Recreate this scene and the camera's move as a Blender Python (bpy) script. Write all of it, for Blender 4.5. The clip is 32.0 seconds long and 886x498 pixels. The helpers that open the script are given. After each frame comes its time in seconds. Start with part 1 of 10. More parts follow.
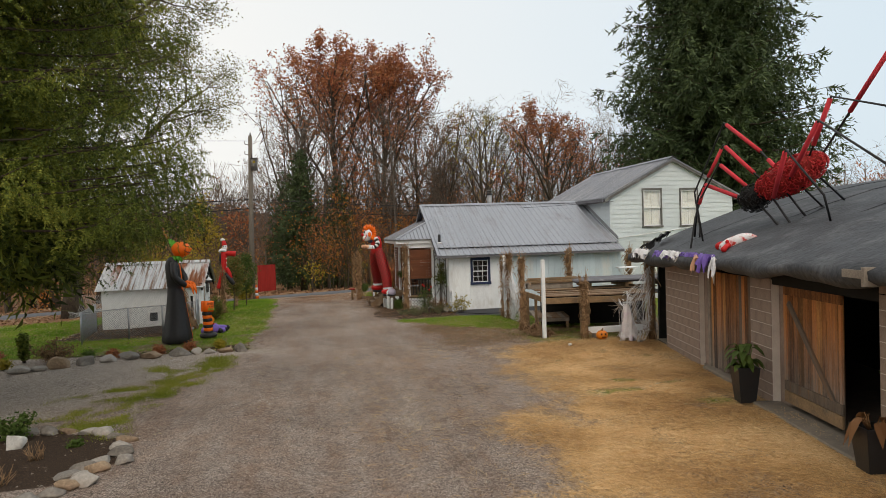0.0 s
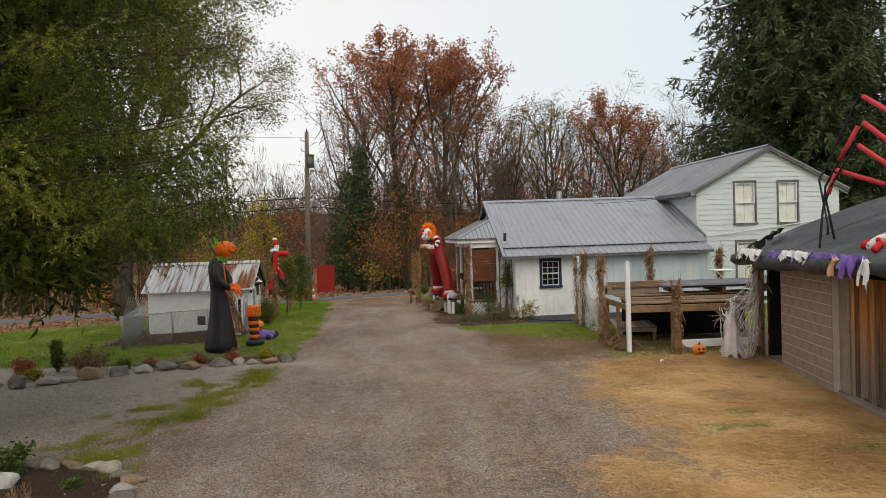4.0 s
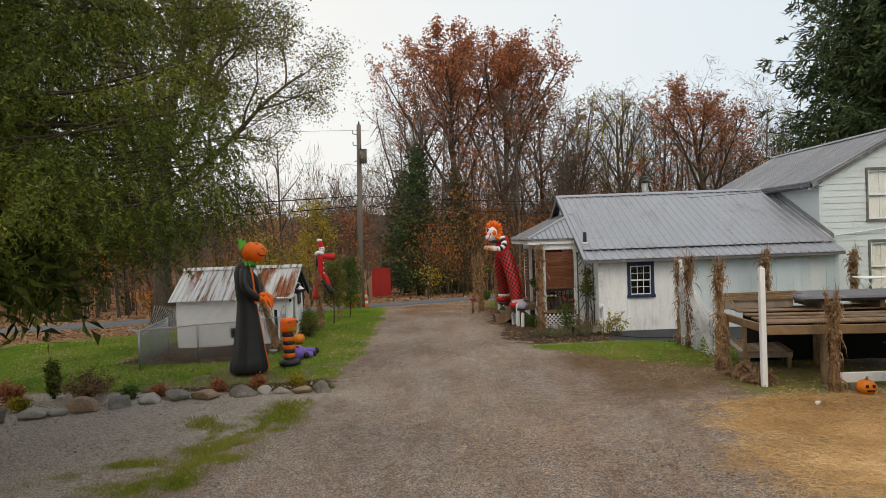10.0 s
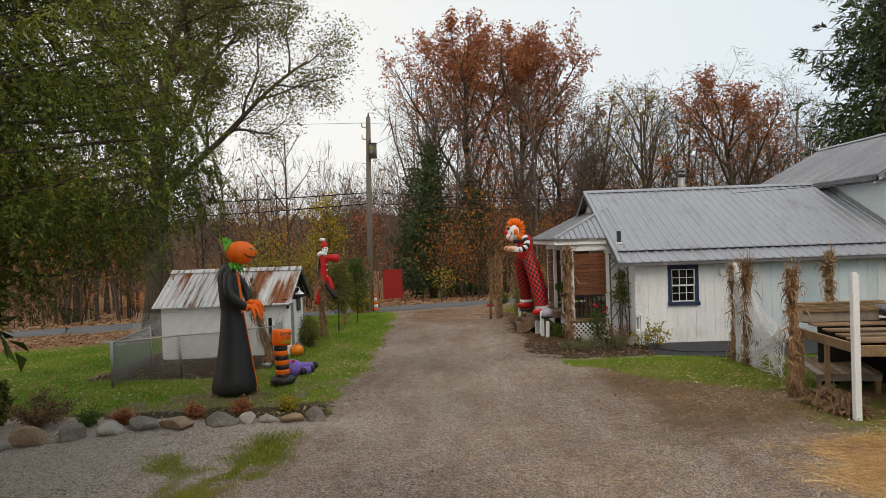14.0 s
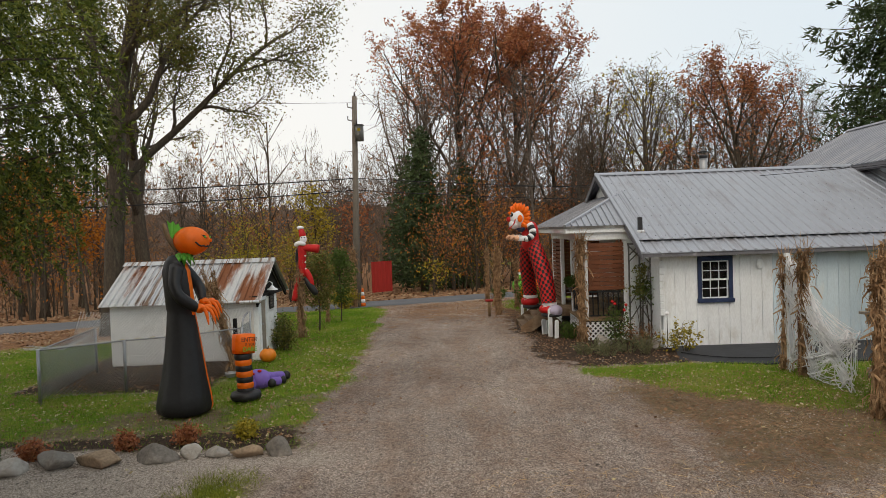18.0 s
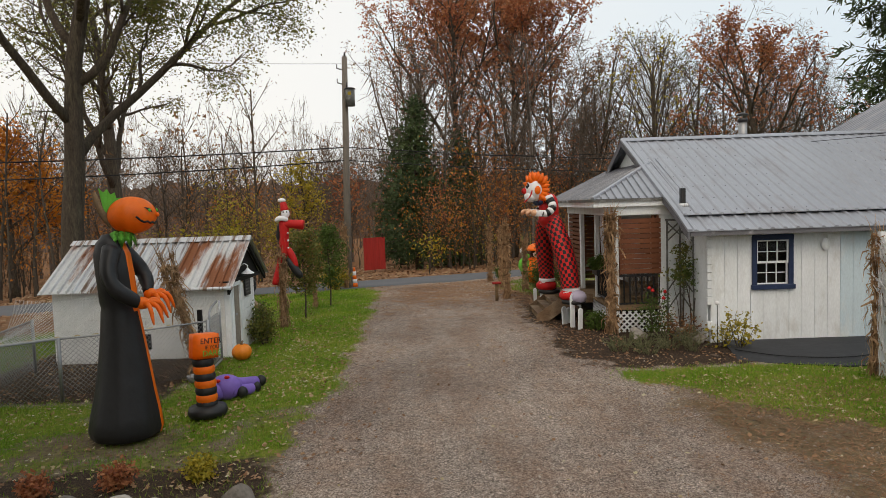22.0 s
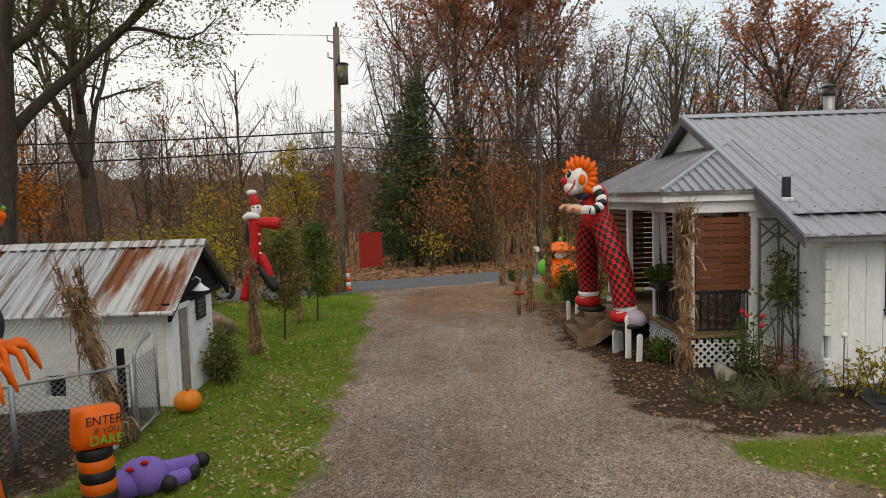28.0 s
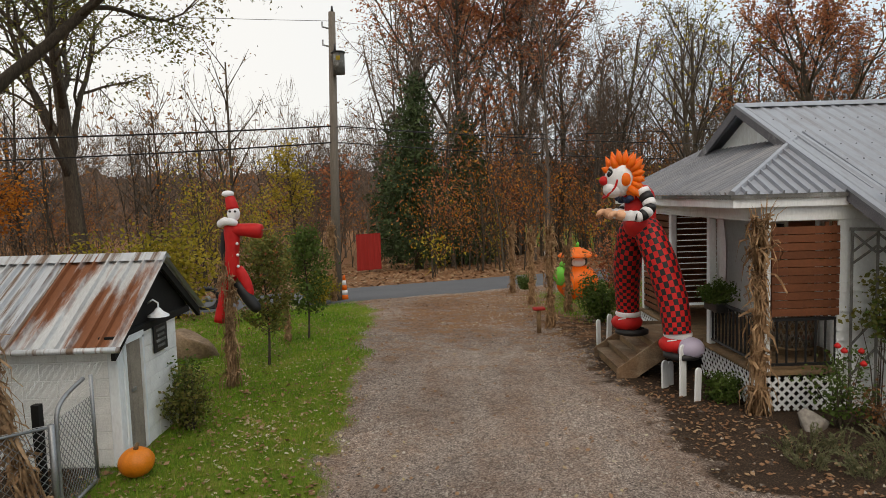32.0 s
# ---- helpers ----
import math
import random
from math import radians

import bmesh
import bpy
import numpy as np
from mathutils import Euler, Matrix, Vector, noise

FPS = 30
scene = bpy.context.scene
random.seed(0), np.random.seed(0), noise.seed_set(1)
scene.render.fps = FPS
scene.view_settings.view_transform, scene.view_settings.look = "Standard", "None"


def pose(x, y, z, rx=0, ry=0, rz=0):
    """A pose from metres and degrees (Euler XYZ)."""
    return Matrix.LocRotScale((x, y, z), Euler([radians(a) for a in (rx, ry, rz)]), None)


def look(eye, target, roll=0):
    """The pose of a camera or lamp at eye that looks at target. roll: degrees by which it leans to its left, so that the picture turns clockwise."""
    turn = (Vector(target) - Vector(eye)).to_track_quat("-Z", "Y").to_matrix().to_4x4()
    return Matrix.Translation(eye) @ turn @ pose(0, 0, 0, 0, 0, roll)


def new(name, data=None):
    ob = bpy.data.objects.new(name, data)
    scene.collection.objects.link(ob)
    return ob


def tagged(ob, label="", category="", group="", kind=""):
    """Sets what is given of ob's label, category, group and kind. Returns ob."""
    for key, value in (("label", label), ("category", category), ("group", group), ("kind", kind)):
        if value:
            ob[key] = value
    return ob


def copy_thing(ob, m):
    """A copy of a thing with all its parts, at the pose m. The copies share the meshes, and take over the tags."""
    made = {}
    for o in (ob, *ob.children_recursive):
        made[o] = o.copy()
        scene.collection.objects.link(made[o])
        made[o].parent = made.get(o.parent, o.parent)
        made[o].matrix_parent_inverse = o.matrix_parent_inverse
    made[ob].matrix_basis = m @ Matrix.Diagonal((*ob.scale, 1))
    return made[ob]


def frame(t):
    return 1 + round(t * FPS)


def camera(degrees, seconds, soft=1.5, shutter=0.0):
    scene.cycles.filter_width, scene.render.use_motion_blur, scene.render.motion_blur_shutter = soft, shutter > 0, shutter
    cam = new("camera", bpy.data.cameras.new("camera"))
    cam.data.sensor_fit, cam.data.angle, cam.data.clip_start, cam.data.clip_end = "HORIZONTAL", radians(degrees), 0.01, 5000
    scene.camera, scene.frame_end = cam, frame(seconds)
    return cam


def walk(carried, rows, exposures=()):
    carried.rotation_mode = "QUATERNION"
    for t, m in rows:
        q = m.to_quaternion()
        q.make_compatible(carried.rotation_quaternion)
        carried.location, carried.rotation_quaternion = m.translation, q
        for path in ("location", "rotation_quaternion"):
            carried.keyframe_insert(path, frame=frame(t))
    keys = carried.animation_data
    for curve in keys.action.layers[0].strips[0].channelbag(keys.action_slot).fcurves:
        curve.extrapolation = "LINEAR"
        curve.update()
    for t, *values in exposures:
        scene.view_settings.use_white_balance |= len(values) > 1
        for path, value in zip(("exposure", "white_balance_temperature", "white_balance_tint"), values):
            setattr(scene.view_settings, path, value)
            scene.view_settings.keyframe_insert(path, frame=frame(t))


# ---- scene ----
cam = camera(67.4, 32.0, 0.8)
PATH = [
    (0, (0.253, 0.488, 3.108), (0.59, 2.458, 3.058), -1.8),
    (1, (0.307, 1.04, 3.091), (0.578, 3.021, 3.044), -1.9),
    (2, (0.379, 1.595, 3.07), (0.598, 3.583, 3.026), -1.9),
    (3, (0.415, 2.138, 3.053), (0.596, 4.129, 3.01), -1.9),
    (3.5, (0.433, 2.426, 3.054), (0.603, 4.418, 3.01), -1.9),
    (5.5, (0.458, 3.565, 3.014), (0.541, 5.563, 2.975), -2.0),
    (6, (0.446, 3.844, 3.0), (0.496, 5.843, 2.964), -2.0),
    (7, (0.45, 4.437, 3.001), (0.439, 6.437, 2.966), -2.0),
    (8, (0.431, 5.024, 2.983), (0.399, 7.023, 2.951), -2.1),
    (9, (0.423, 5.61, 2.98), (0.394, 7.61, 2.948), -2.0),
    (10, (0.4, 6.19, 2.998), (0.382, 8.19, 2.966), -2.1),
    (11, (0.397, 6.772, 2.985), (0.392, 8.771, 2.955), -2.0),
    (12, (0.363, 7.365, 2.973), (0.366, 9.365, 2.944), -2.0),
    (12.5, (0.348, 7.65, 2.977), (0.333, 9.65, 2.948), -2.0),
    (13, (0.329, 7.91, 2.982), (0.284, 9.909, 2.954), -2.0),
    (13.5, (0.304, 8.178, 2.977), (0.247, 10.177, 2.948), -2.0),
    (14, (0.298, 8.432, 2.969), (0.241, 10.431, 2.94), -2.0),
    (14.5, (0.265, 8.679, 2.956), (0.214, 10.678, 2.927), -2.0),
    (16.5, (0.119, 9.786, 2.885), (0.085, 11.785, 2.854), -2.0),
    (17, (0.078, 10.106, 2.886), (0.05, 12.105, 2.851), -2.0),
    (18, (0.113, 10.877, 2.858), (0.085, 12.876, 2.804), -2.0),
    (19, (-0.012, 11.443, 2.83), (-0.032, 13.442, 2.758), -2.0),
    (20, (-0.081, 12.089, 2.804), (-0.095, 14.087, 2.714), -1.9),
    (21, (-0.169, 12.723, 2.828), (-0.177, 14.72, 2.718), -1.9),
    (22, (-0.228, 13.352, 2.826), (-0.233, 15.348, 2.697), -1.9),
    (23, (-0.301, 13.949, 2.832), (-0.302, 15.944, 2.686), -1.8),
    (24, (-0.344, 14.549, 2.813), (-0.343, 16.544, 2.665), -1.8),
    (25, (-0.399, 15.204, 2.851), (-0.397, 17.198, 2.7), -1.9),
    (25.5, (-0.444, 15.492, 2.848), (-0.44, 17.487, 2.698), -1.8),
    (27.5, (-0.55, 16.597, 2.859), (-0.545, 18.591, 2.708), -1.8),
    (28, (-0.581, 16.859, 2.871), (-0.576, 18.853, 2.718), -1.8),
    (29, (-0.659, 17.391, 2.888), (-0.652, 19.386, 2.736), -1.8),
    (30, (-0.696, 17.954, 2.904), (-0.689, 19.948, 2.751), -1.8),
    (31, (-0.759, 18.455, 2.927), (-0.749, 20.449, 2.772), -1.8),
    (32, (-0.821, 18.906, 2.945), (-0.809, 20.9, 2.788), -1.7),
]
walk(cam, [(t, look(eye, target, roll)) for t, eye, target, roll in PATH], [(0, 0.04, 7950, 14), (32, 0.04, 7950, 14)])


# ---- world, sun, exposure ----
world = bpy.data.worlds.new("overcast_sky")
scene.world = world
world.use_nodes = True
wn, wl = world.node_tree.nodes, world.node_tree.links
wn.clear()
w_out = wn.new("ShaderNodeOutputWorld")
w_bg = wn.new("ShaderNodeBackground")
w_sky = wn.new("ShaderNodeTexSky")
w_sky.sky_type = "NISHITA"
w_sky.sun_disc = False
w_sky.sun_elevation = radians(49)
w_sky.sun_rotation = radians(173)
w_sky.air_density, w_sky.dust_density, w_sky.ozone_density = 1.0, 6.0, 1.0
# a high, even cloud layer, thinner and bluer to the right of the drive
w_tc = wn.new("ShaderNodeTexCoord")
w_noise = wn.new("ShaderNodeTexNoise")
w_noise.inputs["Scale"].default_value = 1.6
w_noise.inputs["Detail"].default_value = 4
w_sep = wn.new("ShaderNodeSeparateXYZ")
w_side = wn.new("ShaderNodeMapRange")
w_side.inputs["From Min"].default_value, w_side.inputs["From Max"].default_value = -0.25, 0.85
w_mixf = wn.new("ShaderNodeMath")
w_mixf.operation = "MULTIPLY_ADD"
w_mixf.inputs[1].default_value = 0.25
w_cloud = wn.new("ShaderNodeMixRGB")
w_cloud.inputs[1].default_value = (8.0, 8.8, 9.6, 1)
w_cloud.inputs[2].default_value = (5.4, 7.3, 9.3, 1)
w_mix = wn.new("ShaderNodeMixRGB")
w_mix.inputs[0].default_value = 0.88
wl.new(w_tc.outputs["Generated"], w_noise.inputs["Vector"])
wl.new(w_tc.outputs["Generated"], w_sep.inputs[0])
wl.new(w_sep.outputs["X"], w_side.inputs["Value"])
wl.new(w_noise.outputs["Fac"], w_mixf.inputs[0])
wl.new(w_side.outputs[0], w_mixf.inputs[2])
wl.new(w_mixf.outputs[0], w_cloud.inputs[0])
wl.new(w_sky.outputs[0], w_mix.inputs[1])
wl.new(w_cloud.outputs[0], w_mix.inputs[2])
wl.new(w_mix.outputs[0], w_bg.inputs["Color"])
w_bg.inputs["Strength"].default_value = 0.119
wl.new(w_bg.outputs[0], w_out.inputs["Surface"])
sun = new("sun", bpy.data.lights.new("sun", "SUN"))
sun.data.energy, sun.data.angle, sun.data.color = 0.85, radians(40), (1.0, 0.95, 0.87)
sun.matrix_world = look((3, -14, 28), (0, 10, 0))
scene.view_settings.exposure = 0.0

# ---- materials ----
def mat(name, base, rough=0.8, metal=0.0, var=0.25, scale=6.0, fine=60.0, bump=0.15, second=None, second_at=(0.5, 0.7), second_scale=2.0, spec=0.3, by_object=0.0, stretch=(1, 1, 1), coords="Object", bump_scale=None, trans=0.0):
    """A surface with mottling at two scales, an optional second colour in patches, and fine relief."""
    m = bpy.data.materials.new(name)
    m.use_nodes = True
    n, l = m.node_tree.nodes, m.node_tree.links
    b = n["Principled BSDF"]
    b.inputs["Roughness"].default_value, b.inputs["Metallic"].default_value = rough, metal
    b.inputs["Specular IOR Level"].default_value = spec
    tc, mp = n.new("ShaderNodeTexCoord"), n.new("ShaderNodeMapping")
    mp.inputs["Scale"].default_value = stretch
    l.new(tc.outputs[coords], mp.inputs[0])
    big, small = n.new("ShaderNodeTexNoise"), n.new("ShaderNodeTexNoise")
    big.inputs["Scale"].default_value, small.inputs["Scale"].default_value = scale, fine
    big.inputs["Detail"].default_value, small.inputs["Detail"].default_value = 5, 3
    for t in (big, small):
        l.new(mp.outputs[0], t.inputs["Vector"])
    add = n.new("ShaderNodeMath")
    add.operation = "ADD"
    l.new(big.outputs["Fac"], add.inputs[0])
    l.new(small.outputs["Fac"], add.inputs[1])
    last = add
    if by_object:
        oi, ma = n.new("ShaderNodeObjectInfo"), n.new("ShaderNodeMath")
        ma.operation = "MULTIPLY_ADD"
        ma.inputs[1].default_value = by_object
        l.new(oi.outputs["Random"], ma.inputs[0])
        l.new(add.outputs[0], ma.inputs[2])
        off = n.new("ShaderNodeMath")
        off.operation = "SUBTRACT"
        off.inputs[1].default_value = by_object / 2
        l.new(ma.outputs[0], off.inputs[0])
        last = off
    rng = n.new("ShaderNodeMapRange")
    rng.inputs["From Min"].default_value, rng.inputs["From Max"].default_value = 0.6, 1.4
    rng.inputs["To Min"].default_value, rng.inputs["To Max"].default_value = 1 - var, 1 + var
    l.new(last.outputs[0], rng.inputs["Value"])
    mul = n.new("ShaderNodeMixRGB")
    mul.blend_type = "MULTIPLY"
    mul.inputs[0].default_value = 1
    mul.inputs[1].default_value = (*base, 1)
    if second:
        pat, rmp, mx = n.new("ShaderNodeTexNoise"), n.new("ShaderNodeMapRange"), n.new("ShaderNodeMixRGB")
        pat.inputs["Scale"].default_value, pat.inputs["Detail"].default_value = second_scale, 8
        pat.inputs["Roughness"].default_value = 0.65
        l.new(mp.outputs[0], pat.inputs["Vector"])
        rmp.inputs["From Min"].default_value, rmp.inputs["From Max"].default_value = second_at
        l.new(pat.outputs["Fac"], rmp.inputs["Value"])
        l.new(rmp.outputs[0], mx.inputs[0])
        mx.inputs[1].default_value, mx.inputs[2].default_value = (*base, 1), (*second, 1)
        l.new(mx.outputs[0], mul.inputs[1])
    l.new(rng.outputs[0], mul.inputs[2])
    l.new(mul.outputs[0], b.inputs["Base Color"])
    if bump:
        bp = n.new("ShaderNodeBump")
        bp.inputs["Strength"].default_value = bump
        bp.inputs["Distance"].default_value = 0.02
        src = small
        if bump_scale:
            src = n.new("ShaderNodeTexNoise")
            src.inputs["Scale"].default_value = bump_scale
            l.new(mp.outputs[0], src.inputs["Vector"])
        l.new(src.outputs["Fac"], bp.inputs["Height"])
        l.new(bp.outputs[0], b.inputs["Normal"])
    if trans:
        b.inputs["Transmission Weight"].default_value = 0
        tr, ms, out = n.new("ShaderNodeBsdfTranslucent"), n.new("ShaderNodeMixShader"), n["Material Output"]
        l.new(mul.outputs[0], tr.inputs["Color"])
        ms.inputs[0].default_value = trans
        l.new(b.outputs[0], ms.inputs[1])
        l.new(tr.outputs[0], ms.inputs[2])
        l.new(ms.outputs[0], out.inputs["Surface"])
    return m


def leafmat(name, cols, trans=0.3, rough=0.6):
    """Leaves: a colour for each small island, out of a ramp."""
    m = bpy.data.materials.new(name)
    m.use_nodes = True
    n, l = m.node_tree.nodes, m.node_tree.links
    b = n["Principled BSDF"]
    b.inputs["Roughness"].default_value = rough
    b.inputs["Specular IOR Level"].default_value = 0.25
    geo, ramp = n.new("ShaderNodeNewGeometry"), n.new("ShaderNodeValToRGB")
    e = ramp.color_ramp.elements
    e[0].position, e[0].color = 0, (*cols[0], 1)
    e[1].position, e[1].color = 1, (*cols[-1], 1)
    for i, c in enumerate(cols[1:-1], 1):
        x = e.new(i / (len(cols) - 1))
        x.color = (*c, 1)
    tc, nz, mx = n.new("ShaderNodeTexCoord"), n.new("ShaderNodeTexNoise"), n.new("ShaderNodeMath")
    nz.inputs["Scale"].default_value = 0.5
    l.new(tc.outputs["Object"], nz.inputs["Vector"])
    mx.operation = "MULTIPLY_ADD"
    mx.inputs[1].default_value = 0.6
    sub = n.new("ShaderNodeMath")
    sub.operation = "MULTIPLY_ADD"
    sub.inputs[1].default_value, sub.inputs[2].default_value = 1.4, -0.5
    l.new(nz.outputs["Fac"], sub.inputs[0])
    l.new(geo.outputs["Random Per Island"], mx.inputs[0])
    l.new(sub.outputs[0], mx.inputs[2])
    l.new(mx.outputs[0], ramp.inputs[0])
    l.new(ramp.outputs[0], b.inputs["Base Color"])
    tr, ms, out = n.new("ShaderNodeBsdfTranslucent"), n.new("ShaderNodeMixShader"), n["Material Output"]
    l.new(ramp.outputs[0], tr.inputs["Color"])
    ms.inputs[0].default_value = trans
    l.new(b.outputs[0], ms.inputs[1])
    l.new(tr.outputs[0], ms.inputs[2])
    l.new(ms.outputs[0], out.inputs["Surface"])
    return m


M_white = mat("white_paint", (0.78, 0.815, 0.835), 0.65, var=0.12, scale=3, fine=40, second=(0.55, 0.54, 0.51), second_at=(0.55, 0.76), stretch=(1, 1, 0.35), by_object=0.14)
M_siding = mat("bluish_white_siding", (0.6, 0.675, 0.7), 0.6, var=0.1, scale=1.5, fine=30, second=(0.48, 0.53, 0.54), second_at=(0.55, 0.8), stretch=(0.5, 0.5, 1), by_object=0.15)
M_paleblue = mat("pale_blue_paint", (0.56, 0.68, 0.74), 0.65, var=0.12, scale=3, fine=40, second=(0.68, 0.7, 0.69), second_at=(0.5, 0.7), stretch=(1, 1, 0.35), by_object=0.14)
M_block_white = mat("whitewashed_block", (0.8, 0.8, 0.785), 0.9, var=0.15, fine=50, bump=0.4, second=(0.42, 0.39, 0.34), second_at=(0.55, 0.75), second_scale=1.5, by_object=0.15)
M_block = mat("brown_grey_block", (0.3, 0.225, 0.185), 0.95, var=0.25, fine=70, bump=0.5, second=(0.22, 0.165, 0.135), second_at=(0.5, 0.75), by_object=0.06)
M_mortar = mat("mortar", (0.62, 0.54, 0.47), 0.95, var=0.15)
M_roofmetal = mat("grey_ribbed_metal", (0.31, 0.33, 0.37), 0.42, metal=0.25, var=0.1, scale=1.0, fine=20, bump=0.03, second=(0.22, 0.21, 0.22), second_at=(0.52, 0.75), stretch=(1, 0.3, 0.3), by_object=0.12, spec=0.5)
M_roofdark = mat("weathered_darker_metal", (0.2, 0.215, 0.245), 0.45, metal=0.2, var=0.2, scale=1.0, fine=20, bump=0.03, second=(0.3, 0.3, 0.31), second_at=(0.5, 0.7), stretch=(0.3, 1.6, 0.3), by_object=0.2, spec=0.4)
M_galv = mat("rusting_galvanised", (0.58, 0.59, 0.59), 0.5, metal=0.2, var=0.2, second=(0.25, 0.095, 0.045), second_at=(0.47, 0.56), second_scale=1.5, stretch=(1.4, 0.25, 0.25), by_object=0.2, bump=0.05)
M_galv_clean = mat("galvanised", (0.6, 0.62, 0.64), 0.45, metal=0.35, var=0.12, second=(0.22, 0.145, 0.105), second_at=(0.5, 0.6), second_scale=2.2, stretch=(4.5, 0.22, 0.22), by_object=0.15, bump=0.05)
M_felt = mat("black_roof_felt", (0.055, 0.06, 0.067), 0.65, var=0.5, scale=1.6, fine=14, bump=1.0, second=(0.105, 0.11, 0.118), second_at=(0.5, 0.68), second_scale=1.4, bump_scale=9)
M_fascia = mat("weathered_grey_trim", (0.15, 0.15, 0.165), 0.8, var=0.3, scale=4, second=(0.36, 0.36, 0.37), second_at=(0.6, 0.75))
M_greytrim = mat("bare_grey_wood_trim", (0.13, 0.13, 0.125), 0.85, var=0.3, scale=5, fine=50, second=(0.36, 0.37, 0.36), second_at=(0.55, 0.7))
M_blue = mat("blue_paint", (0.02, 0.035, 0.085), 0.55, var=0.3, scale=6, second=(0.05, 0.06, 0.1), second_at=(0.6, 0.7))
M_wood = mat("weathered_wood", (0.24, 0.155, 0.085), 0.85, var=0.35, scale=5, fine=40, bump=0.3, second=(0.13, 0.1, 0.075), second_at=(0.5, 0.7), by_object=0.4)
M_woodgrey = mat("grey_weathered_wood", (0.27, 0.23, 0.19), 0.9, var=0.3, scale=5, fine=50, bump=0.3, second=(0.15, 0.13, 0.11), second_at=(0.5, 0.7), by_object=0.3)
M_barngrey = mat("grey_barn_boards", (0.17, 0.13, 0.1), 0.85, var=0.35, scale=2, fine=30, bump=0.35, second=(0.22, 0.1, 0.035), second_at=(0.55, 0.72), second_scale=0.9, stretch=(6, 6, 0.5), by_object=0.5)


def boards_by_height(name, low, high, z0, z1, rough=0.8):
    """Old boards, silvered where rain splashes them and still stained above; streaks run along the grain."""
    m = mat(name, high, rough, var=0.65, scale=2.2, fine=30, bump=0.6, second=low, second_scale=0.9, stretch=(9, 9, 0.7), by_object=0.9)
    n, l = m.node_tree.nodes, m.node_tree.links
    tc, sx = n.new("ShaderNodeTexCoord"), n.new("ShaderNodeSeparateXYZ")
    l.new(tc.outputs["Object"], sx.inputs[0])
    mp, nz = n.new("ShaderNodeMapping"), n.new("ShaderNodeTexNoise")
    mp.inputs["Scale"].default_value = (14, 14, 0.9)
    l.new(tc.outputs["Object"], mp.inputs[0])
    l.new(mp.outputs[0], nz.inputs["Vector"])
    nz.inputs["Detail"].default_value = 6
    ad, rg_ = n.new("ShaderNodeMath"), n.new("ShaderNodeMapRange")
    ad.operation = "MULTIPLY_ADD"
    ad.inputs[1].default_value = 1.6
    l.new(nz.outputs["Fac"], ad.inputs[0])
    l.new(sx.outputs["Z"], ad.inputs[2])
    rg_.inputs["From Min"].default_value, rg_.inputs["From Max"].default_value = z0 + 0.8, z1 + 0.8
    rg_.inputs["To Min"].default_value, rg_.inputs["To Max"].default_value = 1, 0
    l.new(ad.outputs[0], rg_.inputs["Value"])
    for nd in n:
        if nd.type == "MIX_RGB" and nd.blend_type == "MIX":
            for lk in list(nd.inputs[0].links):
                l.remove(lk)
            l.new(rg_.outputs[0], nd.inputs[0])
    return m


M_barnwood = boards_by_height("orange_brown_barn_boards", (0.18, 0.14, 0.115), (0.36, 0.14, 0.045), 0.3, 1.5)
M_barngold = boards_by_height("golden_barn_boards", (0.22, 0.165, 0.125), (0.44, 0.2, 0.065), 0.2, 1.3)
M_netting = leafmat("red_netting", [(0.3, 0.008, 0.015), (0.58, 0.03, 0.035), (0.72, 0.1, 0.09)], trans=0.1)
M_foam = mat("red_foam", (0.6, 0.045, 0.06), 0.8, var=0.15, bump=0.1)
M_stained = mat("red_stained_white_cloth", (0.74, 0.72, 0.73), 0.7, var=0.15, second=(0.58, 0.06, 0.05), second_at=(0.5, 0.6), second_scale=4, bump=0.4, bump_scale=9)
M_gauze = mat("pinkish_gauze", (0.76, 0.72, 0.73), 0.9, var=0.25, second=(0.6, 0.46, 0.55), second_at=(0.52, 0.66), second_scale=3, bump=0.6, bump_scale=12)
M_deckwood = mat("old_deck_boards", (0.2, 0.125, 0.075), 0.85, var=0.4, scale=5, fine=40, bump=0.3, second=(0.3, 0.23, 0.16), second_at=(0.5, 0.7), by_object=0.6)
M_slat = mat("stained_cedar_slats", (0.16, 0.055, 0.025), 0.6, var=0.3, scale=3, fine=30, by_object=0.4)
# near-black: painted shade of interiors and gaps, and some truly black parts
M_dark = mat("near_black_and_shade", (0.012, 0.011, 0.01), 0.9, var=0.3, bump=0)
M_black = mat("black_paint", (0.015, 0.015, 0.016), 0.5, var=0.3)
M_blackfab = mat("black_nylon", (0.012, 0.012, 0.013), 0.5, var=0.25, scale=4, fine=12, bump=0.5, bump_scale=6, spec=0.4)
M_orange = mat("orange_nylon", (1.0, 0.19, 0.012), 0.45, var=0.15, scale=3, fine=10, bump=0.4, bump_scale=7, spec=0.4, trans=0.25)
M_purple = mat("purple_nylon", (0.22, 0.13, 0.5), 0.5, var=0.15, scale=3, fine=10, bump=0.3, bump_scale=7, spec=0.4, trans=0.15)
M_green = mat("green_nylon", (0.12, 0.5, 0.06), 0.5, var=0.15, bump=0.3, bump_scale=7)
M_red = mat("red_nylon", (0.62, 0.02, 0.02), 0.5, var=0.2, scale=3, fine=10, bump=0.4, bump_scale=7, trans=0.15)
M_redsign = mat("red_sheet", (0.3, 0.02, 0.016), 0.7, var=0.2, scale=3, stretch=(5, 5, 0.4))
M_whitefab = mat("white_nylon", (0.78, 0.78, 0.8), 0.6, var=0.1, bump=0.3, bump_scale=8)
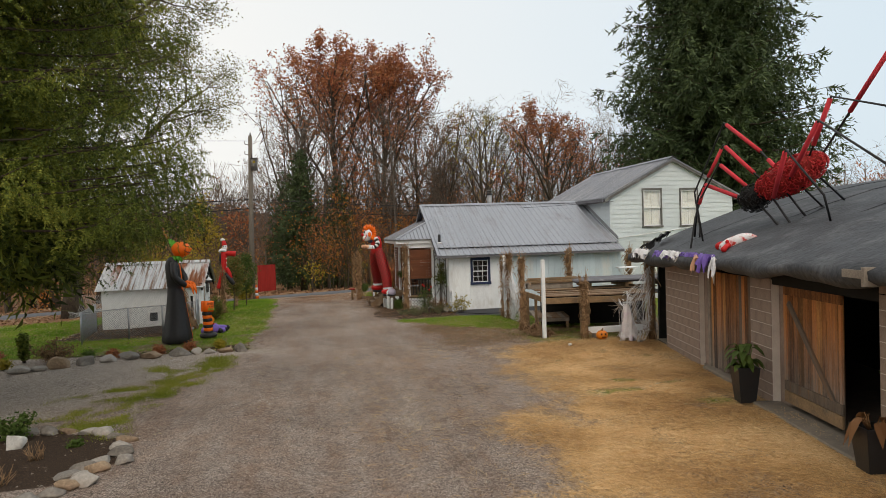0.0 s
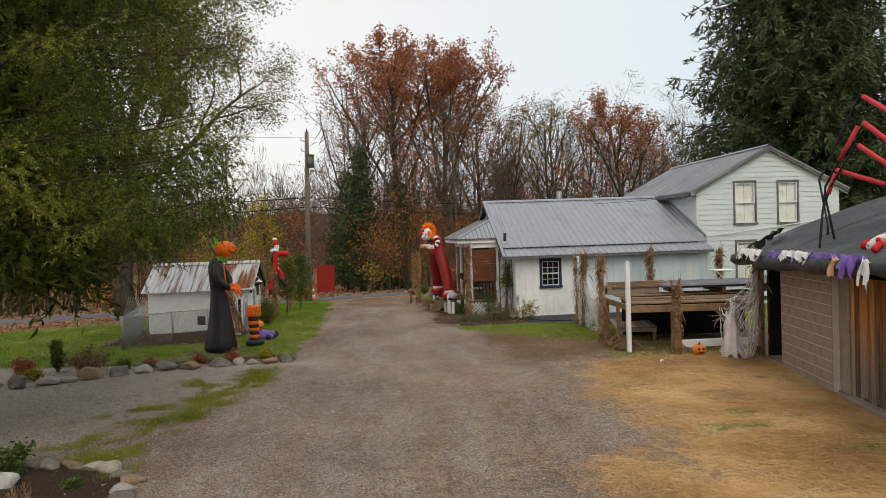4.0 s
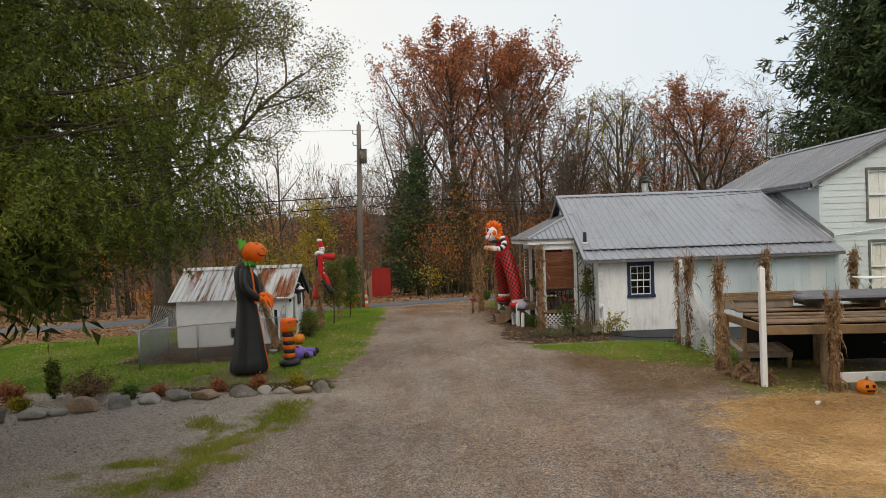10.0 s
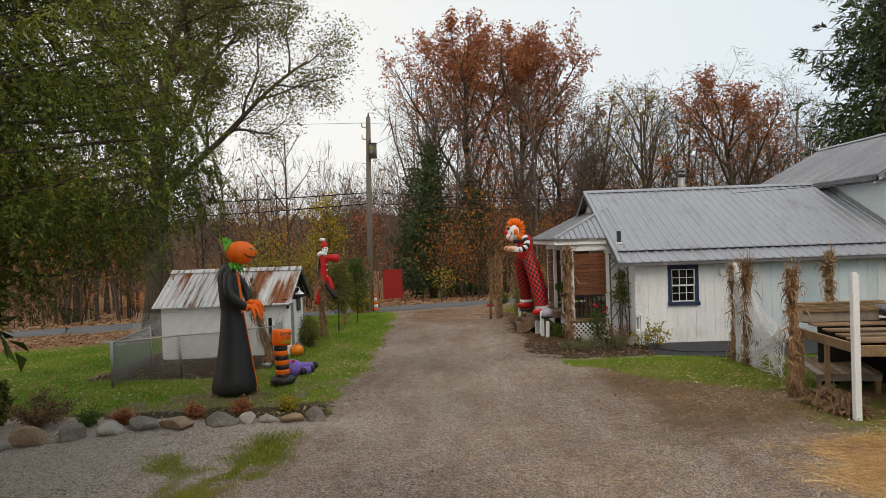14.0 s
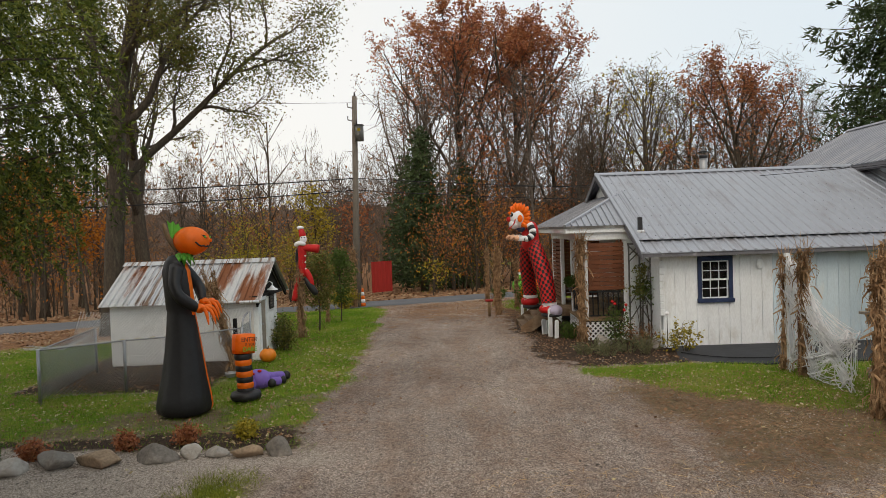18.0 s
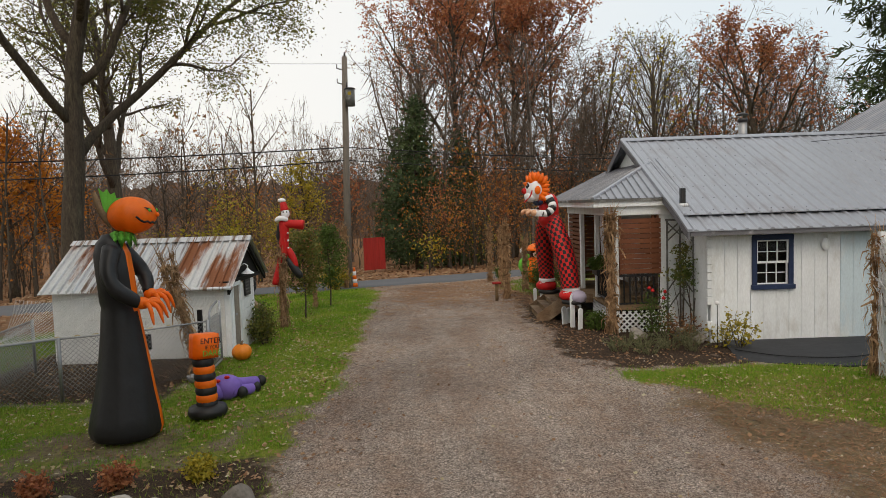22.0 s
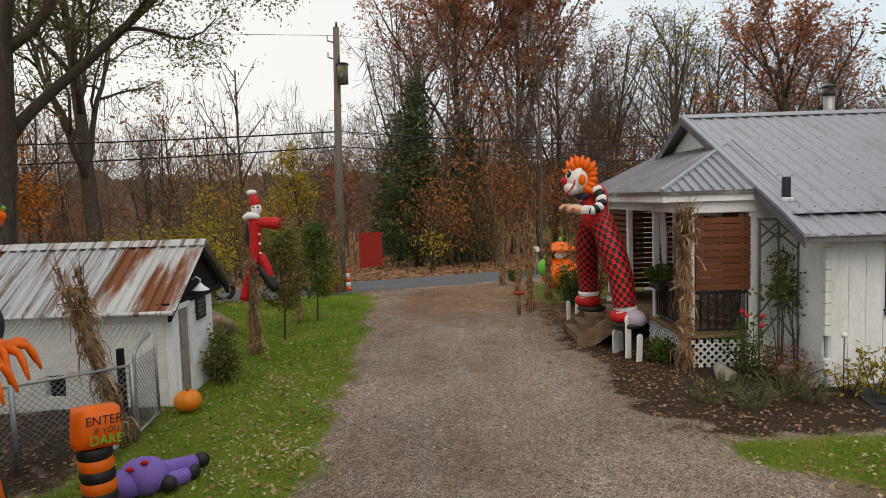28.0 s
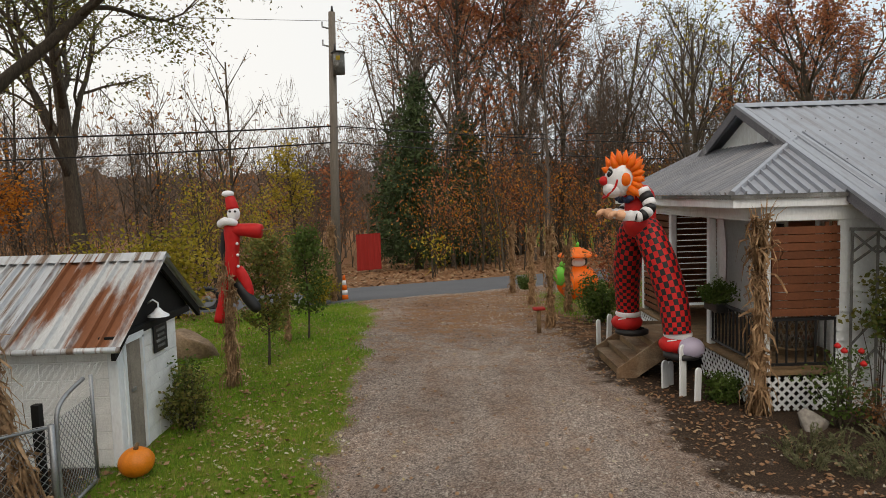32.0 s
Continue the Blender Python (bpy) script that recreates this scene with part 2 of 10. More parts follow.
M_web = mat("white_web_fibre", (0.86, 0.86, 0.87), 0.9, var=0.1, bump=0)
M_flesh = mat("peach_nylon", (0.75, 0.42, 0.26), 0.55, var=0.1, bump=0.3, bump_scale=8)
M_dgrey = mat("lilac_grey_nylon", (0.42, 0.38, 0.5), 0.55, var=0.1, bump=0.3, bump_scale=8)
M_corn = mat("dry_corn_leaves", (0.44, 0.28, 0.16), 0.85, var=0.65, scale=9, fine=40, second=(0.17, 0.088, 0.042), second_at=(0.45, 0.65), second_scale=5, by_object=0.2, trans=0.2)
M_quartz = mat("white_quartz", (0.62, 0.6, 0.56), 0.6, var=0.3, scale=6, fine=40, bump=0.6, second=(0.36, 0.33, 0.29), second_at=(0.5, 0.65), second_scale=5)
M_rock = mat("field_stone", (0.3, 0.275, 0.245), 0.9, var=0.35, scale=4, fine=25, bump=0.6, second=(0.19, 0.15, 0.12), second_at=(0.5, 0.7), by_object=0.9)
M_rock_tan = mat("tan_field_stone", (0.33, 0.235, 0.155), 0.9, var=0.4, scale=5, fine=25, bump=0.6, second=(0.2, 0.13, 0.085), second_at=(0.45, 0.65), by_object=0.6)
M_rock_dark = mat("dark_field_stone", (0.17, 0.15, 0.13), 0.9, var=0.4, scale=5, fine=25, bump=0.6, second=(0.3, 0.27, 0.23), second_at=(0.55, 0.7), by_object=0.6)
M_net = mat("grey_netting", (0.62, 0.62, 0.6), 0.8, var=0.15, bump=0)
M_bark = mat("bark", (0.072, 0.056, 0.042), 0.95, var=0.5, scale=8, fine=25, bump=1.0, second=(0.1, 0.085, 0.06), second_at=(0.5, 0.65), stretch=(2, 2, 0.4))
M_bark_grey = mat("grey_bark", (0.125, 0.103, 0.087), 0.95, var=0.35, scale=4, fine=18, bump=0.6, second=(0.17, 0.15, 0.13), second_at=(0.55, 0.7), stretch=(2, 2, 0.5))
M_pole = mat("creosote_pole", (0.19, 0.165, 0.14), 0.9, var=0.3, fine=40, stretch=(4, 4, 0.3), bump=0.4)
M_metal = mat("dull_steel", (0.33, 0.34, 0.35), 0.45, metal=0.7, var=0.2)
M_plasticblack = mat("black_plastic", (0.02, 0.02, 0.022), 0.4, var=0.2, spec=0.5)
M_concrete = mat("concrete", (0.23, 0.19, 0.15), 0.95, var=0.25, fine=40, bump=0.4, second=(0.2, 0.17, 0.14), second_at=(0.5, 0.7))
M_asphalt = mat("asphalt", (0.11, 0.115, 0.125), 0.85, var=0.15, scale=0.6, fine=40, bump=0.2, coords="Object")
M_tarp = mat("black_ground_cloth", (0.03, 0.032, 0.037), 0.7, var=0.3, scale=2, fine=20, bump=0.4, bump_scale=4)
M_glass = bpy.data.materials.new("window_glass")
M_glass.use_nodes = True
gb = M_glass.node_tree.nodes["Principled BSDF"]
gb.inputs["Base Color"].default_value = (0.93, 0.96, 0.96, 1)
gb.inputs["Roughness"].default_value = 0.02
gb.inputs["IOR"].default_value = 1.45
gb.inputs["Transmission Weight"].default_value = 1.0
M_curtain = mat("pale_curtain", (0.82, 0.83, 0.8), 0.8, var=0.1, stretch=(12, 12, 0.3), bump=0.4, bump_scale=6)
M_pumpkin = mat("pumpkin_skin", (0.75, 0.21, 0.015), 0.45, var=0.15, bump=0.1, spec=0.4)
M_leafgreen = leafmat("green_leaves", [(0.045, 0.085, 0.016), (0.085, 0.14, 0.028), (0.13, 0.18, 0.045)])
M_leafyellow = leafmat("yellow_leaves", [(0.15, 0.15, 0.02), (0.37, 0.29, 0.03), (0.5, 0.36, 0.05)])
M_leafolive = leafmat("olive_leaves", [(0.065, 0.085, 0.02), (0.12, 0.14, 0.032), (0.2, 0.18, 0.045), (0.15, 0.11, 0.04)])
M_sage = leafmat("sage_leaves", [(0.07, 0.08, 0.035), (0.14, 0.15, 0.075), (0.24, 0.23, 0.13), (0.2, 0.15, 0.08)])
M_leafred = leafmat("russet_oak_leaves", [(0.22, 0.065, 0.04), (0.34, 0.115, 0.055), (0.46, 0.18, 0.075), (0.42, 0.24, 0.13)])
M_leaforange = leafmat("orange_leaves", [(0.3, 0.085, 0.015), (0.52, 0.18, 0.02), (0.6, 0.28, 0.045)])
M_leafbrown = leafmat("brown_leaves", [(0.15, 0.075, 0.035), (0.28, 0.13, 0.055), (0.4, 0.22, 0.1)])
M_leafdull = leafmat("dull_brown_leaves", [(0.115, 0.07, 0.04), (0.215, 0.125, 0.064), (0.34, 0.2, 0.1)])
M_needle = leafmat("spruce_needles", [(0.02, 0.035, 0.007), (0.065, 0.095, 0.013), (0.17, 0.205, 0.03), (0.34, 0.34, 0.058)], trans=0.15)
M_needle_dark = leafmat("dark_spruce_needles", [(0.024, 0.043, 0.018), (0.048, 0.078, 0.03), (0.09, 0.13, 0.048)], trans=0.1)
M_grassblade = leafmat("grass_blades", [(0.07, 0.165, 0.014), (0.13, 0.28, 0.02), (0.22, 0.36, 0.03), (0.44, 0.37, 0.11)], trans=0.3)
M_grassolive = leafmat("olive_grass_blades", [(0.1, 0.125, 0.014), (0.18, 0.215, 0.022), (0.29, 0.3, 0.045), (0.38, 0.3, 0.12)], trans=0.3)
M_straw = leafmat("straw", [(0.24, 0.125, 0.05), (0.66, 0.39, 0.16), (0.98, 0.74, 0.42)], trans=0.1)
M_litter = leafmat("fallen_leaves", [(0.13, 0.06, 0.03), (0.24, 0.12, 0.06), (0.34, 0.2, 0.11), (0.42, 0.33, 0.2)], trans=0.1)
M_paleleaf = leafmat("pale_fallen_leaves", [(0.3, 0.22, 0.1), (0.45, 0.36, 0.2), (0.55, 0.5, 0.38)], trans=0.1)
M_stone = leafmat("gravel_stones", [(0.06, 0.05, 0.043), (0.2, 0.165, 0.14), (0.36, 0.3, 0.25), (0.62, 0.55, 0.48)], trans=0.0, rough=0.9)
M_twig = leafmat("bare_twigs", [(0.075, 0.055, 0.043), (0.125, 0.095, 0.075), (0.19, 0.155, 0.125)], trans=0.0, rough=0.9)
M_farwood = mat("far_woods_mass", (0.2, 0.135, 0.11), 1.0, var=0.35, scale=0.25, fine=1.2, bump=0, second=(0.22, 0.125, 0.07), second_at=(0.5, 0.65), second_scale=0.12, stretch=(1, 1, 0.7))

# ---- building tools ----
def link(name, verts, faces, material, parent=None, label="", smooth=False, matidx=None):
    me = bpy.data.meshes.new(name)
    me.from_pydata(verts, [], faces)
    mats = material if isinstance(material, (list, tuple)) else [material]
    for m in mats:
        me.materials.append(m)
    if matidx is not None:
        me.polygons.foreach_set("material_index", matidx)
    if smooth:
        me.polygons.foreach_set("use_smooth", [True] * len(me.polygons))
    me.update()
    ob = new(name, me)
    if parent:
        ob.parent = parent
    if label:
        ob["label"] = label
    return ob


def part(name, bm, material, parent=None, label="", smooth=False):
    me = bpy.data.meshes.new(name)
    bm.normal_update()
    bm.to_mesh(me)
    bm.free()
    for m in (material if isinstance(material, (list, tuple)) else [material]):
        me.materials.append(m)
    if smooth:
        me.polygons.foreach_set("use_smooth", [True] * len(me.polygons))
    ob = new(name, me)
    if parent:
        ob.parent = parent
    if label:
        ob["label"] = label
    return ob


def reuse(ob, name, m, parent=None):
    """Another object on the same mesh."""
    o = new(name, ob.data)
    o.matrix_basis = m
    if parent:
        o.parent = parent
    return o


def empty(name, x, y, z, rz=0.0, label="", category="", group="", kind=""):
    e = new(name)
    e.matrix_basis = pose(x, y, z, 0, 0, rz)
    e.empty_display_size = 0.2
    return tagged(e, label, category, group, kind)


def add_box(bm, x0, x1, y0, y1, z0, z1, bevel=0.0, m=None):
    vs = [bm.verts.new((x, y, z)) for x in (x0, x1) for y in (y0, y1) for z in (z0, z1)]
    fs = [(0, 1, 3, 2), (4, 6, 7, 5), (0, 4, 5, 1), (2, 3, 7, 6), (0, 2, 6, 4), (1, 5, 7, 3)]
    faces = [bm.faces.new([vs[i] for i in f]) for f in fs]
    if bevel:
        es = list({e for f in faces for e in f.edges})
        r = bmesh.ops.bevel(bm, geom=es, offset=bevel, segments=1, affect="EDGES", profile=0.5)
        vs = list({v for f in r["faces"] for v in f.verts} | {v for v in vs if v.is_valid})
    if m is not None:
        bmesh.ops.transform(bm, matrix=m, verts=[v for v in vs if v.is_valid])
    return vs


def box(name, x0, x1, y0, y1, z0, z1, material, parent=None, label="", bevel=0.0, m=None):
    bm = bmesh.new()
    add_box(bm, x0, x1, y0, y1, z0, z1, bevel)
    ob = part(name, bm, material, parent, label)
    if m is not None:
        ob.matrix_basis = m
    return ob


def prism(name, outline, y0, y1, material, parent=None, label=""):
    """An outline in x, z drawn out along y."""
    n = len(outline)
    v = [(x, y0, z) for x, z in outline] + [(x, y1, z) for x, z in outline]
    f = [tuple(range(n)), tuple(range(2 * n - 1, n - 1, -1))] + [(i, i + n, (i + 1) % n + n, (i + 1) % n) for i in range(n)]
    return link(name, v, f, material, parent, label)


def tube_arrays(pts, radii, sides=6):
    """A tapered tube along points: vertices and faces."""
    pts = [Vector(p) for p in pts]
    v, f = [], []
    side = Vector((1, 0, 0))
    for i, p in enumerate(pts):
        d = (pts[min(i + 1, len(pts) - 1)] - pts[max(i - 1, 0)])
        d = d.normalized() if d.length > 1e-9 else Vector((0, 0, 1))
        side = side - d * side.dot(d)
        if side.length < 1e-4:
            side = d.orthogonal()
        side.normalize()
        up = d.cross(side)
        for k in range(sides):
            a = 2 * math.pi * k / sides
            v.append(p + (side * math.cos(a) + up * math.sin(a)) * radii[i])
    for i in range(len(pts) - 1):
        for k in range(sides):
            a, b = i * sides + k, i * sides + (k + 1) % sides
            f.append((a, b, b + sides, a + sides))
    f.append(tuple(range(sides - 1, -1, -1)))
    f.append(tuple(range((len(pts) - 1) * sides, len(pts) * sides)))
    return v, f


def tube(name, pts, radii, material, parent=None, label="", sides=8, smooth=True):
    if not isinstance(radii, (list, tuple)):
        radii = [radii] * len(pts)
    v, f = tube_arrays(pts, radii, sides)
    return link(name, v, f, material, parent, label, smooth)


class Mesh:
    """Collects pieces of one mesh."""
    def __init__(self):
        self.v, self.f, self.m = [], [], []

    def add(self, v, f, mi=0):
        o = len(self.v)
        self.v += [tuple(p) for p in v]
        self.f += [tuple(i + o for i in q) for q in f]
        self.m += [mi] * len(f)

    def tube(self, pts, radii, sides=6, mi=0):
        if not isinstance(radii, (list, tuple)):
            radii = [radii] * len(pts)
        self.add(*tube_arrays(pts, radii, sides), mi)

    def ball(self, c, r, mi=0, seg=16, rings=10, squash=None, turn=None):
        rx, ry, rz = r if isinstance(r, (list, tuple)) else (r, r, r)
        v, f = [], []
        for i in range(rings + 1):
            th = math.pi * i / rings
            for k in range(seg):
                ph = 2 * math.pi * k / seg
                p = Vector((math.sin(th) * math.cos(ph), math.sin(th) * math.sin(ph), math.cos(th)))
                s = squash(p, th, ph) if squash else 1.0
                p = Vector((p.x * rx * s, p.y * ry * s, p.z * rz * s))
                if turn:
                    p = turn @ p
                v.append(p + Vector(c))
        for i in range(rings):
            for k in range(seg):
                a, b = i * seg + k, i * seg + (k + 1) % seg
                f.append((a, a + seg, b + seg, b))
        self.add(v, f, mi)

    def lathe(self, c, prof, mi=0, seg=20, flute=0.0, nf=8, bend=None):
        v, f = [], []
        for z, r in prof:
            for k in range(seg):
                ph = 2 * math.pi * k / seg
                rr = r * (1 + flute * math.cos(nf * ph))
                o = bend(z) if bend else (0, 0)
                v.append((c[0] + rr * math.cos(ph) + o[0], c[1] + rr * math.sin(ph) + o[1], c[2] + z))
        for i in range(len(prof) - 1):
            for k in range(seg):
                a, b = i * seg + k, i * seg + (k + 1) % seg
                f.append((a, b, b + seg, a + seg))
        self.add(v, f, mi)

    def box(self, x0, x1, y0, y1, z0, z1, mi=0, m=None):
        v = [Vector((x, y, z)) for x in (x0, x1) for y in (y0, y1) for z in (z0, z1)]
        if m is not None:
            v = [m @ p for p in v]
        self.add(v, [(0, 1, 3, 2), (4, 6, 7, 5), (0, 4, 5, 1), (2, 3, 7, 6), (0, 2, 6, 4), (1, 5, 7, 3)], mi)

    def link(self, name, mats, parent=None, label="", smooth=True):
        return link(name, self.v, self.f, mats, parent, label, smooth, self.m)


def quads_mesh(name, centres, along, across, material, parent=None, label="", tri=False):
    """Many small leaves at once: kites from numpy arrays of middle, half length and half width."""
    n = len(centres)
    if tri == "leaf":
        co = np.stack([centres - along, centres + across, centres + along - across], 1).reshape(-1, 3)
        k = 3
    elif tri:
        co = np.stack([centres - along, centres + across * 0.6, centres + along, ], 1).reshape(-1, 3)
        k = 3
    else:
        co = np.stack([centres - along, centres + across, centres + along, centres - across], 1).reshape(-1, 3)
        k = 4
    me = bpy.data.meshes.new(name)
    me.vertices.add(n * k)
    me.vertices.foreach_set("co", co.astype(np.float32).ravel())
    me.loops.add(n * k)
    me.loops.foreach_set("vertex_index", np.arange(n * k, dtype=np.int32))
    me.polygons.add(n)
    me.polygons.foreach_set("loop_start", np.arange(0, n * k, k, dtype=np.int32))
    me.polygons.foreach_set("loop_total", np.full(n, k, dtype=np.int32))
    me.materials.append(material)
    me.update(calc_edges=True)
    ob = new(name, me)
    if parent:
        ob.parent = parent
    if label:
        ob["label"] = label
    return ob


def unit(rng, n):
    a = rng.normal(size=(n, 3))
    return a / np.linalg.norm(a, axis=1, keepdims=True)


def soft(a, b, x):
    t = np.clip((x - a) / (b - a), 0, 1)
    return t * t * (3 - 2 * t)


def ground_z(x, y):
    """The yard is level and falls away towards the road and the woods."""
    u = y - 0.36 * np.minimum(x, 8.0)
    u = np.asarray(u, float)
    a = -0.5 * np.clip((u - 31) / 11, 0, 1) ** 1.3
    b = -1.25 * np.clip((u - 42) / 20, 0, 1)
    c = -3.0 * (1 - np.exp(-np.clip(u - 62, 0, None) / 45))
    return a + b + c


def gz(x, y):
    return float(ground_z(x, y))

# ---- ground ----
def poly_x(y, pts):
    ys, xs = [p[0] for p in pts], [p[1] for p in pts]
    return np.interp(y, ys, xs)


DRIVE_L = [(18.9, -1.75), (20, -1.95), (23, -1.75), (27, -1.9), (32, -2.2), (38, -2.6), (42, -3.6), (44, -6)]
DRIVE_R = [(18, 3.8), (20, 3.5), (22.3, 3.0), (24.6, 2.8), (26.3, 2.3), (28, 1.95), (31, 1.45), (36, 1.1), (41, 1.6), (44, 4)]
STRAW = [(2, 1.6), (6, 2.4), (8, 2.8), (9.7, 3.0), (11.2, 3.4), (12.3, 4.0), (13.3, 4.5), (16.3, 4.5), (17.6, 4.8), (18.4, 6.0), (19, 8)]


def vnoise(x, y, size, seed=0):
    """Smooth random patches, 0 to 1, about size metres across."""
    x, y = np.asarray(x, float) / size + 19.7 * seed, np.asarray(y, float) / size - 7.3 * seed
    i, j = np.floor(x), np.floor(y)
    fx, fy = x - i, y - j
    fx, fy = fx * fx * (3 - 2 * fx), fy * fy * (3 - 2 * fy)

    def h(a, b):
        v = np.sin(a * 127.1 + b * 311.7) * 43758.5453
        return v - np.floor(v)
    return (h(i, j) * (1 - fx) + h(i + 1, j) * fx) * (1 - fy) + (h(i, j + 1) * (1 - fx) + h(i + 1, j + 1) * fx) * fy


def road_u(x, y):
    """Metres past the near edge of the road."""
    return (y - 43.2 - 0.36 * x) / math.hypot(1, 0.36)


def masks(x, y):
    """How far grass, straw, dark mulch, leaf litter and brown thatch cover the gravel, 0 to 1."""
    u = road_u(x, y)
    wob = 0.25 * np.sin(1.7 * y + 0.6 * x) + 0.18 * np.sin(3.9 * y - 1.3 * x)
    n1, n2, n3 = vnoise(x, y, 0.45, 1), vnoise(x, y, 1.1, 2), vnoise(x, y, 2.6, 3)
    wob = wob * 0.6 + (n2 - 0.5) * 0.7 + (n1 - 0.5) * 0.5
    left = soft(0.0, 0.5, poly_x(y, DRIVE_L) - x + wob * 0.5) * soft(19.5, 19.9, y + 0.13 * x + 0.35)
    lawn = left * (1 - soft(-2.5, 0.3, u))
    rock_bed = soft(0.0, 0.5, 21.05 + 0.08 * (x + 2) - y + 0.5 * (n1 - 0.5)) * left
    inset = np.interp(y, [11.5, 12.4, 13.2, 14.4, 15.7, 17.2, 18.6], [-2.9, -3.1, -3.2, -2.95, -2.45, -2.15, -1.9]) - x
    strip = soft(-0.1, 0.4, inset + wob * 0.5) * (1 - soft(0.55, 1.15, inset + wob * 0.9))
    strip = strip * soft(11.4, 12.4, y) * (1 - soft(18.0, 19.2, y))
    n0 = vnoise(x, y, 0.2, 9)
    strip = 0.85 * strip * soft(0.28, 0.75, 0.4 * n0 + 0.6 * n1 + 0.25 * soft(0.2, 0.9, inset) * (1 - soft(0.9, 1.5, inset))) + 0.6 * soft(0.58, 0.85, 0.7 * n1 + 0.3 * n2) * soft(0.3, 1.0, inset) * (1 - soft(1.7, 2.7, inset)) * soft(11.8, 13, y) * (1 - soft(17.6, 18.6, y))
    verge = soft(26.9, 28.7, y - 0.5 * np.clip(x + 14.4, -8, 8) + 1.6 * (n3 - 0.5) + 0.5 * wob) * (1 - soft(-9.0, -7.2, x))
    rg = soft(0, 0.7, x - 2.2 + wob * 0.4) * soft(0, 0.9, y - np.interp(x, [2.2, 2.6, 3.1, 3.8, 5.6, 8], [23.7, 23.3, 22.7, 21.7, 20.6, 20.3]) + wob * 0.7) * (1 - soft(24.0, 24.5, y + 0.2 * wob)) * (1 - soft(8.5, 9.5, x))
    far_r = soft(0, 1.2, x - poly_x(y, DRIVE_R) - 0.4 + wob) * soft(33.5, 36, y) * (1 - soft(-2.0, 0.2, u)) * 0.45
    deckgrass = soft(17.3, 17.9, y + wob * 0.3) * (1 - soft(19.0, 20.3, y)) * soft(5.0, 6.2, x) * (1 - soft(9, 9.6, x)) * 0.6
    barn_grass = 0.8 * np.exp(-((x - 6.9) ** 2 / 0.35 + (y - 11.2) ** 2 / 0.12)) + 0.75 * soft(0.62, 0.74, 0.5 * n1 + 0.5 * n2) * soft(4.4, 5.4, x) * soft(11, 12, y) * (1 - soft(17, 18, y))
    back = soft(10.5, 11.5, x) * soft(17.5, 18.5, y) * 0.7
    pen = soft(-8.9, -8.4, x) * (1 - soft(-4.9, -4.4, x)) * soft(23.2, 23.7, y) * (1 - soft(29, 29.5, y))
    grass = np.clip(lawn * (1 - verge) * (1 - rock_bed * 0.8) * (1 - pen) * (0.2 + 0.85 * soft(0.25, 0.7, 0.3 * n1 + 0.35 * n2 + 0.35 * n3 + 0.25 * soft(20.8, 24, y))) + strip + rg * (0.75 + 0.4 * n2) + far_r + deckgrass + barn_grass + back, 0, 1)
    straw = soft(-0.7, 1.3, x - poly_x(y, STRAW) + wob * 0.9) * (0.4 + 0.6 * soft(0.2, 0.62, 0.3 * n1 + 0.4 * n2 + 0.3 * n3)) * (1 - soft(17.5, 18.5, y + 0.3 * wob)) * (1 - barn_grass) * soft(-9, -5, y)
    porch_bed = soft(-0.2, 0.9, x - np.interp(y, [24.2, 24.6, 25.1, 25.7, 26.8, 28.3, 30.5, 33, 36], [2.4, 2.1, 1.8, 1.65, 1.6, 1.5, 1.6, 1.3, 1.2]) + 0.4 * wob) * soft(24.1, 24.6, y) * (1 - soft(36, 40, y)) * (1 - soft(14, 16, x))
    near_bed = (1 - soft(0.8, 1.0, np.hypot((x + 4.6) / 2.0, (y - 10.9) / 1.6)))
    mulch = np.clip(rock_bed + pen * 0.9 + porch_bed * (1 - far_r) + near_bed, 0, 1)
    litter = soft(4.8, 6.2, u) + soft(-9, -1, u) * (1 - soft(-1, 0.5, u)) * (0.35 + 0.65 * (x < -6)) * (x < -2.5)
    litter = np.clip(litter + 0.72 * soft(29, 37, y) * soft(-3, -1, x) * (1 - soft(2, 4, x)) * (1 - soft(-1, 0, u)), 0, 1)
    litter = np.clip(litter + (1 - soft(-40, -34, x)) + soft(24, 30, x) + (1 - soft(-12, -8, y)), 0, 1)
    litter = np.clip(litter + verge * (1 - soft(-0.6, 0.2, u)) * (0.7 + 0.4 * n2), 0, 1)
    thatch = soft(0, 1.2, x - 2.6 + wob) * soft(17.5, 19.5, y) * (1 - soft(22.5, 24, y)) * (1 - soft(9, 10, x))
    thatch = np.clip(thatch + left * (1 - soft(20.6, 24, y)) * 0.85 + strip * 0.9 + 0.5 * lawn * (1 - soft(0.2, 0.6, 0.5 * n2 + 0.5 * n3)), 0, 1)
    side = (x + 2.1) * 0.885 - (y - 17.6) * 0.466
    pale = soft(-0.2, 1.2, -side + wob * 0.8) * (1 - soft(19.4, 20.2, y + 0.13 * x + 0.35)) * soft(-12, -6, y) * (1 - near_bed)
    return grass, straw, mulch, litter, thatch, pale


def axis(fine0, fine1, step, far):
    a = list(np.arange(fine0, fine1 + 1e-6, step))
    s, x = step, fine1
    while x < far:
        s *= 1.18
        x += s
        a.append(x)
    s, x = step, fine0
    while x > -far:
        s *= 1.18
        x -= s
        a.insert(0, x)
    return np.array(a)


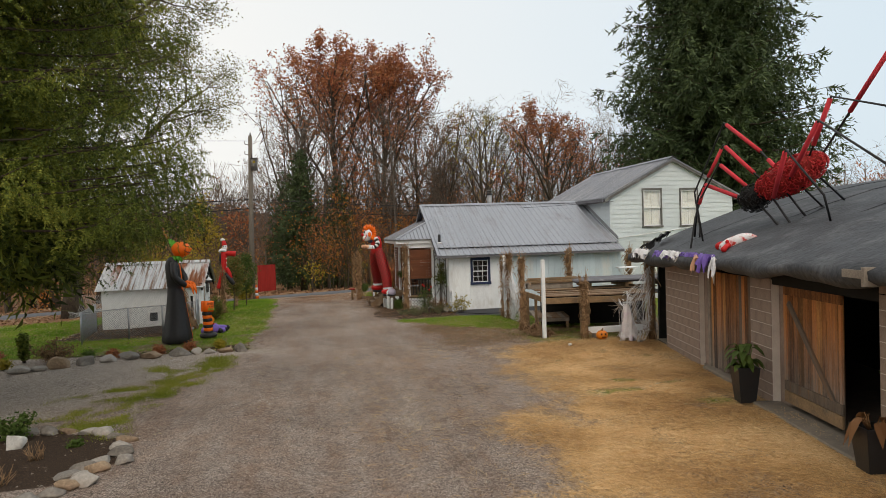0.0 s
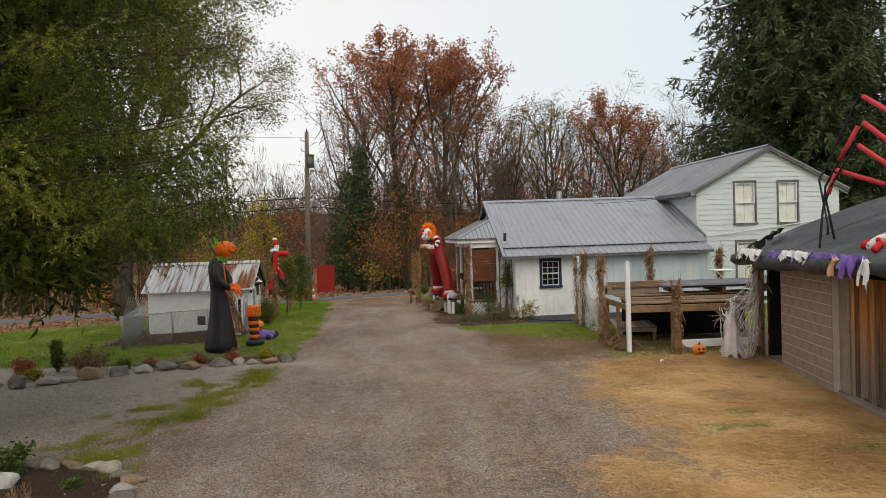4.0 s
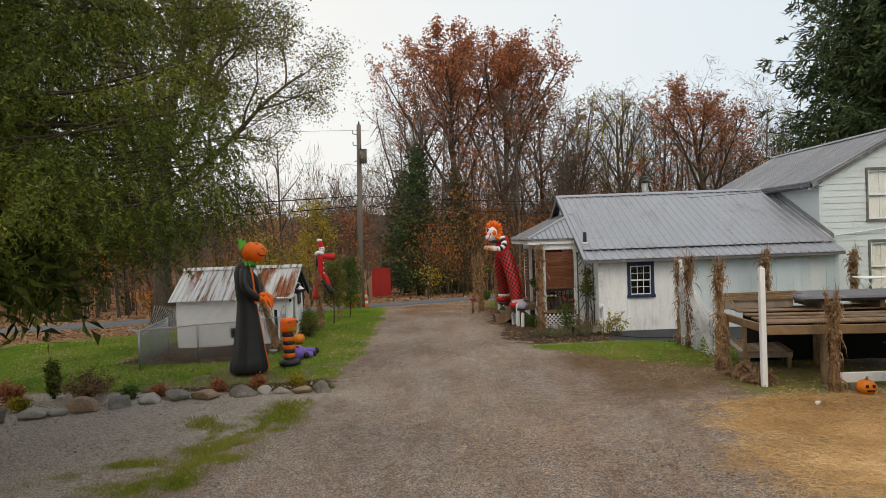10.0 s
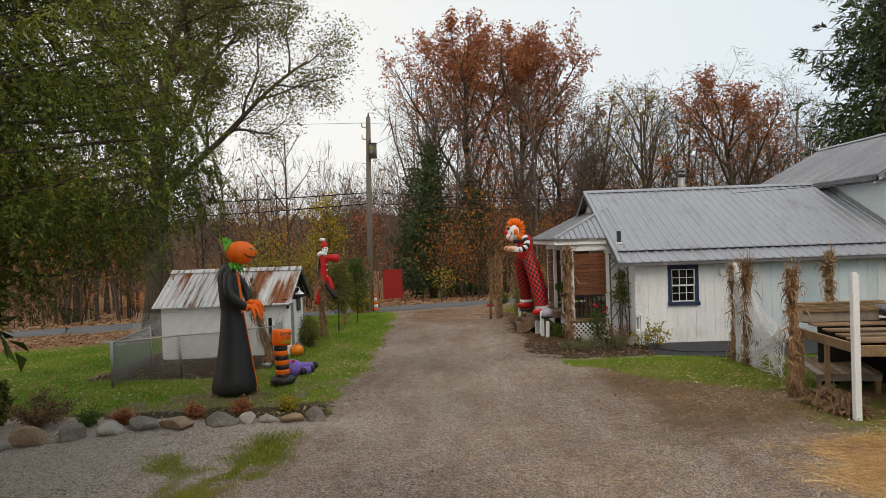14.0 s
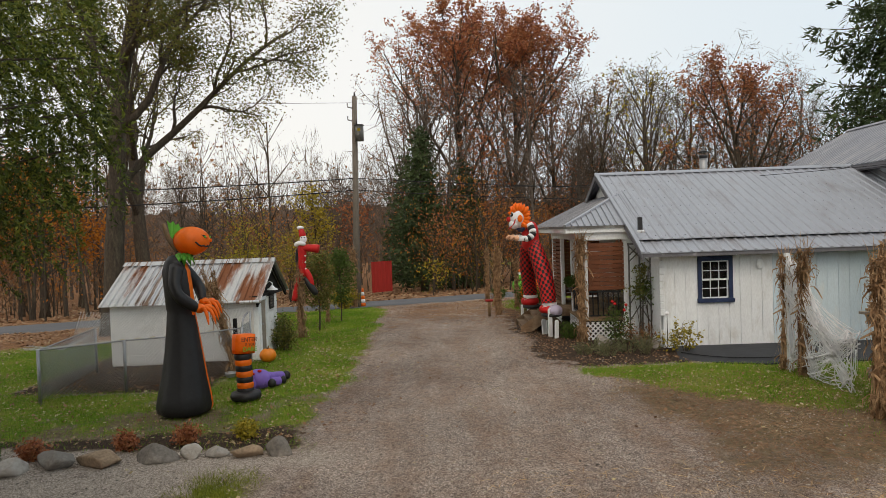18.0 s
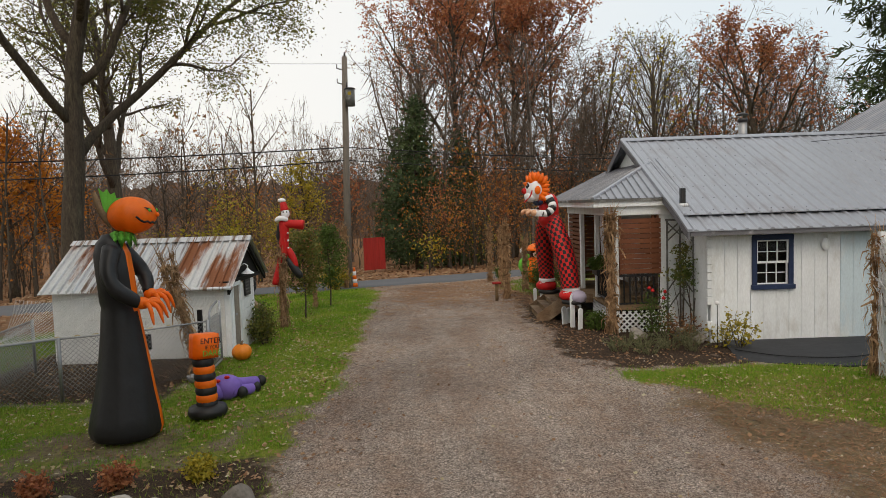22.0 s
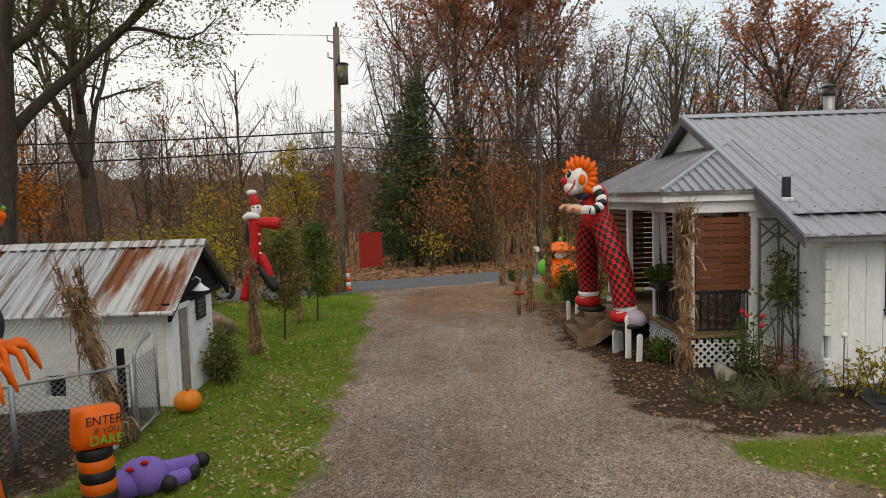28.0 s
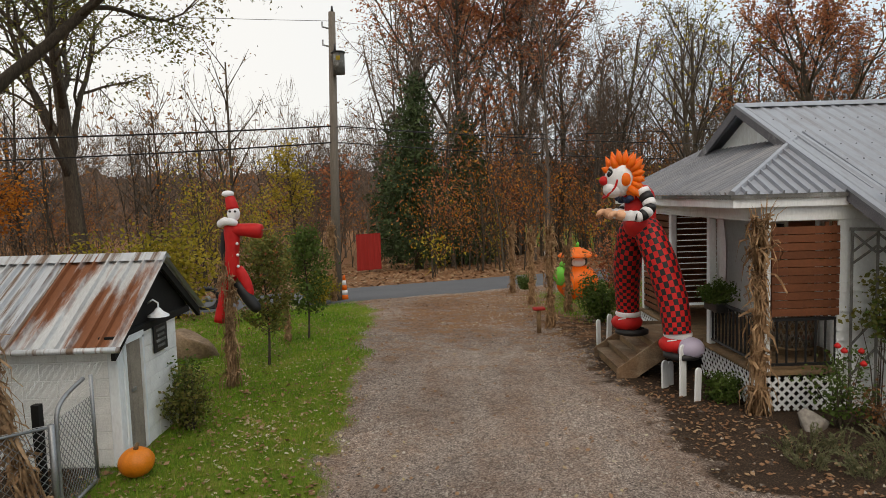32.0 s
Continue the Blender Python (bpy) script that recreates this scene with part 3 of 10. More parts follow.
gx, gy = axis(-14, 10, 0.13, 1500), axis(6, 44, 0.13, 1800)
GX, GY = np.meshgrid(gx, gy)
GZ = ground_z(GX, GY)
rg_noise = np.zeros_like(GZ)
for k, (fx, fy, a) in enumerate([(0.9, 0.7, 0.02), (2.1, 1.7, 0.012), (4.3, 5.1, 0.006), (0.31, 0.23, 0.03)]):
    rg_noise += a * np.sin(fx * GX + 1.3 * k) * np.cos(fy * GY - 0.7 * k)
GZ = GZ + rg_noise * np.exp(-(np.maximum(0, np.abs(GX) - 40) / 40) ** 2) - 0.012
gnx, gny = len(gx), len(gy)
gi = np.arange(gnx * gny).reshape(gny, gnx)
gq = np.stack([gi[:-1, :-1], gi[:-1, 1:], gi[1:, 1:], gi[1:, :-1]], -1).reshape(-1, 4)
gme = bpy.data.meshes.new("ground")
gme.vertices.add(gnx * gny)
gme.vertices.foreach_set("co", np.stack([GX, GY, GZ], -1).astype(np.float32).ravel())
gme.loops.add(gq.size)
gme.loops.foreach_set("vertex_index", gq.astype(np.int32).ravel())
gme.polygons.add(len(gq))
gme.polygons.foreach_set("loop_start", np.arange(0, gq.size, 4, dtype=np.int32))
gme.polygons.foreach_set("loop_total", np.full(len(gq), 4, dtype=np.int32))
gme.polygons.foreach_set("use_smooth", np.ones(len(gq), dtype=bool))
gme.update(calc_edges=True)
for nm, arr in zip(("grass", "straw", "mulch", "litter", "thatch", "pale"), masks(GX, GY)):
    at = gme.attributes.new(nm, "FLOAT", "POINT")
    at.data.foreach_set("value", arr.astype(np.float32).ravel())


def ground_material():
    m = bpy.data.materials.new("yard_ground")
    m.use_nodes = True
    n, l = m.node_tree.nodes, m.node_tree.links
    b = n["Principled BSDF"]
    b.inputs["Roughness"].default_value = 0.95
    b.inputs["Specular IOR Level"].default_value = 0.15
    tc = n.new("ShaderNodeTexCoord")

    def noise_node(scale, detail=6, rough=0.6):
        t = n.new("ShaderNodeTexNoise")
        t.inputs["Scale"].default_value, t.inputs["Detail"].default_value, t.inputs["Roughness"].default_value = scale, detail, rough
        l.new(tc.outputs["Object"], t.inputs["Vector"])
        return t

    def ramp(src, stops):
        r = n.new("ShaderNodeValToRGB")
        e = r.color_ramp.elements
        e[0].position, e[0].color = stops[0][0], (*stops[0][1], 1)
        e[1].position, e[1].color = stops[-1][0], (*stops[-1][1], 1)
        for p, c in stops[1:-1]:
            x = e.new(p)
            x.color = (*c, 1)
        l.new(src, r.inputs[0])
        return r.outputs[0]

    def math_node(op, a, c):
        x = n.new("ShaderNodeMath")
        x.operation = op
        for i, s in enumerate((a, c)):
            if isinstance(s, (int, float)):
                x.inputs[i].default_value = s
            else:
                l.new(s, x.inputs[i])
        return x.outputs[0]

    def over(base, top, name, tex, hard=0.22):
        a = n.new("ShaderNodeAttribute")
        a.attribute_name = name
        s = math_node("ADD", a.outputs["Fac"], math_node("MULTIPLY", math_node("SUBTRACT", tex, 0.5), 2.4))
        r = n.new("ShaderNodeMapRange")
        r.inputs["From Min"].default_value, r.inputs["From Max"].default_value = 0.5 - hard, 0.5 + hard
        l.new(s, r.inputs["Value"])
        g = math_node("MULTIPLY", r.outputs[0], math_node("GREATER_THAN", a.outputs["Fac"], 0.02))
        mx = n.new("ShaderNodeMixRGB")
        l.new(g, mx.inputs[0])
        l.new(base, mx.inputs[1])
        l.new(top, mx.inputs[2])
        return mx.outputs[0]

    big, mid, fine, grit = noise_node(0.35, 4), noise_node(2.5, 6), noise_node(14, 5), noise_node(55, 3, 0.7)
    vor = n.new("ShaderNodeTexVoronoi")
    vor.inputs["Scale"].default_value = 95
    l.new(tc.outputs["Object"], vor.inputs["Vector"])
    # two worn wheel tracks run along the drive, browner than the loose gravel beside them
    sx = n.new("ShaderNodeSeparateXYZ")
    l.new(tc.outputs["Object"], sx.inputs[0])
    vor2 = n.new("ShaderNodeTexVoronoi")
    vor2.inputs["Scale"].default_value = 52
    l.new(tc.outputs["Object"], vor2.inputs["Vector"])
    specks = math_node("ADD", math_node("MULTIPLY", vor.outputs["Color"], 0.45), math_node("MULTIPLY", vor2.outputs["Color"], 0.3))
    stone = ramp(math_node("ADD", specks, math_node("MULTIPLY", grit.outputs["Fac"], 0.25)),
                 [(0.22, (0.05, 0.04, 0.035)), (0.38, (0.19, 0.158, 0.14)), (0.52, (0.36, 0.298, 0.26)), (0.64, (0.58, 0.495, 0.435)), (0.8, (0.86, 0.77, 0.69))])
    dirt = ramp(math_node("ADD", math_node("MULTIPLY", fine.outputs["Fac"], 0.5), math_node("MULTIPLY", specks, 0.66)),
                [(0.28, (0.085, 0.054, 0.04)), (0.5, (0.285, 0.197, 0.152)), (0.72, (0.56, 0.435, 0.345))])
    # patches drawn out along the drive, where wheels have worn the stones in
    mp = n.new("ShaderNodeMapping")
    mp.inputs["Scale"].default_value = (1.5, 0.28, 1)
    l.new(tc.outputs["Object"], mp.inputs[0])
    track = noise_node(1.0, 7, 0.62)
    l.new(mp.outputs[0], track.inputs["Vector"])
    mx = n.new("ShaderNodeMixRGB")
    w = n.new("ShaderNodeMapRange")
    w.inputs["From Min"].default_value, w.inputs["From Max"].default_value = 0.42, 0.62
    l.new(math_node("ADD", math_node("MULTIPLY", track.outputs["Fac"], 0.65), math_node("MULTIPLY", mid.outputs["Fac"], 0.35)), w.inputs["Value"])
    l.new(math_node("MULTIPLY", w.outputs[0], 0.9), mx.inputs[0])
    l.new(stone, mx.inputs[1])
    l.new(dirt, mx.inputs[2])
    col = mx.outputs[0]
    blot = n.new("ShaderNodeMixRGB")
    blot.blend_type = "MULTIPLY"
    blot.inputs[0].default_value = 1
    l.new(col, blot.inputs[1])
    l.new(ramp(math_node("ADD", math_node("MULTIPLY", big.outputs["Fac"], 0.5), math_node("MULTIPLY", noise_node(5, 8, 0.7).outputs["Fac"], 0.5)), [(0.34, (0.62, 0.59, 0.58)), (0.5, (1.0, 0.97, 0.96)), (0.66, (1.34, 1.28, 1.24))]), blot.inputs[2])
    col = blot.outputs[0]
    thatch = ramp(fine.outputs["Fac"], [(0.25, (0.1, 0.075, 0.045)), (0.5, (0.2, 0.15, 0.09)), (0.75, (0.27, 0.21, 0.12))])
    grass = ramp(math_node("ADD", math_node("MULTIPLY", mid.outputs["Fac"], 0.6), math_node("MULTIPLY", fine.outputs["Fac"], 0.4)),
                 [(0.3, (0.075, 0.13, 0.014)), (0.46, (0.14, 0.22, 0.023)), (0.57, (0.22, 0.25, 0.042)), (0.67, (0.31, 0.225, 0.115))])
    # strands: noise drawn out two ways
    strands = []
    for sc, rot in (((5, 60, 1), 0.5), ((60, 6, 1), 0.3)):
        m2 = n.new("ShaderNodeMapping")
        m2.inputs["Scale"].default_value, m2.inputs["Rotation"].default_value = sc, (0, 0, rot)
        l.new(tc.outputs["Object"], m2.inputs[0])
        tn = noise_node(1.0, 3, 0.6)
        l.new(m2.outputs[0], tn.inputs["Vector"])
        strands.append(tn.outputs["Fac"])
    straw = ramp(math_node("ADD", math_node("MULTIPLY", math_node("MAXIMUM", *strands), 0.65), math_node("MULTIPLY", fine.outputs["Fac"], 0.35)),
                 [(0.38, (0.1, 0.062, 0.035)), (0.46, (0.33, 0.21, 0.1)), (0.53, (0.6, 0.385, 0.175)), (0.62, (0.86, 0.64, 0.36))])
    mulch = ramp(grit.outputs["Fac"], [(0.25, (0.024, 0.017, 0.013)), (0.5, (0.062, 0.042, 0.03)), (0.66, (0.14, 0.09, 0.058)), (0.85, (0.26, 0.18, 0.12))])
    litter = ramp(math_node("ADD", math_node("MULTIPLY", mid.outputs["Fac"], 0.5), math_node("MULTIPLY", fine.outputs["Fac"], 0.5)),
                  [(0.25, (0.11, 0.055, 0.028)), (0.5, (0.28, 0.14, 0.07)), (0.75, (0.4, 0.23, 0.12))])
    pale = ramp(math_node("ADD", specks, math_node("MULTIPLY", grit.outputs["Fac"], 0.25)),
                [(0.2, (0.1, 0.08, 0.065)), (0.4, (0.33, 0.27, 0.225)), (0.55, (0.52, 0.44, 0.375)), (0.7, (0.72, 0.63, 0.55)), (0.85, (0.88, 0.8, 0.72))])
    col = over(col, pale, "pale", mid.outputs["Fac"], 0.4)
    col = over(col, thatch, "thatch", mid.outputs["Fac"], 0.5)
    col = over(col, mulch, "mulch", mid.outputs["Fac"], 0.2)
    col = over(col, litter, "litter", mid.outputs["Fac"], 0.35)
    col = over(col, grass, "grass", math_node("ADD", math_node("MULTIPLY", mid.outputs["Fac"], 0.5), math_node("MULTIPLY", fine.outputs["Fac"], 0.5)), 0.2)
    col = over(col, straw, "straw", math_node("ADD", math_node("MULTIPLY", mid.outputs["Fac"], 0.4), math_node("MULTIPLY", grit.outputs["Fac"], 0.6)), 0.4)
    l.new(col, b.inputs["Base Color"])
    bp = n.new("ShaderNodeBump")
    bp.inputs["Strength"].default_value, bp.inputs["Distance"].default_value = 0.9, 0.04
    l.new(math_node("ADD", math_node("MULTIPLY", vor.outputs["Distance"], -0.6), math_node("MULTIPLY", fine.outputs["Fac"], 0.9)), bp.inputs["Height"])
    l.new(bp.outputs[0], b.inputs["Normal"])
    return m


gme.materials.append(ground_material())
ground = tagged(new("ground", gme), "gravel yard with lawn, straw and fallen leaves", "ground", kind="structure")

# the road, a crowned strip laid on the slope
rv, rf = [], []
NR = 121
for i in range(NR):
    x = -300 + 600 * i / (NR - 1)
    for j, d in enumerate((-0.3, 0.0, 1.0, 2.0, 3.0, 4.0, 5.0, 6.0, 6.3)):
        px, py = x - 0.339 * d, 43.2 + 0.36 * x + 0.941 * d
        rv.append((px, py, gz(px, py) + (-0.08 if d < 0 or d > 6 else 0.04 + 0.04 * (1 - abs(d - 3) / 3))))
for i in range(NR - 1):
    for j in range(8):
        a = i * 9 + j
        rf.append((a, a + 9, a + 10, a + 1))
tagged(link("road", rv, rf, M_asphalt, smooth=True), "grey two-lane asphalt road past the yard", "road", kind="structure")

# ---- trees ----
class Tree:
    """Grows a branching skeleton; collects tubes and the places where leaves sit."""
    def __init__(self, seed, sides=(9, 6, 4, 3, 3)):
        self.r = random.Random(seed)
        self.sides = sides
        self.mesh = Mesh()
        self.tips = []

    def limb(self, p, d, length, radius, level, spec):
        r = self.r
        n = spec["segs"][level]
        wob, up = spec["wob"][level], spec["up"][level]
        pts, rad = [Vector(p)], [radius]
        d = Vector(d).normalized()
        end = radius * spec["taper"][level]
        dirs = [d.copy()]
        for i in range(n):
            d = (d + Vector((r.gauss(0, wob), r.gauss(0, wob), r.gauss(0, wob) + up))).normalized()
            pts.append(pts[-1] + d * length / n)
            rad.append(radius + (end - radius) * (i + 1) / n)
            dirs.append(d.copy())
        if level == 0 and spec.get("flare"):
            rad[0] *= spec["flare"]
        self.mesh.tube(pts, rad, self.sides[min(level, len(self.sides) - 1)])
        if level >= spec["leaf_from"]:
            self.tips += [(pts[i], dirs[i]) for i in range(1, n + 1)]
        if level + 1 >= len(spec["count"]) + 1:
            return
        cnt = spec["count"][level]
        k = max(1, round(cnt * (0.75 + 0.5 * r.random())))
        a0 = r.random() * 6.28
        for i in range(k):
            t = spec["from"][level] + (1 - spec["from"][level]) * (i + r.random() * 0.7) / k
            t = min(t, 0.985)
            j = min(int(t * n), n - 1)
            q = pts[j].lerp(pts[j + 1], t * n - j)
            dd = dirs[j]
            side = dd.orthogonal().normalized()
            ang = a0 + 2.4 * i + r.gauss(0, 0.3)
            side = Matrix.Rotation(ang, 3, dd) @ side
            sp = spec["angle"][level] * (0.8 + 0.4 * r.random())
            cd_ = dd * math.cos(sp) + side * math.sin(sp)
            shape = (1 - 0.55 * t) if spec.get("conic") else (0.75 + 0.5 * r.random()) * (1.05 - 0.45 * t)
            if spec.get("dome") and level == 0:
                shape = (0.85 + 0.3 * r.random()) * (1.12 - 0.8 * t * t)
            ll = length * spec["ratio"][level] * shape
            rr = min(rad[j] * 0.8, radius * spec["rratio"][level] * (1.1 - 0.6 * t))
            self.limb(q, cd_, ll, max(rr, spec["thin"]), level + 1, spec)


def leaves_at(tips, rng, per, size, spread, flat=0.5, thin=0.62):
    """Leaf kites round the twig points."""
    c = np.repeat(np.array([tuple(p) for p, _ in tips]), per, axis=0)
    n = len(c)
    c = c + rng.normal(size=(n, 3)) * spread
    a = unit(rng, n)
    a[:, 2] *= flat
    b = np.cross(a, unit(rng, n))
    s = size * (0.6 + 0.8 * rng.random(n))[:, None]
    a = a / np.linalg.norm(a, axis=1, keepdims=True) * s
    b = b / np.maximum(np.linalg.norm(b, axis=1, keepdims=True), 1e-6) * s * thin
    return c, a, b


BROAD = dict(segs=(9, 7, 5, 4), wob=(0.05, 0.13, 0.18, 0.2), up=(0.04, 0.05, 0.03, 0.0), taper=(0.35, 0.3, 0.3, 0.4), count=(9, 6, 5), angle=(0.8, 0.75, 0.8), ratio=(0.62, 0.5, 0.45),
             rratio=(0.5, 0.5, 0.5), thin=0.006, leaf_from=2, flare=1.5)
BROAD["from"] = (0.3, 0.25, 0.2)
OAK = dict(BROAD, count=(15, 8, 5), angle=(0.78, 0.6, 0.75), ratio=(0.52, 0.42, 0.42), up=(0.03, 0.11, 0.07, 0.02), segs=(9, 6, 4, 3), wob=(0.05, 0.09, 0.14, 0.2))
OAK["from"] = (0.34, 0.2, 0.2)
VASE = dict(BROAD, count=(13, 8, 5, 3), angle=(0.52, 0.5, 0.62, 0.7), ratio=(0.68, 0.42, 0.42, 0.45), up=(0.02, 0.03, 0.03, 0.02, 0.0), segs=(9, 7, 5, 4, 3), wob=(0.04, 0.07, 0.12, 0.18, 0.2),
            taper=(0.3, 0.3, 0.3, 0.4, 0.5), rratio=(0.5, 0.5, 0.5, 0.5), thin=0.011, leaf_from=3, dome=True)
VASE["from"] = (0.3, 0.25, 0.2, 0.2)
SPREAD = dict(BROAD, count=(9, 7, 6, 4), angle=(0.95, 0.7, 0.75, 0.8), ratio=(0.6, 0.5, 0.45, 0.5), up=(0.02, 0.06, 0.02, -0.01, -0.03), segs=(9, 9, 6, 4, 3), wob=(0.05, 0.14, 0.2, 0.22, 0.22),
              taper=(0.35, 0.3, 0.3, 0.35, 0.5), rratio=(0.5, 0.5, 0.5, 0.5), thin=0.006, leaf_from=3)
SPREAD["from"] = (0.32, 0.3, 0.25, 0.2)
FOREST = dict(BROAD, count=(13, 5, 3), angle=(0.65, 0.6, 0.7), ratio=(0.38, 0.45, 0.5), thin=0.012, segs=(8, 5, 3, 2), flare=1.4)
FOREST["from"] = (0.35, 0.2, 0.2)


def broadleaf(name, x, y, height, radius, seed, label, leafm=None, per=2, size=0.07, spread=0.18, spec=BROAD, bark=M_bark, lean=(0, 0, 1), category="tree", trunks=1, thin=0.62, tri=False, leafy_from=0.0, keep=1.0):
    e = empty(name, x, y, gz(x, y) - 0.1, 0, label, category)
    t = Tree(seed)
    for k in range(trunks):
        dd = Vector(lean) + (Vector((math.cos(k * 2.4), math.sin(k * 2.4), 0)) * 0.35 if trunks > 1 else Vector())
        t.limb((0.12 * k, 0.05 * k, 0), dd, height, radius, 0, spec)
    t.mesh.link("trunk", bark, e, "trunk with its limbs and twigs")
    if leafm and t.tips:
        rng = np.random.default_rng(seed)
        tips = [q for q in t.tips if rng.random() < keep * (1.0 if q[0].z > leafy_from else 0.28)]
        c, a, b = leaves_at(tips, rng, per, size, spread, 0.5, thin)
        o = quads_mesh("crown", c, a, b, leafm, e, tri=tri)
        o["kind"] = "stuff"
    return e


def sprigs(bases, dirs, rng, length, needles, nl, hang=0.0, wide=0.13, comb=0.6):
    """Needle sprays: flat kites set round short twigs. Returns arrays for quads_mesh."""
    n = len(bases)
    t = np.tile(np.linspace(0.05, 1.0, needles), n)
    b = np.repeat(bases, needles, 0)
    d = np.repeat(dirs, needles, 0)
    L = np.repeat(length * (0.6 + 0.8 * rng.random(n)), needles)[:, None]
    p = b + d * L * t[:, None]
    p[:, 2] -= hang * L[:, 0] * t ** 2
    side = np.cross(d, unit(rng, n * needles))
    side /= np.maximum(np.linalg.norm(side, axis=1, keepdims=True), 1e-6)
    nd = side * 0.8 + d * comb
    nd /= np.linalg.norm(nd, axis=1, keepdims=True)
    s = nl * (0.6 + 0.7 * rng.random(n * needles))[:, None]
    along = nd * s * 0.5
    across = np.cross(nd, unit(rng, n * needles)) * s * wide
    return p + along, along, across


def hanging_sprays(bases, dirs, rng, length, needles, nl, wide):
    """Weeping branchlets: each leaves its twig sideways, bends over and hangs, set with short needles."""
    n = len(bases)
    t = np.tile(np.linspace(0.06, 1.0, needles), n)
    b, d = np.repeat(bases, needles, 0), np.repeat(dirs, needles, 0)
    L = np.repeat(length * (0.45 + 1.1 * rng.random(n)), needles)
    bend = np.repeat(rng.uniform(0.1, 0.85, n) ** 1.3, needles)
    p = b + d * (L * t * (1 - 0.55 * bend * t))[:, None]
    p[:, 2] -= L * bend * t ** 1.6
    tang = d * (1 - 1.1 * bend * t)[:, None]
    tang[:, 2] -= 1.5 * bend * t ** 0.6
    tang /= np.maximum(np.linalg.norm(tang, axis=1, keepdims=True), 1e-6)
    side = np.cross(tang, unit(rng, n * needles))
    nd = tang * 0.55 + side * 0.85
    nd /= np.maximum(np.linalg.norm(nd, axis=1, keepdims=True), 1e-6)
    s = nl * rng.uniform(0.6, 1.3, n * needles)[:, None]
    along = nd * s * 0.5
    across = np.cross(nd, unit(rng, n * needles)) * s * wide
    return p + along, along, across


def spruce(name, x, y, height, radius, seed, label, needle, z_low=1.6, whorls=26, per_whorl=6, sprig=9, twig_step=0.35, nl=0.11, only=None, droop=0.35, tw_len=0.5, wide=0.13, spl=0.26, split=None, core=0.0, reach=99.0, taper=0.85, rag=0.25, tri=False, low_more=0.9, hang=0.3, comb=0.6, low_limbs=(), weep=0):
    e = empty(name, x, y, gz(x, y) - 0.05, 0, label, "tree")
    r, rng = random.Random(seed), np.random.default_rng(seed)
    wood = Mesh()
    wood.tube([(0, 0, 0), (0.03, 0, height * 0.3), (0, 0.04, height * 0.7), (0, 0, height)], [0.32, 0.25, 0.12, 0.015], 10)
    bases, dirs = [], []
    limbs = [(i, a, z, L, dr) for i, (a, z, L, dr) in enumerate(low_limbs)]
    for i in range(whorls):
        u = i / (whorls - 1)
        z = z_low + (height - z_low - 0.3) * u ** low_more
        R = radius * (1 - u ** (low_more / 0.9)) ** taper * (1.1 - rag + rag * r.random()) + 0.25
        for k in range(per_whorl):
            a = 2 * math.pi * (k + r.random() * 0.8) / per_whorl + i * 0.9
            if only and not only(a):
                continue
            limbs.append((i, a, z, min(R * (0.75 + 0.4 * r.random()), reach), droop))
    for i, a, z, L, dr in limbs:
        n = 7
        pts = []
        for j in range(n + 1):
            s = j / n
            zz = z - dr * L * (1.5 * s - 1.15 * s ** 2.2) + 0.12 * r.gauss(0, 0.3) * s
            aa = a + 0.1 * math.sin(3 * s + i)
            pts.append(Vector((L * s * math.cos(aa), L * s * math.sin(aa), zz)))
        wood.tube(pts, [max(0.006, (0.011 if weep else 0.018) * L * (1 - 0.92 * j / n)) for j in range(n + 1)], 4)
        # side twigs hang from both sides of the branch
        s = 0.18
        while s < 1.0:
            j = min(int(s * n), n - 1)
            q = pts[j].lerp(pts[j + 1], s * n - j)
            dd = (pts[j + 1] - pts[j]).normalized()
            for sg in (-1, 1):
                lat = Vector((-dd.y, dd.x, 0)).normalized() * sg
                tw = (dd * 0.55 + lat * (0.9 + 0.3 * r.random()) + Vector((0, 0, -0.25 - 0.5 * r.random()))).normalized()
                tl = tw_len * (1.35 - (0.65 if weep else 1.0) * s) * (0.7 + 0.6 * r.random()) * min(1.0, L / 2)
                m = max(2, int(tl / 0.16))
                for g in range(m):
                    h = g / m
                    bases.append(q + tw * tl * h + Vector((0, 0, -0.3 * tl * h * h)))
                    dirs.append((tw + Vector((0, 0, -0.7 * h)) + Vector((r.gauss(0, 0.35), r.gauss(0, 0.35), r.gauss(0, 0.25)))).normalized())
            s += twig_step / L * (0.8 + 0.4 * r.random())
        for g in range(3):
            bases.append(pts[-1])
            dirs.append(((pts[-1] - pts[-2]).normalized() + Vector((r.gauss(0, 0.3), r.gauss(0, 0.3), r.gauss(0, 0.3)))).normalized())
    wood.link("trunk", M_bark, e, "straight trunk with drooping branches")
    B, D = np.array([tuple(b) for b in bases]), np.array([tuple(d) for d in dirs])
    low = B[:, 2] < split if split else np.ones(len(B), bool)
    if core:
        inner = np.hypot(B[:, 0], B[:, 1]) < core * radius * np.clip(1 - B[:, 2] / height, 0.1, 1) * 1.2
        low &= ~inner
    if weep:
        # the side over the drive carries fine brushy shoots, the inside and the far side coarser ones
        gaps = np.sin(3.1 * B[:, 0] + 1.3) * np.sin(2.7 * B[:, 1] + 0.4) + np.sin(3.6 * B[:, 2] + 1.9 * B[:, 0] + 0.8 * B[:, 1])
        full = low & (gaps > -0.95)
        near = full & (B[:, 0] > 1.0) & (np.hypot(B[:, 0], B[:, 1]) > 2.6)
        c, al, ac = hanging_sprays(B[near], D[near], rng, spl, sprig, nl, wide)
        rest = np.flatnonzero(full & ~near)
        rest = rest[rng.random(len(rest)) < 0.28]
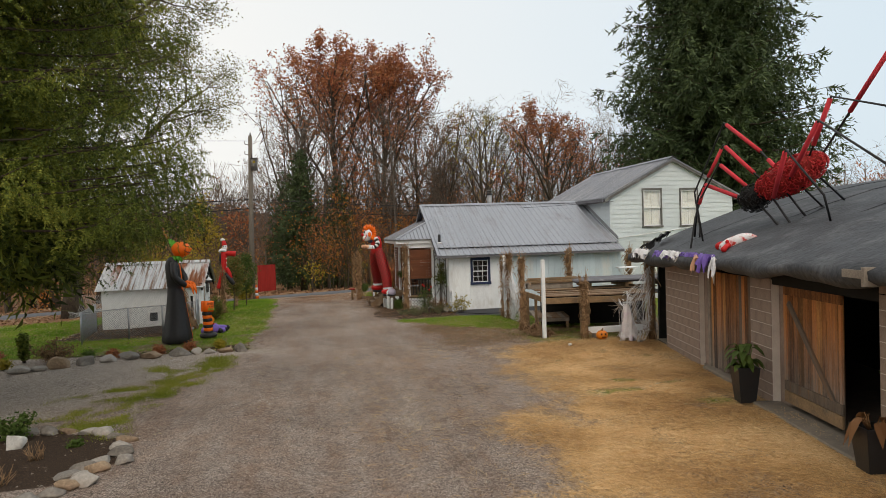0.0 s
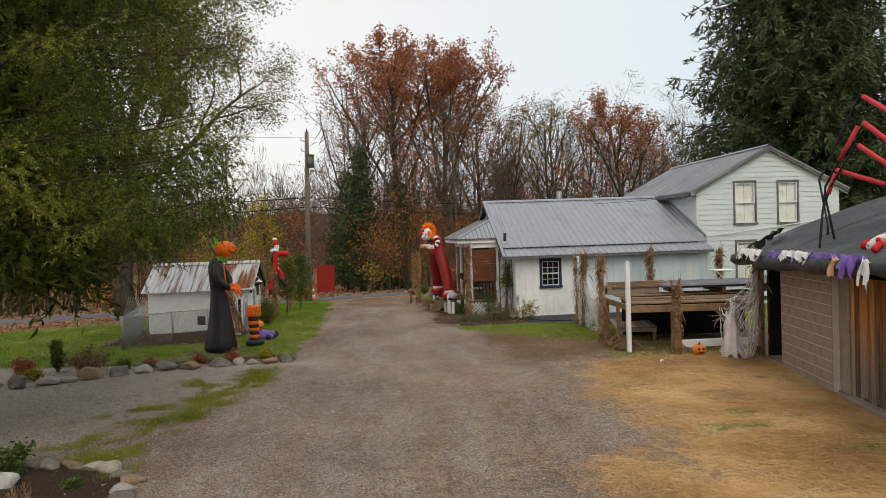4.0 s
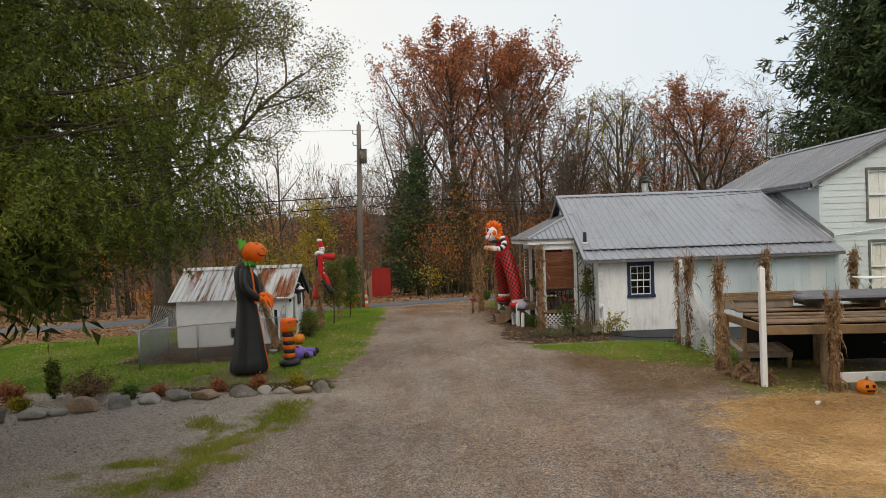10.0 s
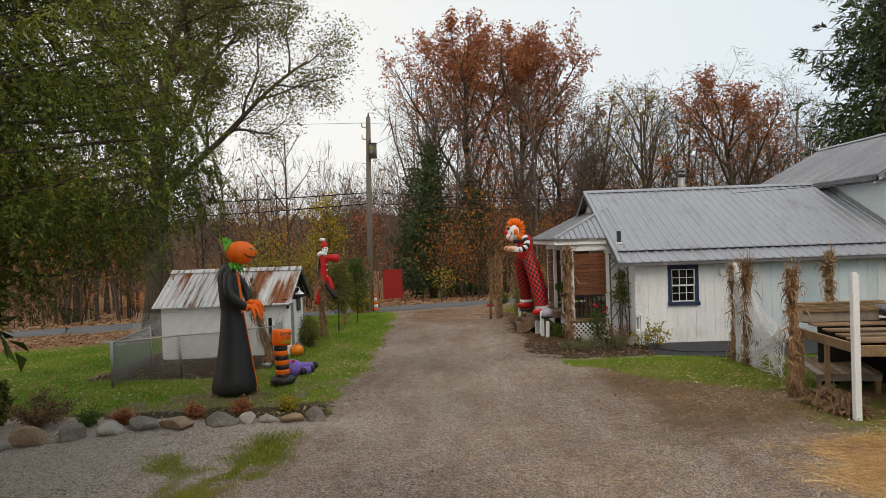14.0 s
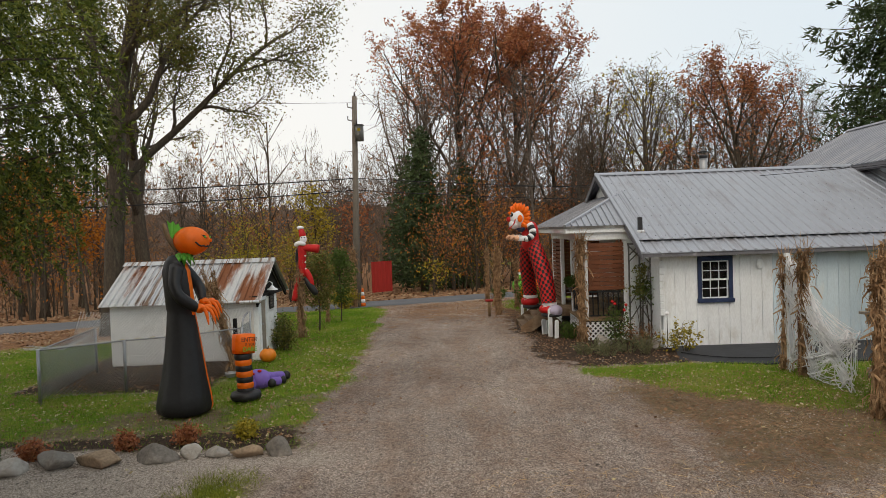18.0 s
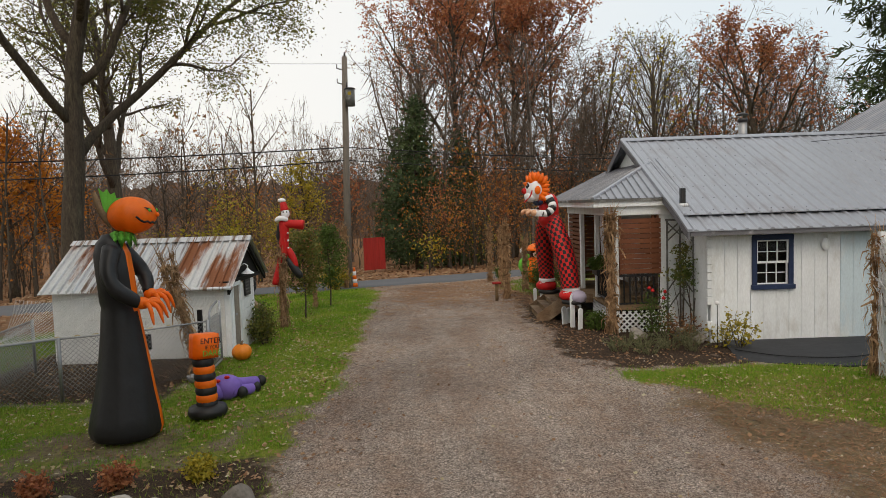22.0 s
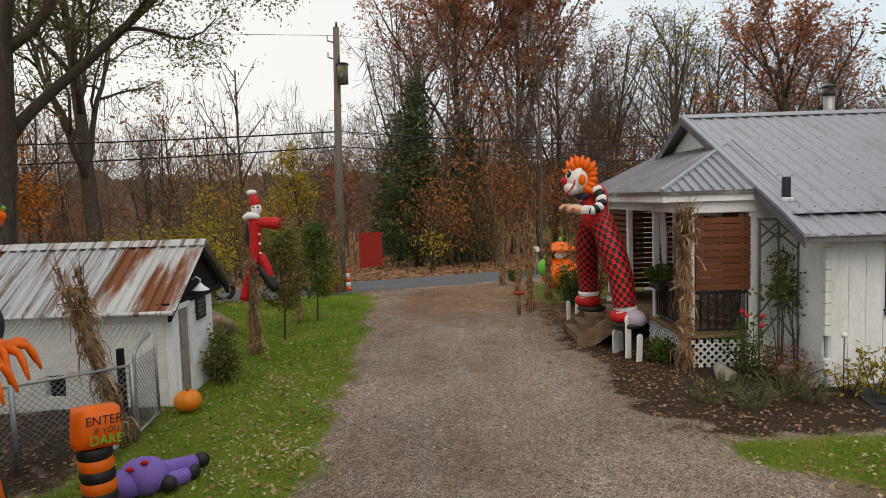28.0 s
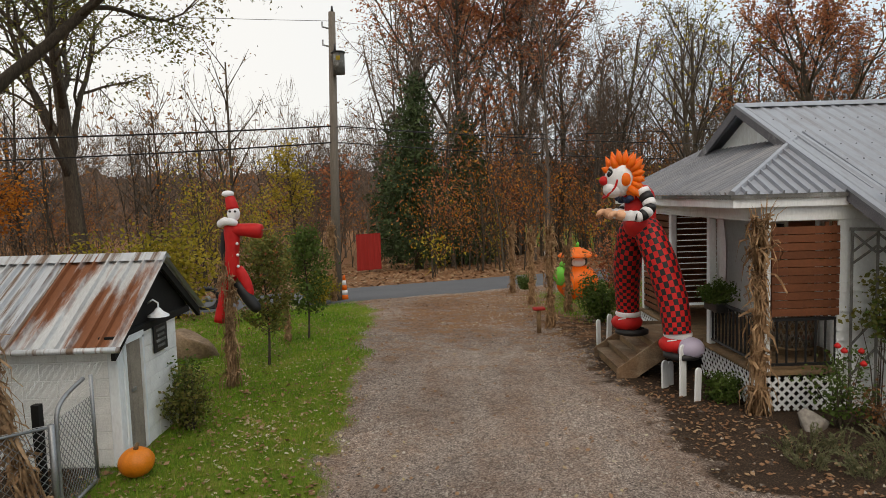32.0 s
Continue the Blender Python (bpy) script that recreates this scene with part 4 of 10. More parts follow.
        c3, al3, ac3 = hanging_sprays(B[rest], D[rest], rng, spl * 1.3, weep, nl * 2.6, wide * 0.6)
        c, al, ac = np.concatenate([c, c3]), np.concatenate([al, al3]), np.concatenate([ac, ac3])
    else:
        c, al, ac = sprigs(B[low], D[low], rng, spl, sprig, nl, hang, wide, comb)
    if split:
        # the top, which stands clear of the yard, carries coarser sprays
        hi = np.flatnonzero(~low)
        c2, al2, ac2 = sprigs(B[hi], D[hi], rng, 0.45, 6, 0.32, 0.4, 0.17)
        c, al, ac = np.concatenate([c, c2]), np.concatenate([al, al2]), np.concatenate([ac, ac2])
    o = quads_mesh("crown", c, al, ac, needle, e, tri=tri)
    o["kind"] = "stuff"
    return e


spruce("spruce", -7.8, 14.2, 20, 6.5, 5, "tall Norway spruce with hanging dark green branches", M_needle, z_low=4.2, whorls=40, per_whorl=12, sprig=34, twig_step=0.165, nl=0.048, tw_len=0.8, droop=0.28, wide=0.27, spl=0.26, weep=9, split=8.4, low_more=1.25, core=0.45, reach=5.5, tri="leaf",
       low_limbs=[(radians(d), z, L, dr) for d, z, L, dr in ((43, 4.1, 5.3, 0.4), (34, 4.4, 5.3, 0.32), (52, 4.7, 5.0, 0.26), (24, 4.5, 5.4, 0.27), (-4, 4.5, 5.1, 0.27), (10, 4.5, 5.3, 0.3), (17, 5.2, 5.4, 0.3), (30, 5.6, 5.3, 0.3), (4, 5.8, 5.2, 0.3), (70, 4.9, 4.2, 0.2), (90, 5.0, 3.8, 0.2), (52, 3.95, 5.8, 0.4), (56, 4.2, 5.7, 0.38), (54, 5.1, 5.9, 0.36), (50, 5.9, 5.9, 0.32), (65, 5.4, 5.5, 0.3), (58, 6.5, 5.7, 0.32), (53, 7.2, 5.7, 0.3), (68, 6.6, 5.4, 0.32))])
spruce("spruce", 29.3, 47, 34.5, 8.7, 8, "great dark spruce behind the house", M_needle_dark, z_low=1.5, whorls=38, per_whorl=10, sprig=7, twig_step=0.8, nl=0.46, tw_len=1.5, droop=0.22, wide=0.2, hang=0.5, comb=1.1, spl=0.7, taper=0.62, rag=0.3, tri="leaf")
spruce("pine", -2.2, 64, 13, 3.2, 9, "dark evergreen at the edge of the woods", M_needle_dark, z_low=2, whorls=18, per_whorl=6, sprig=6, twig_step=0.5, nl=0.34, tw_len=0.9, wide=0.2, spl=0.5, rag=0.5)
broadleaf("tree", -11.3, 33.0, 14, 0.36, 4, "large maple with the last olive leaves on its crown", M_leafolive, per=13, size=0.052, spread=0.34, spec=SPREAD, tri="leaf", thin=0.8, leafy_from=5.0)
broadleaf("tree", -21.8, 58.1, 19.0, 0.56, 34, "dark many-limbed bare tree with a few olive leaves", M_leafolive, per=3, size=0.1, spread=0.35, spec=dict(SPREAD, count=(10, 7, 6, 3), angle=(0.75, 0.7, 0.75, 0.8), wob=(0.03, 0.14, 0.2, 0.22, 0.22)), tri="leaf", thin=0.8, keep=0.8)
broadleaf("oak", 1.2, 78, 22.3, 0.42, 41, "tall oak with russet leaves on a fanned crown", M_leafred, per=3, size=0.15, spread=0.3, spec=VASE, tri="leaf", thin=0.75, leafy_from=13, keep=0.75)
broadleaf("oak", 6.6, 80, 22.0, 0.4, 42, "tall oak with dark russet leaves", M_leafred, per=3, size=0.15, spread=0.3, spec=VASE, tri="leaf", thin=0.75, leafy_from=12, keep=0.75)
broadleaf("oak", 11.0, 84, 17.5, 0.36, 43, "oak with thinning russet leaves", M_leafbrown, per=1, size=0.15, spread=0.3, spec=dict(VASE, count=(11, 7, 4, 3)), tri="leaf", thin=0.75, leafy_from=9)
broadleaf("tree", -3.4, 86, 21.5, 0.34, 45, "tall half-bare tree with pinkish brown leaves", M_leafdull, per=1, size=0.13, spread=0.3, spec=dict(VASE, angle=(0.42, 0.45, 0.6, 0.7), count=(12, 7, 4, 3)), tri="leaf", thin=0.75, leafy_from=12, keep=0.7)
broadleaf("oak", 18.4, 52, 12.2, 0.26, 44, "red oak behind the house", M_leafred, per=2, size=0.09, spread=0.2, spec=dict(VASE, angle=(0.75, 0.6, 0.65, 0.7), ratio=(0.55, 0.45, 0.42, 0.45)), tri="leaf", thin=0.75, leafy_from=5, keep=0.6)
for tx_, ty_, th_, sd_, lm_, kp_, lb_ in ((13.3, 55, 12.5, 46, M_leafyellow, 0.22, "slim tree with sparse yellow leaves"), (15.8, 62, 14.5, 48, M_leafolive, 0.3, "slim tree with thin olive leaves"), (11.2, 66, 15.5, 49, M_leafbrown, 0.4, "tall tree with a few brown leaves"),
                                          (20.5, 68, 15.5, 50, M_leafdull, 0.35, "tall half-bare tree with dull brown leaves"), (24.5, 66, 14.5, 51, M_leafbrown, 0.3, "tall tree with a few brown leaves")):
    broadleaf("tree", tx_, ty_, th_, 0.2, sd_, lb_, lm_, per=1, size=0.1, spread=0.2, spec=dict(VASE, count=(9, 6, 4, 2), angle=(0.5, 0.55, 0.65, 0.7), ratio=(0.5, 0.45, 0.42, 0.45)), tri="leaf", thin=0.75, keep=kp_)
broadleaf("tree", -12.0, 72, 8.5, 0.14, 53, "small tree with yellow leaves in the woods", M_leafyellow, per=3, size=0.12, spread=0.3, spec=FOREST, tri="leaf", thin=0.75)
broadleaf("maple", -25.5, 52, 8, 0.25, 47, "low maple with bright orange leaves", M_leaforange, per=5, size=0.1, spread=0.4)

# far woods, too many to count: a few skeletons repeated, joined into one mesh each
def thicket(name, label, variants, places, material, leafm=None, leaf_share=0.0, per=2, size=0.2, spread=0.5, thin=0.7):
    rng = np.random.default_rng(77)
    vs, fs, off = [], [], 0
    lc, la, lb = [], [], []
    for i, (x, y, s, k) in enumerate(places):
        v, f, tips = variants[k % len(variants)]
        a = rng.random() * 6.28
        c_, s_ = math.cos(a), math.sin(a)
        R = np.array([[c_, -s_, 0], [s_, c_, 0], [0, 0, 1]])
        o = np.array([x, y, gz(x, y) - 0.2])
        vs.append((v * s) @ R.T + o)
        fs.append(f + off)
        off += len(v)
        if leafm and rng.random() < leaf_share:
            t = tips[rng.random(len(tips)) < 0.8]
            c = np.repeat((t * s) @ R.T + o, per, 0)
            n = len(c)
            c = c + rng.normal(size=(n, 3)) * spread
            al = unit(rng, n)
            ac = np.cross(al, unit(rng, n))
            sz = size * (0.6 + 0.8 * rng.random(n))[:, None]
            lc.append(c)
            la.append(al * sz)
            lb.append(ac * sz * thin)
    V, F = np.concatenate(vs), np.concatenate(fs)
    me = bpy.data.meshes.new(name)
    me.vertices.add(len(V))
    me.vertices.foreach_set("co", V.astype(np.float32).ravel())
    me.loops.add(F.size)
    me.loops.foreach_set("vertex_index", F.astype(np.int32).ravel())
    me.polygons.add(len(F))
    me.polygons.foreach_set("loop_start", np.arange(0, F.size, 4, dtype=np.int32))
    me.polygons.foreach_set("loop_total", np.full(len(F), 4, dtype=np.int32))
    me.polygons.foreach_set("use_smooth", np.ones(len(F), dtype=bool))
    me.materials.append(material)
    me.update(calc_edges=True)
    tagged(new(name, me), label, "woods", kind="stuff")
    if lc:
        o = quads_mesh(name + "_leaves", np.concatenate(lc), np.concatenate(la), np.concatenate(lb), leafm, tri="leaf")
        tagged(o, "leaves still hanging in the " + label, "leaves", kind="stuff")


def variant(seed, height, radius, spec):
    t = Tree(seed, sides=(5, 4, 3, 3))
    t.limb((0, 0, 0), (0, 0, 1), height, radius, 0, spec)
    f = np.array([q for q in t.mesh.f if len(q) == 4], dtype=np.int64)
    return np.array(t.mesh.v), f, np.array([tuple(p) for p, _ in t.tips])


WOODS = [variant(s, 17, 0.16, FOREST) for s in (101, 102, 103, 104, 105)]
BUSH = dict(BROAD, count=(5, 4), segs=(4, 3, 3), angle=(0.6, 0.7), ratio=(0.8, 0.6), thin=0.006, leaf_from=1, flare=1.0)
BUSH["from"] = (0.05, 0.2)
BUSHES = [variant(s, 2.6, 0.03, BUSH) for s in (111, 112, 113)]
rw = random.Random(8)


def scatter(n, x0, x1, u0, u1, s0, s1):
    out = []
    while len(out) < n:
        x = rw.uniform(x0, x1)
        u = u0 + (u1 - u0) * rw.random() ** 1.5
        y = 43.2 + 0.36 * min(x, 60) + u * 1.06
        if (11 < x < 19 and y < 50) or (-9.5 < x < -2.2 and y < 66 and s0 < 1):
            continue
        out.append((x, y, rw.uniform(s0, s1), rw.randrange(9)))
    return out


FARTREES = [variant(s, 17, 0.17, dict(FOREST, count=(9, 3), segs=(5, 3, 2), leaf_from=1)) for s in (121, 122, 123)]
thicket("near_woods", "bare grey trees at the edge of the woods", WOODS, scatter(12, -60, -8, 38, 60, 0.5, 0.75) + scatter(34, -4, 48, 13, 40, 0.6, 0.98), M_bark_grey, M_twig, 1.0, 3, 0.45, 0.4, 0.05)
thicket("far_woods", "bare brown woods beyond the road", FARTREES, scatter(90, -120, -7, 50, 120, 0.55, 0.95) + scatter(140, -6, 110, 25, 110, 0.65, 1.05), M_bark_grey, M_twig, 1.0, 3, 0.9, 0.8, 0.05)
thicket("red_woods", "woods with russet leaves beyond the road", FARTREES, scatter(22, -100, -8, 30, 80, 0.3, 0.6) + scatter(38, -6, 90, 18, 80, 0.4, 0.85), M_bark, M_leafred, 0.9, 12, 0.16, 0.6)
thicket("brown_woods", "woods with brown leaves beyond the road", FARTREES, scatter(30, -110, -8, 24, 90, 0.3, 0.55) + scatter(50, -6, 100, 16, 90, 0.3, 0.8), M_bark, M_leafbrown, 0.9, 13, 0.15, 0.6)
thicket("undergrowth", "brown undergrowth at the edge of the woods", BUSHES, scatter(170, -80, 70, 9, 60, 0.8, 2.2), M_bark, M_leafdull, 0.8, 6, 0.09, 0.3)
thicket("yellow_undergrowth", "yellow-green undergrowth at the edge of the woods", BUSHES, scatter(30, -16, 50, 9, 26, 0.6, 1.5), M_bark, M_leafyellow, 0.7, 4, 0.1, 0.35)
thicket("orange_undergrowth", "orange saplings at the edge of the woods", BUSHES, scatter(110, -70, 60, 9, 50, 0.6, 2.4), M_bark, M_leaforange, 0.65, 7, 0.075, 0.3)
# more understorey: russet and orange saplings below the oaks, yellow shrubs across the road
thicket("russet_saplings", "russet saplings under the oaks", BUSHES, [(rw.uniform(-1.5, 16), rw.uniform(60, 80), rw.uniform(1.2, 2.6), rw.randrange(9)) for _ in range(16)], M_bark, M_leafred, 1.0, 6, 0.11, 0.45)
thicket("orange_saplings", "orange saplings under the oaks", BUSHES, [(rw.uniform(-1.5, 12), rw.uniform(56, 72), rw.uniform(0.9, 2.3), rw.randrange(9)) for _ in range(11)], M_bark, M_leaforange, 1.0, 6, 0.07, 0.4)
for sx, sy, ss in ((-12.3, 52.5, 1.8), (-10.2, 54.5, 1.5)):
    thicket("yellow_shrub", "yellow-green shrub across the road", BUSHES, [(sx + rw.uniform(-0.7, 0.7), sy + rw.uniform(-0.7, 0.7), ss * rw.uniform(0.8, 1.1), k) for k in range(4)], M_bark, M_leafyellow, 1.0, 7, 0.08, 0.3)
spruce("pine", 1.2, 68, 11, 2.8, 19, "dark evergreen among the oaks", M_needle_dark, z_low=1.5, whorls=15, per_whorl=6, sprig=6, twig_step=0.5, nl=0.34, tw_len=0.9, wide=0.2, spl=0.5, rag=0.5)
spruce("pine", -4.2, 76, 13, 3.0, 29, "dark evergreen deep in the woods", M_needle_dark, z_low=2, whorls=15, per_whorl=6, sprig=6, twig_step=0.5, nl=0.34, tw_len=0.9, wide=0.2, spl=0.5, rag=0.5)
thicket("roadside_brush", "dense brown brush beyond the road", BUSHES, [(x_, 43.2 + 0.36 * x_ + rw.uniform(12, 34), rw.uniform(0.7, 1.5), rw.randrange(9)) for x_ in [rw.uniform(-62, -10) for _ in range(130)]], M_bark, M_leafdull, 0.8, 4, 0.09, 0.35)
thicket("edge_trunks", "dark slim trunks beyond the road", FARTREES, [(x_, 43.2 + 0.36 * x_ + rw.uniform(11, 40), rw.uniform(0.45, 0.75), rw.randrange(9)) for x_ in [rw.uniform(-62, -12) for _ in range(55)]], M_bark, M_leafdull, 0.5, 3, 0.12, 0.5)
# far crowns of bare twigs, fanned upwards
rfc = np.random.default_rng(55)
NT, NB = 760, 160
tx, tu = rfc.uniform(-140, 110, NT), rfc.uniform(34, 110, NT)
ty = 43.2 + 0.36 * np.minimum(tx, 60) + tu
th = rfc.uniform(7, 12, NT) * (0.75 + 0.005 * tu)
tz = ground_z(tx, ty)
left = tx < -8
th = np.where(left, th * 1.5, th)
ti = np.repeat(np.arange(NT), NB)
tt = rfc.uniform(0.12, 1.0, NT * NB)
fan = rfc.normal(size=(NT * NB, 2)) * (1.9 * np.sin(np.pi * np.clip(tt, 0.1, 0.95)) ** 0.7)[:, None]
fc = np.column_stack([tx[ti] + fan[:, 0], ty[ti] + fan[:, 1], tz[ti] + th[ti] * tt])
fd_ = np.column_stack([fan * 0.28 + rfc.normal(size=(NT * NB, 2)) * 0.25, np.ones(NT * NB)])
fd_ /= np.linalg.norm(fd_, axis=1, keepdims=True)
fl = fd_ * rfc.uniform(0.5, 1.3, NT * NB)[:, None]
fw = np.cross(fl, unit(rfc, NT * NB)) * 0.045
tagged(quads_mesh("far_treetops", fc, fl, fw, M_twig, tri="leaf"), "bare twiggy tops of the far woods", "woods", kind="stuff")
fsel = rfc.random(NT * NB) < 0.3 * (np.sin(ti * 1.7) > 0.2)
fc2 = fc[fsel] + rfc.normal(size=(fsel.sum(), 3)) * 0.4
tagged(quads_mesh("far_leaves", fc2, unit(rfc, len(fc2)) * 0.28, unit(rfc, len(fc2)) * 0.2, M_leafbrown, tri="leaf"), "brown leaves in the far woods", "woods", kind="stuff")
# the woods go on into the distance: two ragged walls of far treetops
rbk = random.Random(31)
for dist, h0, h1, nm in ((160, 9, 14, "backdrop"), (190, 12, 18, "backdrop")):
    v, f = [], []
    n = 900
    for i in range(n + 1):
        a = -1.9 + 3.8 * i / n
        x, y = 10 + dist * 1.5 * math.sin(a), 20 + dist * math.cos(a)
        z = gz(x, y)
        h = h0 + (h1 - h0) * (0.55 + 0.12 * math.sin(a * 31) + 0.12 * math.sin(a * 83 + 1)) * (0.7 + 0.7 * rbk.random())
        v += [(x, y, z - 2), (x, y, z + h * 0.55), (x, y, z + h)]
    for i in range(n):
        f += [(3 * i, 3 * i + 3, 3 * i + 4, 3 * i + 1), (3 * i + 1, 3 * i + 4, 3 * i + 5, 3 * i + 2)]
    tagged(link(nm, v, f, M_farwood), "far wooded skyline beyond the near trees", "woods", kind="structure")

# ---- farmhouse ----
def cut(a, b, holes):
    """The stretches of a..b that the holes leave."""
    out = [(a, b)]
    for h0, h1 in holes:
        nxt = []
        for p, q in out:
            if h1 <= p or h0 >= q:
                nxt.append((p, q))
            else:
                if h0 > p:
                    nxt.append((p, h0))
                if h1 < q:
                    nxt.append((h1, q))
        out = nxt
    return [(p, q) for p, q in out if q - p > 0.02]


def lap_siding(parent, at, along, out, length, z0, z1, course, holes, material, top=None, name="plank"):
    """Overlapping boards on a wall. at: the wall's start; along, out: unit vectors; holes: (a, b, z0, z1) along the wall."""
    at, along, out = Vector(at), Vector(along), Vector(out)
    rows = int(math.ceil((z1 - z0) / course))
    for i in range(rows):
        zb, zt = z0 + i * course, min(z0 + (i + 1) * course, z1)
        a, b = 0.0, length
        if top:
            a, b = top((zb + zt) / 2)
        if b - a < 0.05:
            continue
        hs = [(h[0], h[1]) for h in holes if h[2] < zt - 0.03 and h[3] > zb + 0.03]
        for p, q in cut(a, b, hs):
            v = []
            for s in (p + 0.001, q - 0.001):
                for d, z in ((0.0, zb), (0.028, zb - 0.012), (0.010, zt), (0.0, zt)):
                    v.append(at + along * s + out * d + Vector((0, 0, z)))
            f = [(0, 1, 2, 3), (7, 6, 5, 4), (0, 4, 5, 1), (1, 5, 6, 2), (2, 6, 7, 3), (3, 7, 4, 0)]
            link(name, v, f, material, parent)


def wall_core(name, parts, material, label):
    bm = bmesh.new()
    for p in parts:
        add_box(bm, *p)
    return tagged(part(name, bm, material), label, "wall", kind="structure")


def sash_window(name, x0, x1, z0, z1, y, trim, sash, label, rows=2, cols=1, depth=0.14, curtain=True, tw=0.11):
    """A double-hung window in a wall that faces -y, with trim, two sashes, bars, panes and a sill."""
    w = empty(name, (x0 + x1) / 2, y, z0, 0, label, "window", kind="structure")
    cx, W, H = 0.0, (x1 - x0) / 2, z1 - z0
    for nm, a in (("trim", (-W, -W + tw, -0.045, 0.02, 0, H)), ("trim", (W - tw, W, -0.045, 0.02, 0, H)), ("trim", (-W, W, -0.05, 0.02, H - tw, H + 0.02)),
                  ("window_sill", (-W - 0.02, W + 0.02, -0.085, 0.03, -0.03, tw * 0.7))):
        box(nm, *a, trim, w, bevel=0.006)
    iw, ih0, ih1 = W - tw, tw * 0.7, H - tw
    mid = (ih0 + ih1) / 2
    for k, (a, b, dy) in enumerate(((mid - 0.02, ih1, 0.0), (ih0, mid + 0.02, 0.035))):
        s = empty("sash", 0, dy, 0)
        s.parent = w
        bm = bmesh.new()
        t = 0.045 if curtain else 0.026
        add_box(bm, -iw, -iw + t, -0.015, 0.02, a, b)
        add_box(bm, iw - t, iw, -0.015, 0.02, a, b)
        add_box(bm, -iw + t, iw - t, -0.014, 0.019, a, a + t)
        add_box(bm, -iw + t, iw - t, -0.014, 0.019, b - t, b)
        for c in range(1, cols):
            xx = -iw + t + (2 * iw - 2 * t) * c / cols
            add_box(bm, xx - 0.008, xx + 0.008, -0.010, 0.015, a + t, b - t)
        for r in range(1, rows):
            zz = a + t + (b - a - 2 * t) * r / rows
            add_box(bm, -iw + t, iw - t, -0.009, 0.014, zz - 0.008, zz + 0.008)
        part("sash_frame", bm, sash, s)
        for c in range(cols):
            for r in range(rows):
                xa = -iw + t + (2 * iw - 2 * t) * c / cols
                xb = -iw + t + (2 * iw - 2 * t) * (c + 1) / cols
                za = a + t + (b - a - 2 * t) * r / rows
                zb = a + t + (b - a - 2 * t) * (r + 1) / rows
                box("pane", xa, xb, 0.002, 0.007, za, zb, M_glass, s).visible_shadow = False
    if curtain:
        v, f = [], []
        n = 40
        for side in (-1, 1):
            o = len(v)
            for i in range(n + 1):
                xx = side * (0.008 + (iw - 0.008) * i / n)
                yy = 0.065 + 0.01 * math.sin(i * 1.9 + side)
                v += [(xx, yy, ih0), (xx, yy, ih1)]
            f += [(o + 2 * i, o + 2 * i + 1, o + 2 * i + 3, o + 2 * i + 2) for i in range(n)]
        c = link("curtain", v, f, M_curtain, w, "pale drawn curtain", True)
    # near-black sheet paints the unlit room behind the panes
    box("dark_backing", -W + 0.02, W - 0.02, 0.13, 0.15, 0, H, M_dark, w)
    return w


def rib_panel(name, x0, x1, path, material, parent=None, pitch=0.23, rib=0.028, rw=0.05, label="", lip=0.0):
    """A ribbed roofing sheet: ribs run up the slope; path: (y, z) points from eave to ridge."""
    prof = [(x0, 0.0)]
    k = max(1, round((x1 - x0) / pitch))
    for i in range(k):
        c = x0 + (x1 - x0) * (i + 0.5) / k
        prof += [(c - rw, 0.0), (c - rw * 0.45, rib), (c + rw * 0.45, rib), (c + rw, 0.0)]
    prof.append((x1, 0.0))
    v, f = [], []
    for y, z in path:
        v += [(x, y, z + h) for x, h in prof]
    m = len(prof)
    for j in range(len(path) - 1):
        for i in range(m - 1):
            a = j * m + i
            f.append((a, a + 1, a + m + 1, a + m))
    o = len(v)
    v += [(x, path[0][0], path[0][1] - 0.015) for x, h in prof]
    f += [(i, o + i, o + i + 1, i + 1) for i in range(m - 1)]
    return link(name, v, f, material, parent, label)


FY = 26.25          # front wall of the wing
WX0, WX1 = 4.9, 12.1
RY, RZ = 30.5, 4.35
# the wing: front wall with a window opening, end wall, back wall
wing = wall_core("wall_wing", [(WX0 + 0.04, 5.76, FY, FY + 0.15, -0.1, 2.32), (6.52, WX1, FY, FY + 0.15, -0.1, 2.32), (5.76, 6.52, FY, FY + 0.15, -0.1, 1.06), (5.76, 6.52, FY, FY + 0.15, 2.03, 2.32),
                               (WX0, WX0 + 0.15, 27.3, 34.75, -0.1, 2.35), (WX0, WX0 + 0.15, FY + 0.16, 27.3, -0.1, 2.33), (WX0, WX1, 34.6, 34.75, -0.1, 2.3)], M_white, "white painted wooden wall of the low wing")
gv = [(WX0 + 0.01, 26.5, 2.3), (WX0 + 0.01, 34.5, 2.3), (WX0 + 0.01, RY, RZ - 0.1)]
gv += [(WX0 + 0.13, y, z) for _, y, z in gv]
tagged(link("wall_gable", gv, [(0, 2, 1), (3, 4, 5), (0, 1, 4, 3), (1, 2, 5, 4), (2, 0, 3, 5)], M_white), "white gable end above the porch roof", "wall", kind="structure")
gs = [(4.6, 28.95, 3.5), (4.6, 32.05, 3.5), (4.6, RY, RZ - 0.16)]
gs += [(WX0, y, z) for _, y, z in gs]
tagged(link("wall_gable_front", gs, [(0, 2, 1), (3, 4, 5), (0, 1, 4, 3), (1, 2, 5, 4), (2, 0, 3, 5)], M_white), "white boarded gable peak above the porch roof", "wall", kind="structure")
rngh = random.Random(4)
x = WX0 + 0.06
